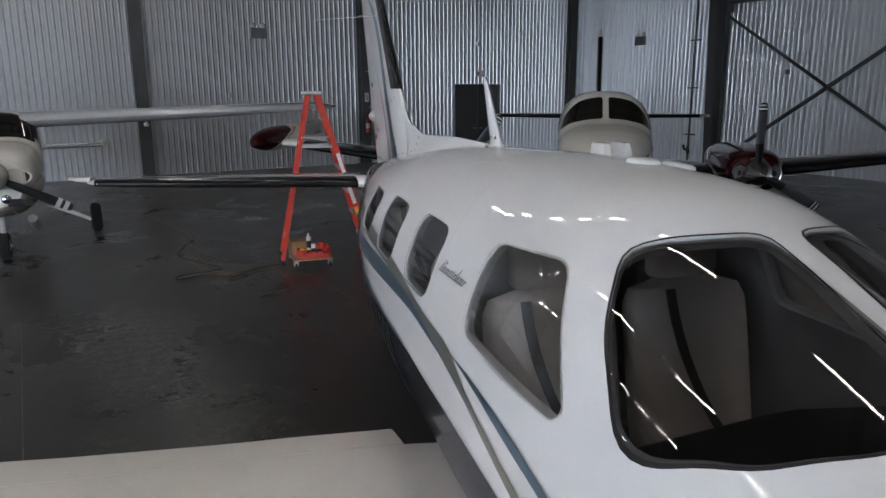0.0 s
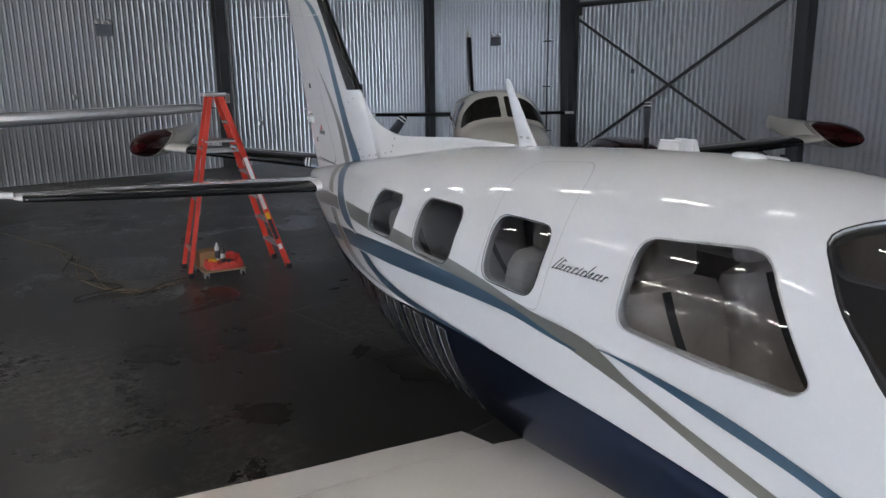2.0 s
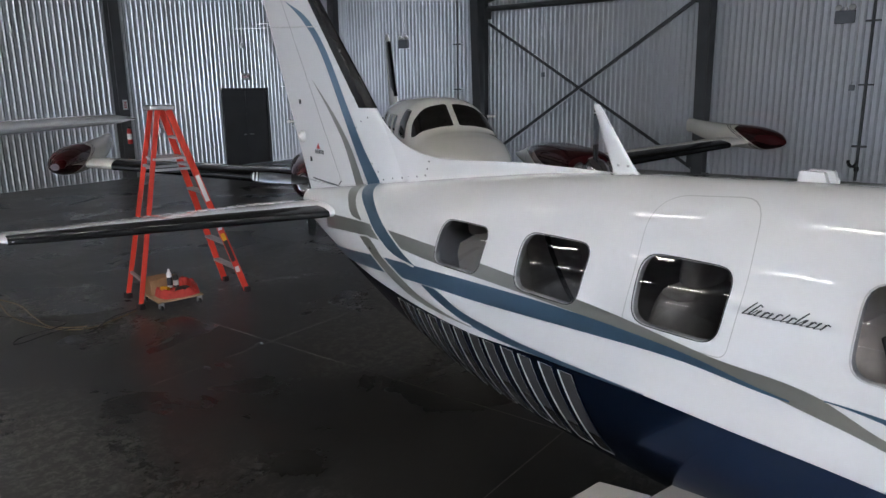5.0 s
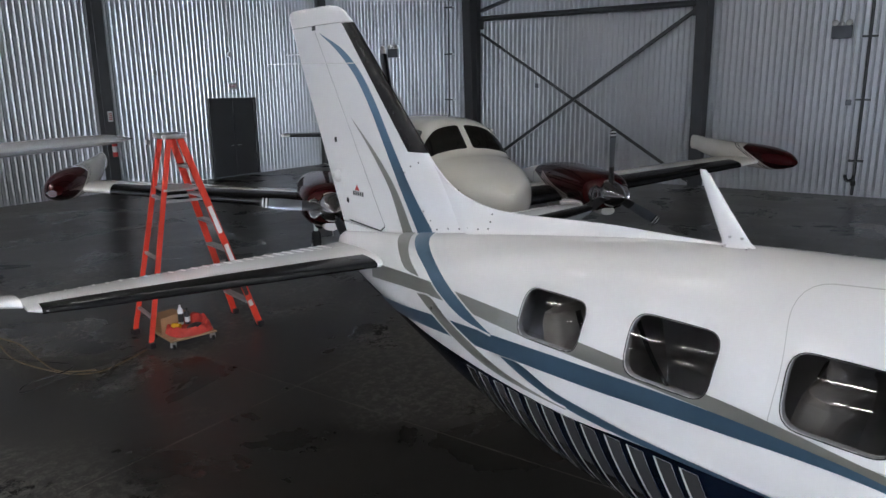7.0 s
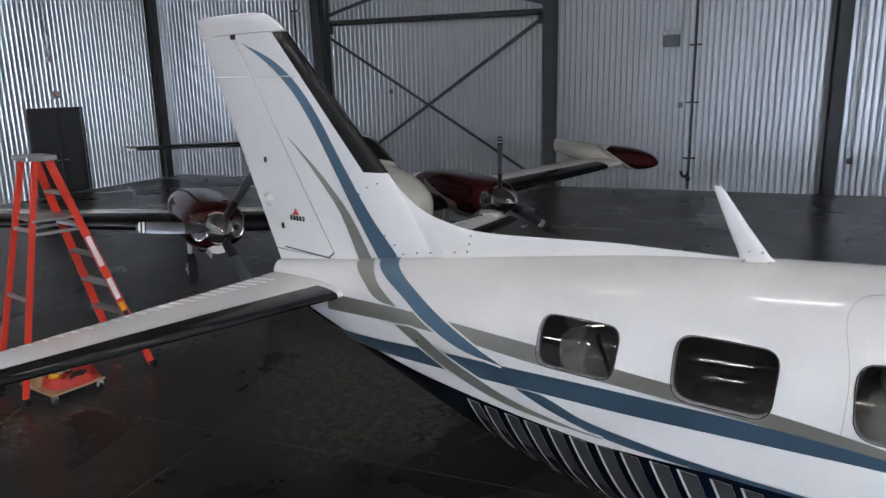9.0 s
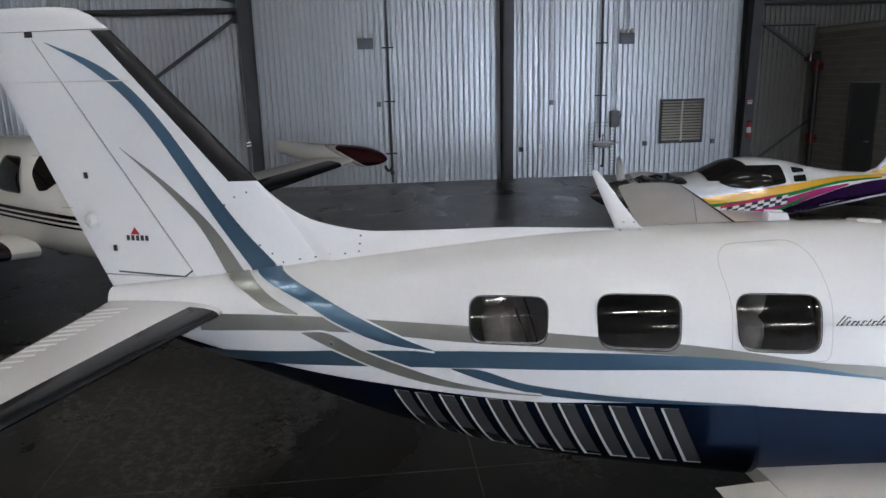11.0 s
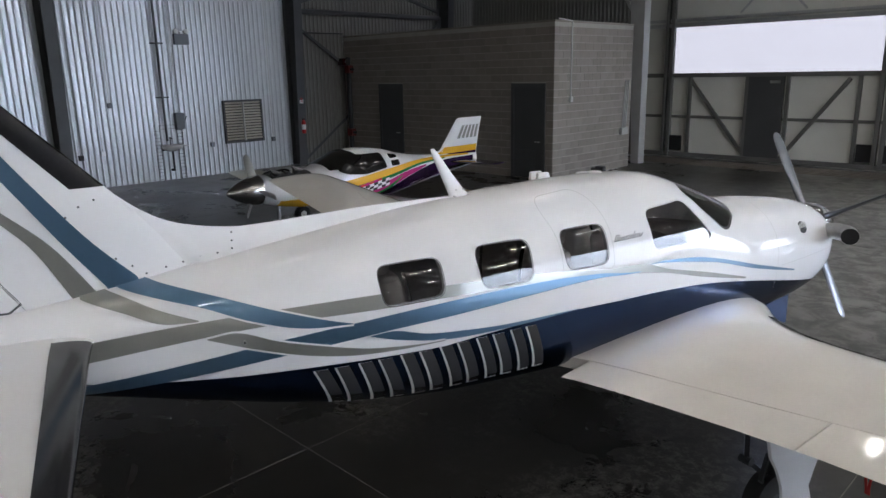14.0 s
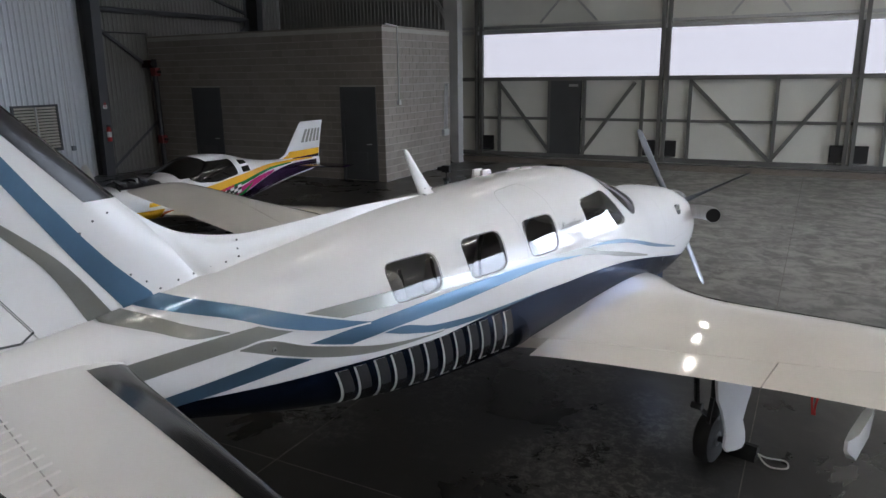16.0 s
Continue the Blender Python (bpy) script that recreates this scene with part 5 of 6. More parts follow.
for side in (-1, 1):
    scr = rounded([(side * .045, -.38), (side * .045, .26), (side * .42, .23), (side * .62, .10), (side * .68, -.14), (side * .64, -.30), (side * .40, -.39)], .06, 4)
    w = part("windshield", patch(scr, lambda x, s: Vector((x, s, TH.top_z(x, s) + .012)), 14), material("dark_cabin_glass", (.014, .013, .012), .03, vary=.05) if side < 0 else bpy.data.materials["dark_cabin_glass"], twin, "dark windshield half", 60)
    part("seal", rim(scr, lambda x, s: Vector((x, s, TH.top_z(x, s) + .014)), .03), CREAM, w)
    DG = bpy.data.materials["dark_cabin_glass"]
    pil = rounded([(.42, 2.12), (.82, 2.15), (.82, 1.76), (.2, 1.72)], .08)
    w = part("cabin_window", patch(pil, lambda s, z: TH.point(side, s, z, .010)), DG, twin, "dark side window", 60)
    part("seal", rim(pil, lambda s, z: TH.point(side, s, z, .013), .02), BLACK, w)
    for k in range(4):
        s0 = 1.25 + k * .55
        rw = rounded([(s0, 2.04), (s0 + .32, 2.04), (s0 + .32, 1.72), (s0, 1.72)], .155, 7)
        w = part("cabin_window", patch(rw, lambda s, z: TH.point(side, s, z, .010)), DG, twin, "dark rounded cabin window", 60)
        part("seal", rim(rw, lambda s, z: TH.point(side, s, z, .013), .018), CREAM, w)
for z0, h in ((1.53, .045), (1.465, .035), (1.405, .03)):
    TH.band("dark_stripe", lambda s: z0 + h / 2 + .02 * (s - 1) * (s < 1), lambda s: z0 - h / 2 + .02 * (s - 1) * (s < 1), DARKSTRIPE, -1.6, 5.5, twin)
wing_pair(twin, [(.6, .2, 2.15, .95, .30), (2.2, .26, 2.05, 1.08, .25), (4.0, .34, 1.85, 1.28, .18), (5.55, .42, 1.66, 1.45, .13)], CREAM, 5, "wing", "ivory low wing")
for side in (-1, 1):
    x = side * 2.12
    NH = Hull([(-.70, .22, 1.20, 1.37, 1.01), (-.66, .31, 1.20, 1.43, .96), (-.52, .385, 1.20, 1.48, .90), (-.2, .42, 1.19, 1.515, .87), (.5, .43, 1.19, 1.53, .86), (1.0, .42, 1.18, 1.52, .88), (1.6, .36, 1.17, 1.46, .93), (2.6, .20, 1.14, 1.28, 1.02), (3.3, .05, 1.12, 1.16, 1.08)], 2.7, 2.3)
    nac = new("engine_nacelle")
    nac.parent = twin
    nac.matrix_basis = pose(x, 0, 0)
    part("cowl", NH.body(50, -.70, 1.7), MAROON, nac, "maroon painted engine cowl", 60)
    part("tail_fairing", NH.body(20, 1.7, 3.3), CREAM, nac, "ivory nacelle tail")
    low = table((-.58, .95), (-.1, .98), (.4, 1.05), (.8, 1.15), (1.2, 1.25), (1.65, 1.32))
    NH.band("ivory_side", low, lambda s: NH.section(s)[3] + .006, CREAM, -.58, 1.66, nac, .004, 46, 8)
    for d in (.035, .075, .115):
        NH.band("stripe", lambda s: low(s) + d + .016 * (s > -.2), lambda s: low(s) + d, CREAM, -.05, 1.15, nac, .006)
    for sg in (-1, 1):
        bm = B()
        m = pose(sg * .235, -.71, 1.20, 90, 0, 0) @ Matrix.Diagonal((.85, 1.25, 1, 1))
        lathe(bm, [(.105, -.09), (.115, .0), (.105, .018), (.09, .012), (.088, -.02), (.088, -.09)], m, 24, False)
        inl = part("inlet", bm, STEEL, nac, "polished round cooling inlet ring", 60)
        bm = B()
        lathe(bm, [(.0, -.012), (.09, -.012), (.09, -.03)], m, 24)
        part("duct", bm, BLACK, inl)
        for j in range(3):
            bm = B()
            lathe(bm, [(.078 - .02 * j, -.008), (.082 - .02 * j, -.004), (.086 - .02 * j, -.008)], m, 20, False)
            part("cooling_fin", bm, DULL, inl)
    bm = B()
    loft(bm, [[(.13 * f * math.cos(q), s, .93 + .075 * f * math.sin(q)) for q in [2 * math.pi * j / 18 for j in range(18)]] for s, f in ((-.67, .85), (-.63, 1), (-.3, 1.15), (.4, .9))])
    part("chin_scoop", bm, CREAM, nac, "ivory chin scoop", 60)
    propeller(twin, x, -.735, 1.21, .97, (90, 210, 330) if side > 0 else (173, 293, 53), .195)
    wheel_leg(twin, side * 2.25, 1.3, 1.0, .25, PALE)
    bm = B()
    loft(bm, [[(side * 2.0, .95 + u, z) for u in (0, .5)] + [(side * 1.985, .95 + u, z) for u in (.5, 0)] for z in (.95, .45)])
    part("gear_door", bm, CREAM, twin, smooth=0)
    bm = B()
    lathe(bm, [(.0, .02), (.055, .015), (.07, 0), (.07, -.04)], pose(side * 2.27, -.30, .90, 90, 0, 0))
    part("landing_light", bm, STEEL, twin)
    # tip tank: canted, pointed behind
    TT = Hull([(-.262, .003, 1.49, 1.493, 1.487), (-.22, .06, 1.495, 1.545, 1.45), (-.1, .13, 1.505, 1.62, 1.40), (.1, .185, 1.515, 1.68, 1.355), (.4, .225, 1.53, 1.725, 1.325), (.9, .235, 1.545, 1.745, 1.32), (1.5, .225, 1.55, 1.735, 1.35), (2.1, .17, 1.58, 1.75, 1.39), (2.5, .11, 1.615, 1.765, 1.45), (2.66, .085, 1.635, 1.78, 1.485), (2.72, .07, 1.64, 1.785, 1.495)])
    tank = new("tip_tank")
    tank.parent = twin
    tank.matrix_basis = pose(side * 5.78, 0, 0)
    part("nose", TT.body(24, -.22, .95, 32), MAROON, tank, "maroon painted tank nose")
    part("tail", TT.body(24, .95, 2.85, 32), CREAM, tank, "ivory painted tank tail")
    cut = lambda z: .18 + 1.0 * max(0, (z - 1.32) / .42) ** 1.5
    # ivory lower side of the nose, with two dark lines along its edge
    for name, o0, o1, m, off in (("ivory_side", .0, 1.2, CREAM, .004), ("stripe", .07, .10, DARKSTRIPE, .0065), ("stripe", .15, .18, DARKSTRIPE, .0065)):
        for sd in (-1, 1):
            bm = B()
            rows = []
            for k in range(19):
                zz = 1.335 + .395 * k / 18
                a0 = cut(zz) + o0
                a1 = max(a0 + .03, .96) if name == "ivory_side" else cut(zz) + o1
                rows.append([TT.point(sd, a0 + (a1 - a0) * j / 6, zz, off) for j in range(7)])
            loft(bm, rows, cap=False, closed=False)
            part(name, bm, m, tank, out=(sd, 0, 0))
wing_pair(twin, [(.1, 6.6, 8.05, 1.72, .13), (2.65, 7.15, 7.95, 1.72, .08)], CREAM, 4, "tailplane")
for side in (-1, 1):
    bm = B()
    box(bm, side * 2.64 - .03, 7.1, 1.69, side * 2.64 + .05, 7.5, 1.76, .012)
    part("tail_tip", bm, CREAM, twin, smooth=0)
bm = B()
loft(bm, [foil((0, le, z), (0, te, z), t, 12, Vector((1, 0, 0))) for z, le, te, t in ((1.75, 5.6, 8.1, .16), (2.2, 6.4, 8.15, .15), (3.0, 7.05, 8.35, .12), (3.75, 7.65, 8.5, .09), (3.86, 7.8, 8.48, .04))])
part("vertical_fin", bm, CREAM, twin)
edge_boot("fin_boot", [2.3 + k * .17 for k in range(9)], lambda z: foil((0, curve_at([(2.2, 6.4), (3.0, 7.05), (3.75, 7.65)], z), z), (0, curve_at([(2.2, 8.15), (3.0, 8.35), (3.75, 8.5)], z), z), .13, 12, Vector((1, 0, 0))), 4, twin, "black rubber de-icing boot")
wheel_leg(twin, 0, -1.3, .95, .2, PALE)
bm = B()
loft(bm, [[(w * math.sin(q), 1.1 + .05 * f + l * math.cos(q), 2.335 + .09 * f) for q in [2 * math.pi * j / 10 for j in range(10)]] for f, w, l in ((-.1, .02, .06), (.2, .012, .045), (1, .006, .02))])
part("roof_antenna", bm, WHITE, twin)

# -- white high-wing single --
WINGGREY = material("pale_metallic_wing_paint", (.50, .51, .53), .22, metal=.2, vary=.05)
high = thing("high_wing_airplane", "white and beige high-wing single-engine airplane with a dark propeller", "airplane", pose(-.6, 12.0, 0, 0, 0, -3))
HH = Hull([(-.62, .37, 1.2, 1.46, .84), (-.58, .43, 1.2, 1.50, .80), (-.4, .49, 1.19, 1.56, .74), (-.1, .52, 1.18, 1.60, .66), (.5, .55, 1.15, 1.64, .55), (.9, .56, 1.15, 1.66, .53), (1.05, .565, 1.15, 1.72, .53), (1.35, .57, 1.15, 1.93, .52), (1.55, .57, 1.15, 2.02, .52), (1.8, .57, 1.15, 2.06, .52), (2.8, .55, 1.15, 2.02, .55), (4.0, .36, 1.18, 1.62, .78), (5.5, .18, 1.22, 1.42, .98), (6.6, .06, 1.26, 1.34, 1.16)], 3.2, 2.3)
part("fuselage", HH.body(110), CREAM, high, "ivory painted fuselage")
HH.band("white_cowl", lambda s: 1.12, lambda s: HH.section(s)[3] + .02, PALE, -.55, .9, high)
for side in (-1, 1):
    DG = bpy.data.materials["dark_cabin_glass"]
    scr = rounded([(side * .012, .98), (side * .012, 1.60), (side * .40, 1.56), (side * .49, 1.30), (side * .49, 1.06), (side * .42, 1.0)], .05, 4)
    part("windshield", patch(scr, lambda x, s: Vector((x, s, HH.top_z(x, s) + .014)), 14), DG, high, "dark windshield", 60)
    sw = rounded([(1.2, 1.70), (1.5, 1.90), (2.2, 1.90), (2.2, 1.45), (1.15, 1.45)], .06, 3)
    part("side_window", patch(sw, lambda s, z: HH.point(side, s, z, .012)), DG, high, "dark side window", 60)
    bm = B()
    m = pose(side * .29, -.61, 1.24, 90, 0, 0) @ Matrix.Diagonal((1.38, .8, 1, 1))
    lathe(bm, [(.135, -.12), (.145, .0), (.135, .02), (.118, .012), (.112, -.03), (.112, -.12)], m, 28, False)
    inl = part("inlet", bm, CREAM, high, "ivory oval cooling inlet", 60)
    bm = B()
    lathe(bm, [(.0, -.015), (.116, -.015), (.116, -.03)], m, 28)
    part("duct", bm, BLACK, inl)
    bm = B()
    lathe(bm, [(.0, .035), (.04, .03), (.058, .015), (.066, 0), (.07, -.04)], pose(side * .14, -.63, .95, 90, 0, 0))
    part("nose_light", bm, STEEL, high, "round glass nose light", 60)
    bm = B()
    box(bm, side * .24 - .09, -.635, .84, side * .24 + .09, -.55, .95, .02)
    part("lower_inlet", bm, BLACK, high, "dark lower air inlet")
    bm = B()
    tube(bm, (side * .40, -.3, .62), (side * .42, -.02, .47), .06, .065, 16)
    part("exhaust_pipe", bm, DULL, high, "grey metal exhaust pipe")
    g = new("main_gear")
    g.parent = high
    bm = B()
    tube(bm, (side * .4, 1.7, .62), (side * 1.16, 1.72, .22), .05, .03)
    part("leg", bm, CREAM, g)
    bm = B()
    lathe(bm, [(.08, -.08), (.19, -.085), (.235, -.06), (.25, 0), (.235, .06), (.19, .085), (.08, .08)], pose(side * 1.24, 1.72, .25, 0, 90, 0))
    part("wheel", bm, RUBBER, g, "black rubber tyre")
wing_pair(high, [(.3, 1.42, 3.0, 1.91, .26), (2.6, 1.45, 2.95, 1.975, .22), (5.3, 1.52, 2.65, 2.07, .15), (5.55, 1.62, 2.55, 2.07, .10), (5.68, 1.85, 2.42, 2.06, .03)], WINGGREY, 0, "wing", "pale grey high wing")
for side in (-1, 1):
    bm = B()
    bar(bm, (side * 2.2, 1.9, 1.92), (side * 2.2, 1.92, 1.80), .03, .05)
    box(bm, side * 2.2 - .03, 1.85, 1.76, side * 2.2 + .03, 2.1, 1.81, .01)
    part("pitot_mast", bm, PALE, high, smooth=0)
wing_pair(high, [(.05, 5.7, 6.6, 1.17, .10), (1.7, 5.95, 6.55, 1.19, .07)], WINGGREY, 0, "tailplane")
for side in (-1, 1):
    bm = B()
    box(bm, side * 1.68 - .10, 5.85, 1.16, side * 1.68 + .06, 6.6, 1.27, .02)
    part("tail_tip", bm, PALE, high, smooth=0)
bm = B()
loft(bm, [foil((0, le, z), (0, te, z), t, 12, Vector((1, 0, 0))) for z, le, te, t in ((1.25, 5.2, 6.7, .1), (1.5, 5.5, 6.75, .09), (1.85, 5.8, 6.85, .07))])
part("vertical_fin", bm, CREAM, high)
propeller(high, 0, -.68, 1.27, 1.04, (92, 212, -28), .20, BLACK, True, CREAM, ((.80, .855), (.895, .95)), "black propeller blade with white tip bands")
wheel_leg(high, 0, 0, .62, .2, WHITE)

# -- small painted sport plane --
sport = thing("sport_airplane", "small white sport airplane with yellow, green, magenta and purple swirls", "airplane", pose(9.45, 1.02, 0, 0, 0, 180))
SH = Hull([(.38, .17, 1.0, 1.17, .83), (.5, .30, 1.0, 1.22, .74), (.8, .42, .98, 1.24, .66), (1.3, .49, .95, 1.25, .58), (1.65, .53, .93, 1.29, .55), (1.9, .55, .93, 1.40, .54), (2.2, .56, .93, 1.52, .53), (2.65, .56, .93, 1.555, .53), (3.2, .52, .93, 1.49, .54), (3.7, .42, .95, 1.36, .58), (4.3, .28, .98, 1.26, .66), (5.0, .17, 1.0, 1.20, .76), (5.8, .08, 1.02, 1.16, .86), (6.15, .03, 1.03, 1.14, .92)], 2.3, 2.2)
part("fuselage", SH.body(70), WHITE, sport, "white painted fuselage")
GLASSY = bpy.data.materials["dark_cabin_glass"]
for side in (-1, 1):
    sw = rounded([(1.86, 1.20), (2.06, 1.33), (2.3, 1.455), (2.98, 1.44), (3.03, 1.16), (2.45, 1.09), (2.05, 1.13)], .05, 4)
    part("canopy_glass", patch(sw, lambda s, z: SH.point(side, s, z, .012)), GLASSY, sport, "dark tinted canopy glass", 60)
    for z0, z1 in ((1.31, 1.40), (1.17, 1.27)):
        aw = rounded([(3.17, z1), (3.42, z1 - .04 * (z1 > 1.35)), (3.42, z0), (3.17, z0)], .025, 3)
        part("aft_window", patch(aw, lambda s, z: SH.point(side, s, z, .012)), GLASSY, sport, "small dark aft window", 60)
scr = rounded([(-.40, 1.72), (.40, 1.72), (.485, 1.95), (.46, 2.2), (.40, 2.40), (.28, 2.36), (.16, 2.30), (-.16, 2.30), (-.28, 2.36), (-.40, 2.40), (-.46, 2.2), (-.485, 1.95)], .04, 4)
part("windshield", patch(scr, lambda x, s: Vector((x, s, SH.top_z(x, s) + .014)), 14), GLASSY, sport, "dark tinted windshield", 60)
Y_T = table((1.0, .93), (1.6, .98), (2.2, 1.04), (3.0, 1.13), (4.0, 1.19), (5.0, 1.18), (5.9, 1.155))
Y_B = table((1.0, .86), (1.6, .865), (2.2, .90), (3.0, 1.0), (4.0, 1.12), (5.0, 1.14), (5.9, 1.12))
G_B = table((1.5, .80), (2.2, .835), (2.6, .86), (3.0, .93), (4.0, 1.075), (5.0, 1.12))
P_T = table((1.7, .62), (2.6, .80), (3.0, .90), (3.6, 1.02), (4.3, 1.075))
P_B = table((1.7, .555), (2.6, .66), (3.0, .74), (3.6, .90), (4.3, 1.04))
U_T = table((2.4, .60), (3.0, .73), (3.6, .89), (4.3, 1.03), (5.0, 1.10), (6.0, 1.10))
SH.band("yellow_sweep", Y_T, Y_B, YELLOW, 1.0, 5.85, sport)
SH.band("green_sweep", Y_B, G_B, GREEN, 1.5, 5.0, sport)
SH.band("magenta_sweep", P_T, P_B, PINK, 1.7, 4.3, sport, .006)
SH.band("purple_tail", U_T, lambda s: SH.section(s)[3] + .001, PURPLE, 2.4, 6.0, sport, .005)
ORANGEP = material("orange_paint", (.55, .12, .015), .08, vary=.06)
SH.band("orange_sweep", table((1.3, .74), (2.0, .76), (2.5, .72)), table((1.3, .62), (2.0, .66), (2.5, .70)), ORANGEP, 1.3, 2.5, sport, .005)
SH.band("green_loop", table((2.2, .62), (2.8, .71), (3.2, .86), (3.45, .97)), table((2.2, .59), (2.8, .66), (3.2, .79), (3.45, .95)), GREEN, 2.2, 3.45, sport, .007)
SH.band("yellow_chin", lambda s: .80, lambda s: SH.section(s)[3] + .02, YELLOW, .7, 1.3, sport)
for i in range(11):
    for j in range(4):
        s0, z0 = 1.9 + i * .105, .635 + j * .05 + i * .017
        if j == 3 and i > 8:
            continue
        bm = B()
        bm.faces.new([bm.verts.new(SH.point(1, s0 + u, z0 + v, .009)) for u, v in ((0, 0), (.103, .017), (.103, .067), (0, .05))])
        part("flag_check", bm, (WHITE, BLACK)[(i + j) % 2] if j < 3 else (RED, PINK)[i % 2], sport, smooth=0, out=(1, 0, 0))
wing_pair(sport, [(.3, 1.35, 2.85, .66, .18), (2.0, 1.6, 2.75, .72, .13), (3.85, 1.95, 2.65, .80, .07)], CREAM, 0, "wing", "ivory low wing")
wing_pair(sport, [(.05, 5.15, 5.95, 1.02, .06), (1.2, 5.35, 5.85, 1.03, .035)], PURPLE, 0, "tailplane", "purple tailplane")
bm = B()
loft(bm, [foil((0, le, z), (0, te, z), t, 14, Vector((1, 0, 0))) for z, le, te, t in ((1.05, 4.2, 6.16, .10), (1.2, 4.75, 6.17, .10), (1.3, 5.0, 6.19, .10), (1.6, 5.25, 6.25, .085), (1.9, 5.5, 6.34, .06), (1.95, 5.58, 6.35, .03))])
part("vertical_fin", bm, WHITE, sport, "white swept tail fin")


def sport_fin(z0, z1, a, b, mat, name, lean=0.0):
    bm = B()
    rows = []
    for k in range(9):
        z = z0 + (z1 - z0) * k / 8
        le, te, t = curve_at([(1.05, 4.2), (1.2, 4.75), (1.3, 5.0), (1.6, 5.25), (1.9, 5.5)], z), curve_at([(1.05, 6.16), (1.3, 6.19), (1.6, 6.25), (1.9, 6.34)], z), curve_at([(1.05, .1), (1.3, .1), (1.6, .085), (1.9, .06)], z)
        row = []
        for j in range(7):
            s = le + (te - le) * (a + (b - a) * j / 6)
            row.append((naca((s - le) / (te - le), t / (te - le)) * (te - le) + .005, s, z))
        rows.append(row)
    loft(bm, rows, cap=False, closed=False)
    rows = [[(-p[0], p[1], p[2]) for p in r] for r in rows]
    loft(bm, rows, cap=False, closed=False)
    return part(name, bm, mat, sport)


sport_fin(1.2, 1.34, .05, .98, YELLOW, "yellow_sweep")
sport_fin(1.06, 1.2, .3, .98, PURPLE, "purple_tail")
for k in range(5):
    sport_fin(1.50, 1.78, .30 + k * .135, .39 + k * .135, GREY, "lettering_bar")
propeller(sport, 0, .42, 1.0, .66, (115, 235, 355), .255, PALE, False, None, (), "pale composite propeller blade")
for side in (-1, 1):
    bm = B()
    for k in range(12):
        x0, x1 = 1.5 + .16 * k, 1.5 + .16 * (k + 1)
        q = []
        for x, d in ((x0, 0), (x1, 0), (x1, .014), (x0, .014)):
            le, te, z, t = [curve_at([(.3, 1.35, 2.85, .66, .18), (2.0, 1.6, 2.75, .72, .13), (3.85, 1.95, 2.65, .80, .07)], x, c) for c in (1, 2, 3, 4)]
            y = le + (te - le) * .76 + d
            q.append(bm.verts.new((side * x, y, z + naca((y - le) / (te - le), t / (te - le)) * (te - le) + .003)))
        bm.faces.new(q)
    part("aileron_gap", bm, BLACK, sport, smooth=0, out=(0, 0, 1))
# open engine bay: the upper cowl is off
bay = rounded([(-.25, .60), (.25, .60), (.33, .95), (.37, 1.40), (-.37, 1.40), (-.33, .95)], .09, 5)
part("engine_bay", patch(bay, lambda x, s: Vector((x, s, SH.top_z(x, s) + .010)), 10), BLACK, sport, "black open engine bay")
part("bay_lip", rim(bay, lambda x, s: Vector((x, s, SH.top_z(x, s) + .014)), .02), DULL, sport)
rng = random.Random(8)
for k in range(9):
    bm = B()
    s0, x0, x1 = .68 + .08 * k, rng.uniform(-.26, -.02), rng.uniform(.02, .28)
    prev = None
    for j in range(9):
        u = j / 8
        x = x0 + (x1 - x0) * u
        s1 = s0 + .06 * math.sin(u * 5 + k)
        p = Vector((x, s1, SH.top_z(x, s1) + .006 + .05 * math.sin(math.pi * u)))
        if prev is not None:
            tube(bm, prev, p, .013 + .006 * (k % 3), seg=8)
        prev = p
    part("hose", bm, (BLACK, RUBBER, DULL)[k % 3], sport, smooth=60)
for side in (-1, 1):
    for k in range(3):
        bm = B()
        y = .78 + .2 * k
        lathe(bm, [(.055, -.06), (.055, .0), (.048, .01), (.0, .012)], pose(side * .16, y, SH.top_z(.16, y) + .03), 16)
        part("cylinder_head", bm, FRAME, sport)
    wheel_leg(sport, side * 1.15, 2.1, .66, .17, PALE)
wheel_leg(sport, 0, .85, .75, .16, STEEL)

# ---- ladder, dolly, cords, tripod ----


def sweep(points, r, seg=8, res=8):
    """A smooth round cord through points."""
    P = [Vector(p) for p in points]
    out = []
    for i in range(len(P) - 1):
        p0, p1, p2, p3 = P[max(i - 1, 0)], P[i], P[i + 1], P[min(i + 2, len(P) - 1)]
        for k in range(res):
            u = k / res
            out.append(0.5 * (2 * p1 + (p2 - p0) * u + (2 * p0 - 5 * p1 + 4 * p2 - p3) * u * u + (3 * p1 - p0 - 3 * p2 + p3) * u ** 3))
    out.append(P[-1])
    rings = []
    for i, p in enumerate(out):
        d = (out[min(i + 1, len(out) - 1)] - out[max(i - 1, 0)])
        q = d.to_track_quat("Z", "Y").to_matrix()
        rings.append([p + q @ Vector((r * math.cos(2 * math.pi * k / seg), r * math.sin(2 * math.pi * k / seg), 0)) for k in range(seg)])
    return loft(B(), rings)


ladder = thing("step_ladder", "tall orange fibreglass step ladder standing open", "ladder")
LT_ = 2.31
A0, A1, B0, B1 = Vector((2.70, 9.59, 0)), Vector((2.87, 10.17, 0)), Vector((3.90, 9.16, 0)), Vector((4.05, 9.82, 0))
TC = Vector((3.27, 9.70, LT_))
ax, wx = (B0 - A0).normalized(), (A1 - A0).normalized()


def rail_top(side, w):
    return TC + ax * (.06 * side) + wx * (.15 * w)


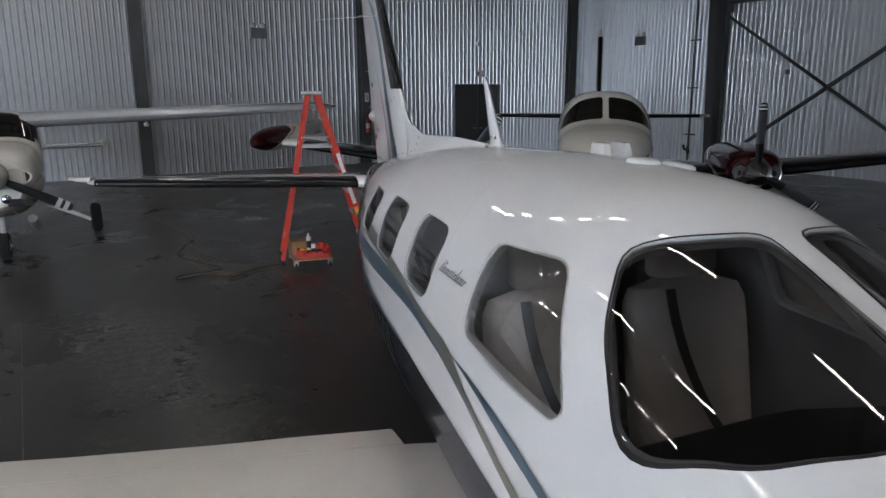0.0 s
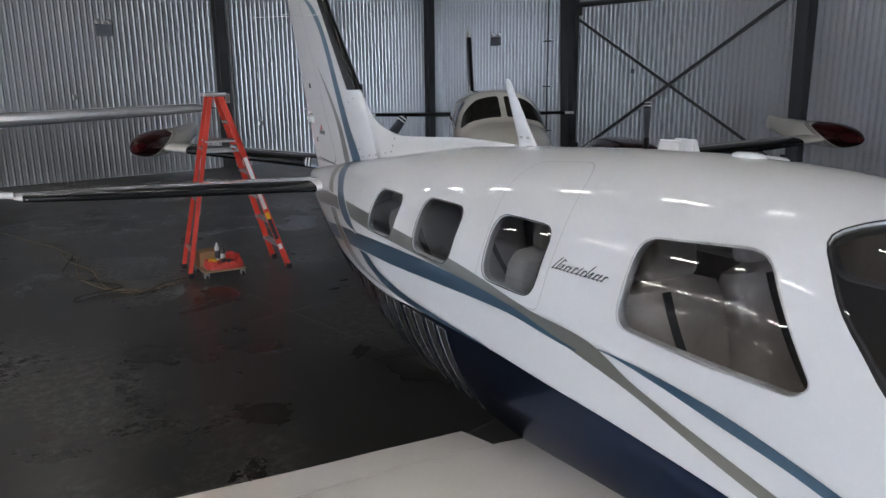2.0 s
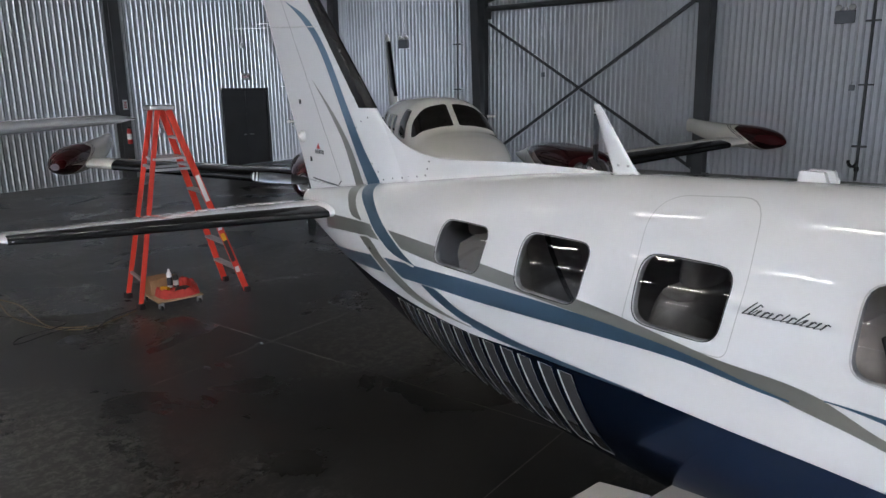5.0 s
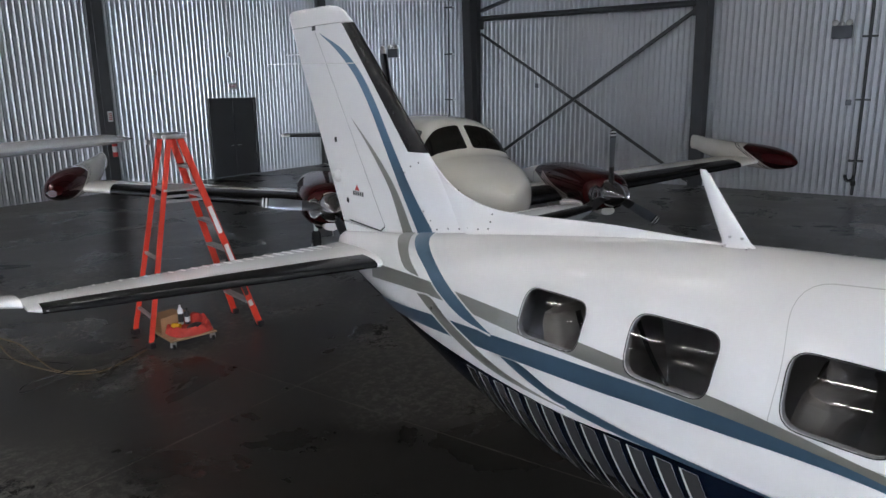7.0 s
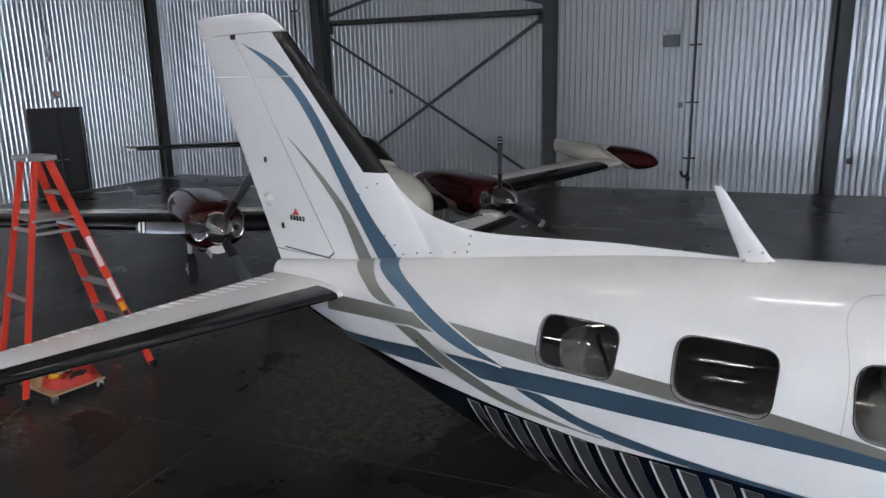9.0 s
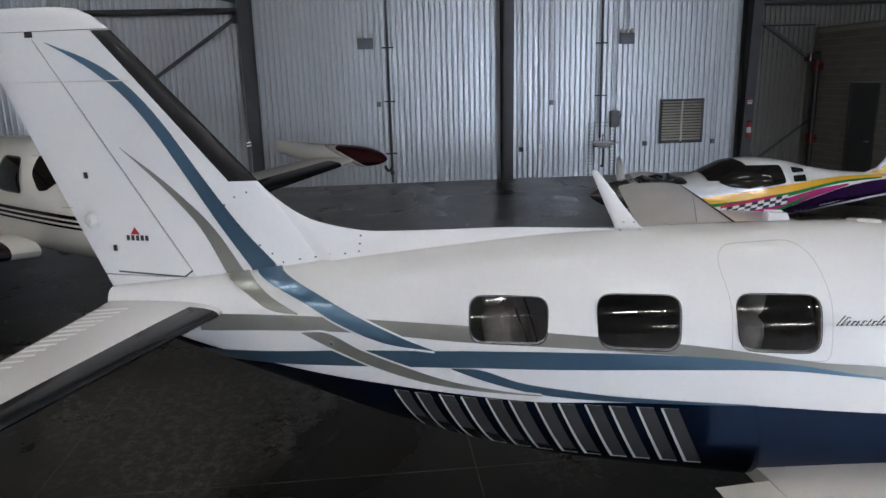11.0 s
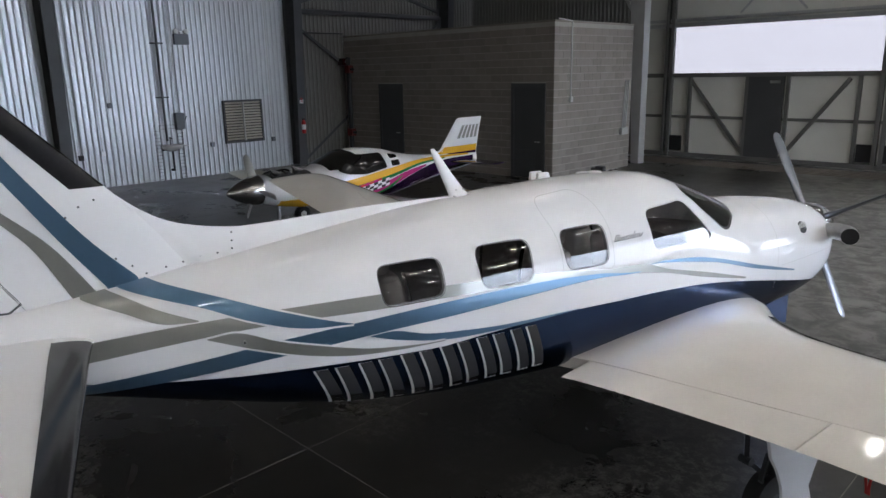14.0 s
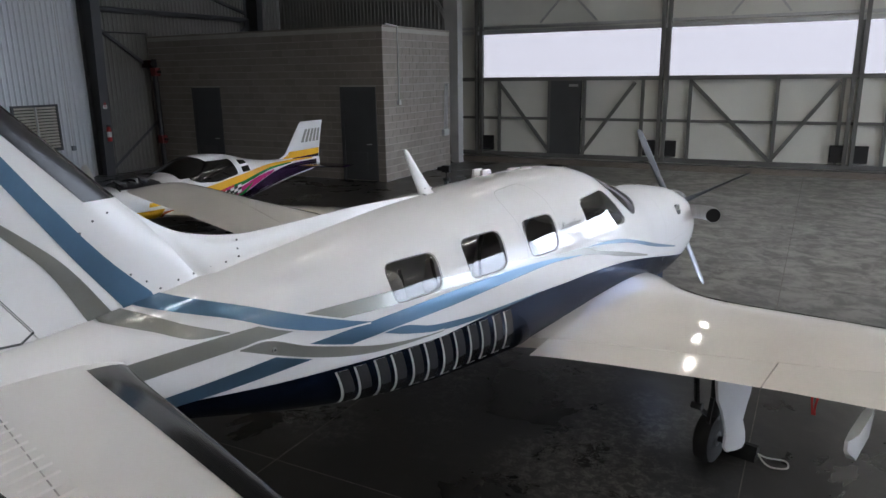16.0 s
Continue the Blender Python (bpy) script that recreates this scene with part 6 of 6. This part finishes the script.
for side, pair, thick in ((-1, (A0, A1), .055), (1, (B0, B1), .075)):
    for w, foot in zip((-1, 1), pair):
        bm = B()
        bar(bm, foot + Vector((0, 0, .03)), rail_top(side, w), .03, thick, tuple(ax))
        rl = part("rail", bm, ORANGE, ladder, "orange fibreglass rail", 0)
        bm = B()
        box(bm, -.035, -.05, 0, .035, .05, .07, .008, Matrix.Translation(foot))
        part("foot", bm, BLACK, rl, "black rubber foot", 0)
    for k in range(1, 7):
        f = k / 7
        a, b = pair[0].lerp(rail_top(side, -1), f), pair[1].lerp(rail_top(side, 1), f)
        if side < 0 and k % 2 == 0:
            continue
        bm = B()
        bar(bm, a, b, .085 if side > 0 else .035, .03, (0, 0, 1))
        part("tread", bm, DULL, ladder, "aluminium tread", 0)
bm = B()
box(bm, -.14, -.2, 0, .14, .2, .05, .012, Matrix.Translation(TC) @ pose(0, 0, 0, 0, 0, math.degrees(math.atan2(ax.y, ax.x))))
part("top_cap", bm, DULL, ladder, "aluminium top cap", 0)
for w in (-1, 1):
    bm = B()
    a, b = (A0 if w < 0 else A1).lerp(rail_top(-1, w), .70), (B0 if w < 0 else B1).lerp(rail_top(1, w), .70)
    bar(bm, a, b, .01, .03)
    part("spreader", bm, DULL, ladder, smooth=0)
bm = B()
a, b = (A0 + A1) / 2, (B0 + B1) / 2
box(bm, -.2, -.22, 0, .18, .22, .025, .006, Matrix.Translation((a.lerp(TC, .75) + b.lerp(TC, .75)) / 2) @ pose(0, 0, 0, 0, 0, math.degrees(math.atan2(ax.y, ax.x))))
part("tool_shelf", bm, DULL, ladder, "aluminium tool shelf", 0)
for k, (f0, f1, m) in enumerate(((.18, .30, BLACK), (.30, .34, YELLOW), (.36, .46, WHITE), (.52, .66, WHITE), (.12, .15, WHITE))):
    bm = B()
    o = -wx * .018
    bar(bm, B0.lerp(rail_top(1, -1), f0) + o, B0.lerp(rail_top(1, -1), f1) + o, .004, .05, tuple(ax))
    part("sticker_bar", bm, m, ladder, smooth=0)

DM = pose(3.08, 9.52, 0, 0, 0, -12)
dolly = thing("wooden_dolly", "small plywood dolly on castors standing by the ladder", "dolly", DM)
bm = B()
box(bm, -.27, -.30, .105, .27, .30, .125, .004)
part("board", bm, WOOD, dolly, smooth=0)
for x in (-.23, .23):
    for y in (-.26, .26):
        bm = B()
        lathe(bm, [(.01, -.012), (.034, -.014), (.038, 0), (.034, .014), (.01, .012)], pose(x, y, .038, 0, 90, 0), 16)
        c = part("castor", bm, BLACK, dolly)
        bm = B()
        box(bm, x - .024, y - .02, .07, x + .024, y + .02, .106)
        bar(bm, (x - .02, y, .036), (x - .02, y, .08), .004, .03)
        bar(bm, (x + .02, y, .036), (x + .02, y, .08), .004, .03)
        part("fork", bm, DULL, c, smooth=0)
bm = B()
box(bm, -.14, .04, 0, .14, .28, .19, .004, pose(-.1, -.02, .127, 0, 0, 6))
cb = part("cardboard_box", bm, CARD, None, "open brown cardboard box on a dolly", 0, "box")
cb.matrix_world = DM
bm = B()
bar(bm, (-.26, .02, .32), (.04, .05, .345), .12, .004)
part("flap", bm, CARD, cb, smooth=0)
# a red bag: a flat, creased sheet with a lump behind and a raised lip in front
bm = B()
rows = []
N = 40
for i in range(N + 1):
    u = -1 + 2 * i / N
    row = []
    for j in range(N + 1):
        v = -1 + 2 * j / N
        x = .04 + .25 * u * math.sqrt(1 - v * v * .35)
        y = -.05 + .25 * v * math.sqrt(1 - u * u * .35)
        lump = .13 * math.exp(-(((u - .45) / .38) ** 2 + ((v - .25) / .42) ** 2)) + .06 * math.exp(-(((u + .3) / .5) ** 2 + ((v - .5) / .35) ** 2))
        lip = .05 * math.exp(-(((math.hypot(u, v) - .9) / .16) ** 2)) * (v < .2)
        crease = .035 * abs(noise.noise(Vector((u * 2.6, v * 2.6, 3)))) + .02 * noise.noise(Vector((u * 6, v * 6, 9)))
        edge = max(0, max(abs(u), abs(v)) - .93) / .07
        row.append((x, y, .128 + max(.006, (.035 + lump + lip + crease) * (1 - .8 * edge))))
    rows.append(row)
loft(bm, rows, cap=False, closed=False)
geo = bmesh.ops.extrude_face_region(bm, geom=list(bm.faces))
for v in geo["geom"]:
    if isinstance(v, bmesh.types.BMVert):
        v.co.z = .1275
bag = part("red_bag", bm, REDBAG, None, "crumpled red nylon bag lying on a dolly", 60, "bag")
bag.matrix_world = DM
bm = B()
lathe(bm, [(.0, .02), (.07, .018), (.082, .0), (.082, -.02)], pose(.06, -.2, .205, 28, 0, 0) @ Matrix.Diagonal((1.15, .55, 1, 1)), 24)
part("black_panel", bm, BLACK, bag, "oval black panel", 60)
for x, y, h, body_, cap_ in ((-.02, -.01, .17, WHITE, WHITE), (.04, -.05, .13, BLACK, BLACK)):
    bm = B()
    lathe(bm, [(.028, 0), (.031, .01), (.031, h), (.022, h + .02), (.013, h + .03), (.013, h + .05), (.017, h + .055), (.0, h + .065)], pose(x, y, .20), 20)
    sc = part("spray_bottle", bm, body_, None, "small spray bottle with dark label on red bag", 40, "bottle")
    sc.matrix_world = DM
    bm = B()
    lathe(bm, [(.0314, .03), (.0318, .03), (.0318, h - .04), (.0314, h - .04)], pose(x, y, .20), 20, cap=False)
    part("label_band", bm, BLACK if body_ is WHITE else PALE, sc)
bm = B()
lathe(bm, [(.03, -.05), (.035, 0), (.03, .05)], pose(-.1, -.06, .205, 90, 0, 30), 14)
gl = part("work_glove", bm, YELLOW, None, "crumpled yellow glove on the red bag", 60, "glove")
gl.matrix_world = DM

z = .012
cords = [("extension_cord", CABLE, "thin tan extension cord lying on the floor", [(2.62, 9.56, z), (2.35, 9.47, z), (2.04, 9.40, z), (1.84, 9.52, z), (1.72, 9.86, z), (1.66, 10.5, z), (1.8, 11.2, z), (2.0, 11.9, z), (1.98, 12.9, z), (1.86, 13.6, z), (1.6, 15.0, z), (.6, 15.9, z), (-.04, 16.46, z)]),
         ("extension_cord", BLACK, "thin black extension cord lying on the floor", [(2.70, 9.62, z), (2.3, 9.52, z + .01), (1.99, 9.27, z + .012), (1.88, 9.28, z), (1.95, 9.5, z), (1.68, 9.55, z + .012), (1.34, 9.52, z), (1.29, 9.60, z), (1.45, 9.72, z), (1.75, 9.66, z + .02), (1.93, 9.85, z), (1.75, 10.3, z), (1.55, 10.9, z), (1.75, 11.5, z), (2.05, 12.2, z), (2.1, 12.9, z), (1.95, 13.5, z)]),
         ("extension_cord", CABLE, "thin tan extension cord lying on the floor", [(1.98, 9.44, z + .014), (1.75, 9.75, z + .014), (1.80, 10.3, z + .012), (1.92, 11.0, z), (1.85, 11.8, z), (1.97, 12.5, z + .01)])]
for nm, m, lb, pts in cords:
    part(nm, sweep(pts, .0075), m, None, lb, 60, "cord", group="cords on the floor")

trp = thing("camera_tripod", "black camera tripod with a small camera on it", "tripod", pose(6.28, -5.42, 0))
for k in range(3):
    bm = B()
    a = radians(90 + 120 * k)
    tube(bm, (.04 * math.cos(a), .04 * math.sin(a), .72), (.36 * math.cos(a), .36 * math.sin(a), .0), .016, .011, 8)
    part("leg", bm, BLACK, trp)
bm = B()
tube(bm, (0, 0, .6), (0, 0, .88), .018, seg=10)
box(bm, -.06, -.06, .70, .06, .06, .76, .01)
part("column", bm, BLACK, trp)
bm = B()
box(bm, -.09, -.06, .88, .09, .06, 1.03, .015)
tube(bm, (.09, 0, .95), (.2, 0, .95), .05, .045, 16)
part("camera_body", bm, BLACK, trp)

# wheel chocks with a loop of rope by the main wheel
CM = pose(1.907, 3.291, 0, 0, 0, -14.8)
chock = thing("wheel_chock", "black rubber wheel chock with a white rope", "chock", CM @ pose(-1.98, -1.46, 0))
bm = B()
prism(bm, [(-.07, 0), (.07, 0), (.02, .11), (-.02, .11)], "x", -.14, .14)
part("wedge", bm, RUBBER, chock, smooth=0)
part("rope", sweep([(-.14, 0, .05), (-.2, -.04, .02), (-.32, -.1, .008), (-.36, 0, .008), (-.27, .06, .008), (-.2, .03, .012), (-.15, .0, .04)], .007), PALE, chock, smooth=60)
# ---- on the walls ----


def emergency_light(m):
    e = thing("emergency_light", "grey twin-head emergency light on the wall", "emergency light", m, "emergency lights")
    bm = B()
    box(bm, -.10, -.22, -.17, .0, .22, .13, .012)
    part("case", bm, material("grey_case", (.16, .17, .19), .5) if "grey_case" not in bpy.data.materials else bpy.data.materials["grey_case"], e, smooth=0)
    for y in (-.15, .15):
        bm = B()
        lathe(bm, [(.03, -.05), (.07, -.03), (.075, .05), (.06, .06), (.0, .062)], pose(-.06, y, .19, 0, -75, 0), 18)
        h = part("lamp_head", bm, PALE, e)
        bm = B()
        tube(bm, (-.06, y, .12), (-.06, y, .16), .015, seg=8)
        part("knuckle", bm, BLACK, h)
    bm = B()
    lathe(bm, [(.04, -.04), (.05, 0), (.04, .04)], pose(-.05, 0, .17), 14)
    part("test_knob", bm, WHITE, e)
    bm = B()
    tube(bm, (-.015, 0, .16), (-.015, 0, 3.0), .012, seg=8)
    part("conduit", bm, DULL, e)


for y in (18.95, 4.87, -2.78):
    emergency_light(pose(XR - .03, y, 4.04))
emergency_light(pose(6.12, YB - .03, 4.04, 0, 0, 90))


def riser(m, top=7.0, low=.05, r=.035, name="pipe_riser", mat=None):
    p = thing(name, "dark vertical conduit pipe clamped to the wall", "pipe", m)
    bm = B()
    tube(bm, (-.1, 0, low), (-.1, 0, top), r, seg=12)
    part("pipe", bm, mat or FRAME, p)
    z = .9
    while z < top:
        bm = B()
        box(bm, -.15, -.16, z - .02, 0.0, .16, z + .02)
        part("clamp", bm, FRAME, p, smooth=0)
        z += 1.5
    return p


def rounded_end(p):
    bm = B()
    for k in range(6):
        a, b = math.pi * k / 6, math.pi * (k + 1) / 6
        tube(bm, (-.1, .1 - .1 * math.cos(a), .55 - .16 * math.sin(a)), (-.1, .1 - .1 * math.cos(b), .55 - .16 * math.sin(b)), .04, seg=10)
    lathe(bm, [(.05, 0), (.06, .05), (.05, .12)], pose(-.1, 0, .28), 14)
    part("drain_trap", bm, BLACK, p)


rounded_end(riser(pose(XR - .03, 16.5, 0)))
rounded_end(riser(pose(XR - .03, 4.25, 0)))
riser(pose(XR - .03, -2.02, 0), low=1.15)
for y, lo in ((4.56, 2.4), (0.38, .95), (-.2, 1.02), (-.54, 2.3), (-2.46, 1.95), (-3.45, 1.0), (-5.6, 1.0), (13.2, 2.9)):
    o = thing("outlet_box", "small grey outlet box on a thin conduit", "outlet", pose(XR - .03, y, 0), "outlet boxes")
    bm = B()
    tube(bm, (-.03, 0, lo), (-.03, 0, 7.0 if y != -3.45 else 1.9), .011, seg=8)
    part("conduit", bm, DULL, o)
    bm = B()
    box(bm, -.07, -.06, lo - .14, 0, .06, lo, .008)
    part("box", bm, {.38: BLACK, -.2: WHITE}.get(y, bpy.data.materials["grey_case"]), o, smooth=0)
for x, lo in ((11.15, 3.4), (5.2, 2.3), (13.92, 4.0), (10.7, 1.4)):
    o = thing("outlet_box", "small grey outlet box on a thin conduit", "outlet", pose(x, YB - .03, 0, 0, 0, 90), "outlet boxes")
    bm = B()
    tube(bm, (-.03, 0, lo), (-.03, 0, 7.0), .011, seg=8)
    part("conduit", bm, DULL, o)
    bm = B()
    box(bm, -.07, -.06, lo - .14, 0, .06, lo, .008)
    part("box", bm, DULL, o, smooth=0)
sw = thing("disconnect_switch", "grey electrical disconnect switch box on the wall", "switch box", pose(XR - .03, -2.46, 1.7))
bm = B()
box(bm, -.16, -.13, -.24, 0, .13, .24, .012)
part("case", bm, bpy.data.materials["grey_case"], sw, smooth=0)
bm = B()
bar(bm, (-.1, -.16, .02), (-.14, -.2, .14), .025, .02)
part("lever", bm, BLACK, sw, smooth=0)

sink = thing("wall_wash_station", "white wash basin on a wire rack against the wall", "wash basin", pose(XR - .03, -2.1, 0))
bm = B()
loft(bm, [[(-.22 + a * math.cos(q), b * math.sin(q), zz) for q in [2 * math.pi * j / 24 for j in range(24)]] for a, b, zz in ((.08, .1, .86), (.2, .3, .94), (.23, .34, 1.02), (.23, .34, 1.04), (.19, .3, 1.03), (.05, .06, .93))])
part("basin", bm, WHITE, sink)
for y0, y1, z0, z1 in ((-.42, -.26, .05, 1.62), (.26, .42, .05, 1.62), (-.26, .26, 1.5, 1.62)):
    for y in (y0, y1):
        bm = B()
        tube(bm, (-.06, y, z0 - .05 * (z0 < 1)), (-.06, y, z1), .008, seg=6)
        part("rack_post", bm, FRAME, sink)
    for k in range(max(2, int((z1 - z0) / .1))):
        bm = B()
        zz = z0 + .1 * k
        tube(bm, (-.06, y0, zz), (-.06, y1, zz), .005, seg=6)
        part("rack_wire", bm, FRAME, sink)
bm = B()
box(bm, -.42, -.44, .985, -.05, .10, 1.0, .004)
part("shelf", bm, WHITE, sink, "white shelf beside the basin", 0)
bm = B()
tube(bm, (-.2, 0, .88), (-.2, 0, .3), .03, seg=10)
tube(bm, (-.2, 0, .3), (-.02, 0, .3), .03, seg=10)
tube(bm, (-.1, .0, 1.04), (-.1, .0, 1.25), .014, seg=8)
tube(bm, (-.1, .0, 1.25), (-.26, .0, 1.22), .012, seg=8)
part("tap_and_drain", bm, BLACK, sink)

vent = thing("wall_vent", "dark framed louvred wall vent with beige slats", "vent", pose(XR - .03, -4.575, 1.57))
for y0, z0, y1, z1 in ((-.68, -.66, .68, -.60), (-.68, .60, .68, .66), (-.68, -.6, -.62, .6), (.62, -.6, .68, .6), (-.02, -.6, .02, .6)):
    bm = B()
    box(bm, -.07 if y0 != -.02 else -.085, y0, z0, 0.0, y1, z1)
    part("frame", bm, FRAME if y0 != -.02 else PALE, vent, smooth=0)
bm = B()
box(bm, -.02, -.62, -.6, -.005, .62, .6)
part("backing", bm, BLACK, vent, smooth=0)
for k in range(14):
    bm = B()
    zz = -.57 + k * .0855
    loft(bm, [[(-.06, y, zz), (-.062, y, zz + .006), (-.022, y, zz + .062), (-.02, y, zz + .056)] for y in (-.62, .62)])
    part("slat", bm, material("beige_slat", (.42, .39, .33), .5) if k == 0 else bpy.data.materials["beige_slat"], vent, smooth=0)


def extinguisher(m):
    e = thing("fire_extinguisher", "red fire extinguisher hung on a steel column", "fire extinguisher", m, "fire extinguishers")
    bm = B()
    lathe(bm, [(.06, -.25), (.068, -.22), (.068, .1), (.05, .16), (.02, .19)], seg=20)
    part("cylinder", bm, RED, e)
    bm = B()
    box(bm, -.02, -.06, .19, .02, .05, .24, .006)
    part("valve", bm, BLACK, e, smooth=0)
    bm = B()
    lathe(bm, [(.0685, -.12), (.0695, -.12), (.0695, .04), (.0685, .04)], seg=20, cap=False)
    part("label_band", bm, WHITE, e)
    s = thing("extinguisher_sign", "small white and red sign on a steel column", "sign", m @ pose(.05, 0, .86), "extinguisher signs")
    bm = B()
    box(bm, -.012, -.07, -.14, 0, .07, .14)
    part("plate", bm, WHITE, s, smooth=0)
    for zz in (-.08, -.03, .02, .07):
        bm = B()
        box(bm, -.016, -.045, zz - .012, -.012, .045, zz + .012)
        part("text_bar", bm, RED, s, smooth=0)


extinguisher(pose(XR - .60, -6.45, 1.32))
extinguisher(pose(9.45, YB - .42, 1.28, 0, 0, 90))
horn = thing("fire_alarm_horn", "red fire alarm horn box", "alarm", pose(XR - .1, -8.45, 3.35))
bm = B()
box(bm, -.3, -.12, -.12, 0, .12, .12, .02)
# red case painted maroon: the corner's shade is in the colour
part("case", bm, MAROON, horn, smooth=0)
bm = B()
lathe(bm, [(.03, 0), (.09, .12), (.1, .13)], pose(-.3, 0, 0, 0, -90, 0), 18)
part("bell", bm, BLACK, horn)
# red darkened to carry the shade of the corner
DARKRED = material("shaded_red_paint", (0.13, 0.011, 0.010), 0.5, vary=0.12)
stand = thing("fire_standpipe", "dark fire standpipe with red valves beside the block office", "pipe", pose(XR - .42, OY + .13, 0))
bm = B()
tube(bm, (0, 0, 0), (0, 0, 3.5), .085, seg=16)
part("pipe", bm, BLACK, stand)
for z0 in (.95, 3.1):
    bm = B()
    box(bm, -.15, -.1, z0 - .13, .1, .1, z0 + .13, .02)
    vb = part("valve_box", bm, DARKRED, stand, "red valve box", 0)
    bm = B()
    tube(bm, (-.15, 0, z0), (-.24, 0, z0), .05, seg=12)
    part("outlet", bm, BLACK, vb)
bm = B()
tube(bm, (.1, .1, 4.28), (.1, 1.9, 4.28), .022, seg=8)
part("branch_pipe", bm, BLACK, stand)
ex = thing("exit_sign", "red and white exit sign above the double door", "sign", pose(13.95, YB - .05, 2.93))
bm = B()
box(bm, -.17, -.05, -.11, .17, .0, .11, .01)
part("case", bm, WHITE, ex, smooth=0)
fc = bpy.data.curves.new("exit_text", "FONT")
fc.body, fc.size, fc.align_x, fc.align_y, fc.extrude = "EXIT", .15, "CENTER", "CENTER", .002
tx = new("text_tmp", fc)
tm = bpy.data.meshes.new_from_object(tx.evaluated_get(bpy.context.evaluated_depsgraph_get()))
bpy.data.objects.remove(tx)
tm.materials.append(RED)
tl = new("letters", tm)
tl.parent = ex
tl.matrix_basis = pose(0, -.053, 0, 90, 0, 0)

dd = thing("door_1", "charcoal steel double door in the ribbed wall", "door", kind="structure")
for x0, x1 in ((12.98, 13.06), (14.80, 14.88)):
    bm = B()
    box(bm, x0, YB - .06, 0, x1, YB + .14, 2.56)
    part("frame", bm, FRAME, dd, smooth=0)
bm = B()
box(bm, 13.06, YB - .058, 2.48, 14.80, YB + .14, 2.558)
part("frame", bm, FRAME, dd, smooth=0)
for x0, x1, hx in ((13.065, 13.925, 13.82), (13.935, 14.795, 14.04)):
    bm = B()
    box(bm, x0, YB - .02, .01, x1, YB + .03, 2.478, .004)
    lf = part("leaf", bm, DOORM, dd, smooth=0)
    bm = B()
    tube(bm, (hx, YB - .02, 1.02), (hx, YB - .08, 1.02), .012, seg=8)
    tube(bm, (hx, YB - .075, 1.02), (hx + (.1 if hx > 13.9 else -.1), YB - .075, 1.02), .01, seg=8)
    part("handle", bm, DULL, lf)
# conduit and switch on the office's end wall, steel post beside it
cd = thing("wall_conduit", "pale conduit with a switch box on block wall", "conduit")
bm = B()
tube(bm, (OX - .03, -9.42, 2.2), (OX - .03, -9.42, 4.2), .018, seg=8)
tube(bm, (OX - .03, -9.42, 4.2), (OX - .03, -8.8, 4.24), .018, seg=8)
part("pipe", bm, PALE, cd)
bm = B()
box(bm, OX - .07, -9.48, 2.08, OX, -9.36, 2.22, .008)
part("box", bm, PALE, cd, smooth=0)
for k in range(3):
    bm = B()
    y = -12.1 - .09 * k
    tube(bm, (OX - .04, y, 1.2), (OX - .04, y - .12, 2.6), .02, seg=8)
    part("riser_pipe", bm, JAMB, cd)
bm = B()
box(bm, OX - .1, -12.35, 1.0, OX, -12.0, 1.2, .01)
part("junction_box", bm, JAMB, cd, smooth=0)


# ---- pieces of the floor and of the block walls ----
sx = [2.88 + 3.32 * k for k in range(-7, 6)]
sy = [4.1 + 3.35 * k for k in range(-6, 7)]
xs = [XL] + [v for v in sx if XL < v < XR] + [XR]
ys = [YF - 0.2] + [v for v in sy if YF < v < YB] + [YB]
for xa, xb in zip(xs, xs[1:]):
    for ya, yb in zip(ys, ys[1:]):
        bm = B()
        box(bm, xa + 0.0045, ya + 0.0045, -0.05, xb - 0.0045, yb - 0.0045, 0.0)
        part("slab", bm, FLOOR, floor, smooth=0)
# block courses: one mesh shared by whole blocks
BL, BH = 0.403, 0.2025
shared = {}


def block(parent, along, u0, u1, z):
    w = round(u1 - u0, 3)
    key = (along, w)
    if key not in shared:
        bm = B()
        g = 0.007
        if along == "x":
            box(bm, 0.0035, -0.05, g, w - 0.0035, 0.0, BH - g, 0.003)
        else:
            box(bm, 0.0, -w + 0.0035, g, 0.05, -0.0035, BH - g, 0.003)
        me = bpy.data.meshes.new("block")
        bmesh.ops.recalc_face_normals(bm, faces=bm.faces)
        bm.to_mesh(me)
        bm.free()
        me.materials.append(BLOCKM)
        shared[key] = me
    ob = new("block", shared[key])
    ob.parent = parent
    ob.location = (u0, OY, z) if along == "x" else (OX, -u0, z)


def course(along, lo, hi, z, odd, gaps=()):
    u = lo - (BL / 2 if odd else 0)
    while u < hi - 0.02:
        a, b = max(u, lo), min(u + BL, hi)
        for g0, g1 in gaps:
            if a < g1 and b > g0:
                if a < g0:
                    b = g0
                elif b > g1:
                    a = g1
                else:
                    b = a
        if b - a > 0.03:
            block(office, along, a, b, z)
        u += BL


for k in range(20):
    z = 0.0 + k * BH
    gaps = [(10.13, 11.31), (15.87, 17.05)] if z + BH < 2.65 else []
    course("x", OX, 18.85, z, k % 2, gaps)
    course("y", -OY, 12.6, z, k % 2)
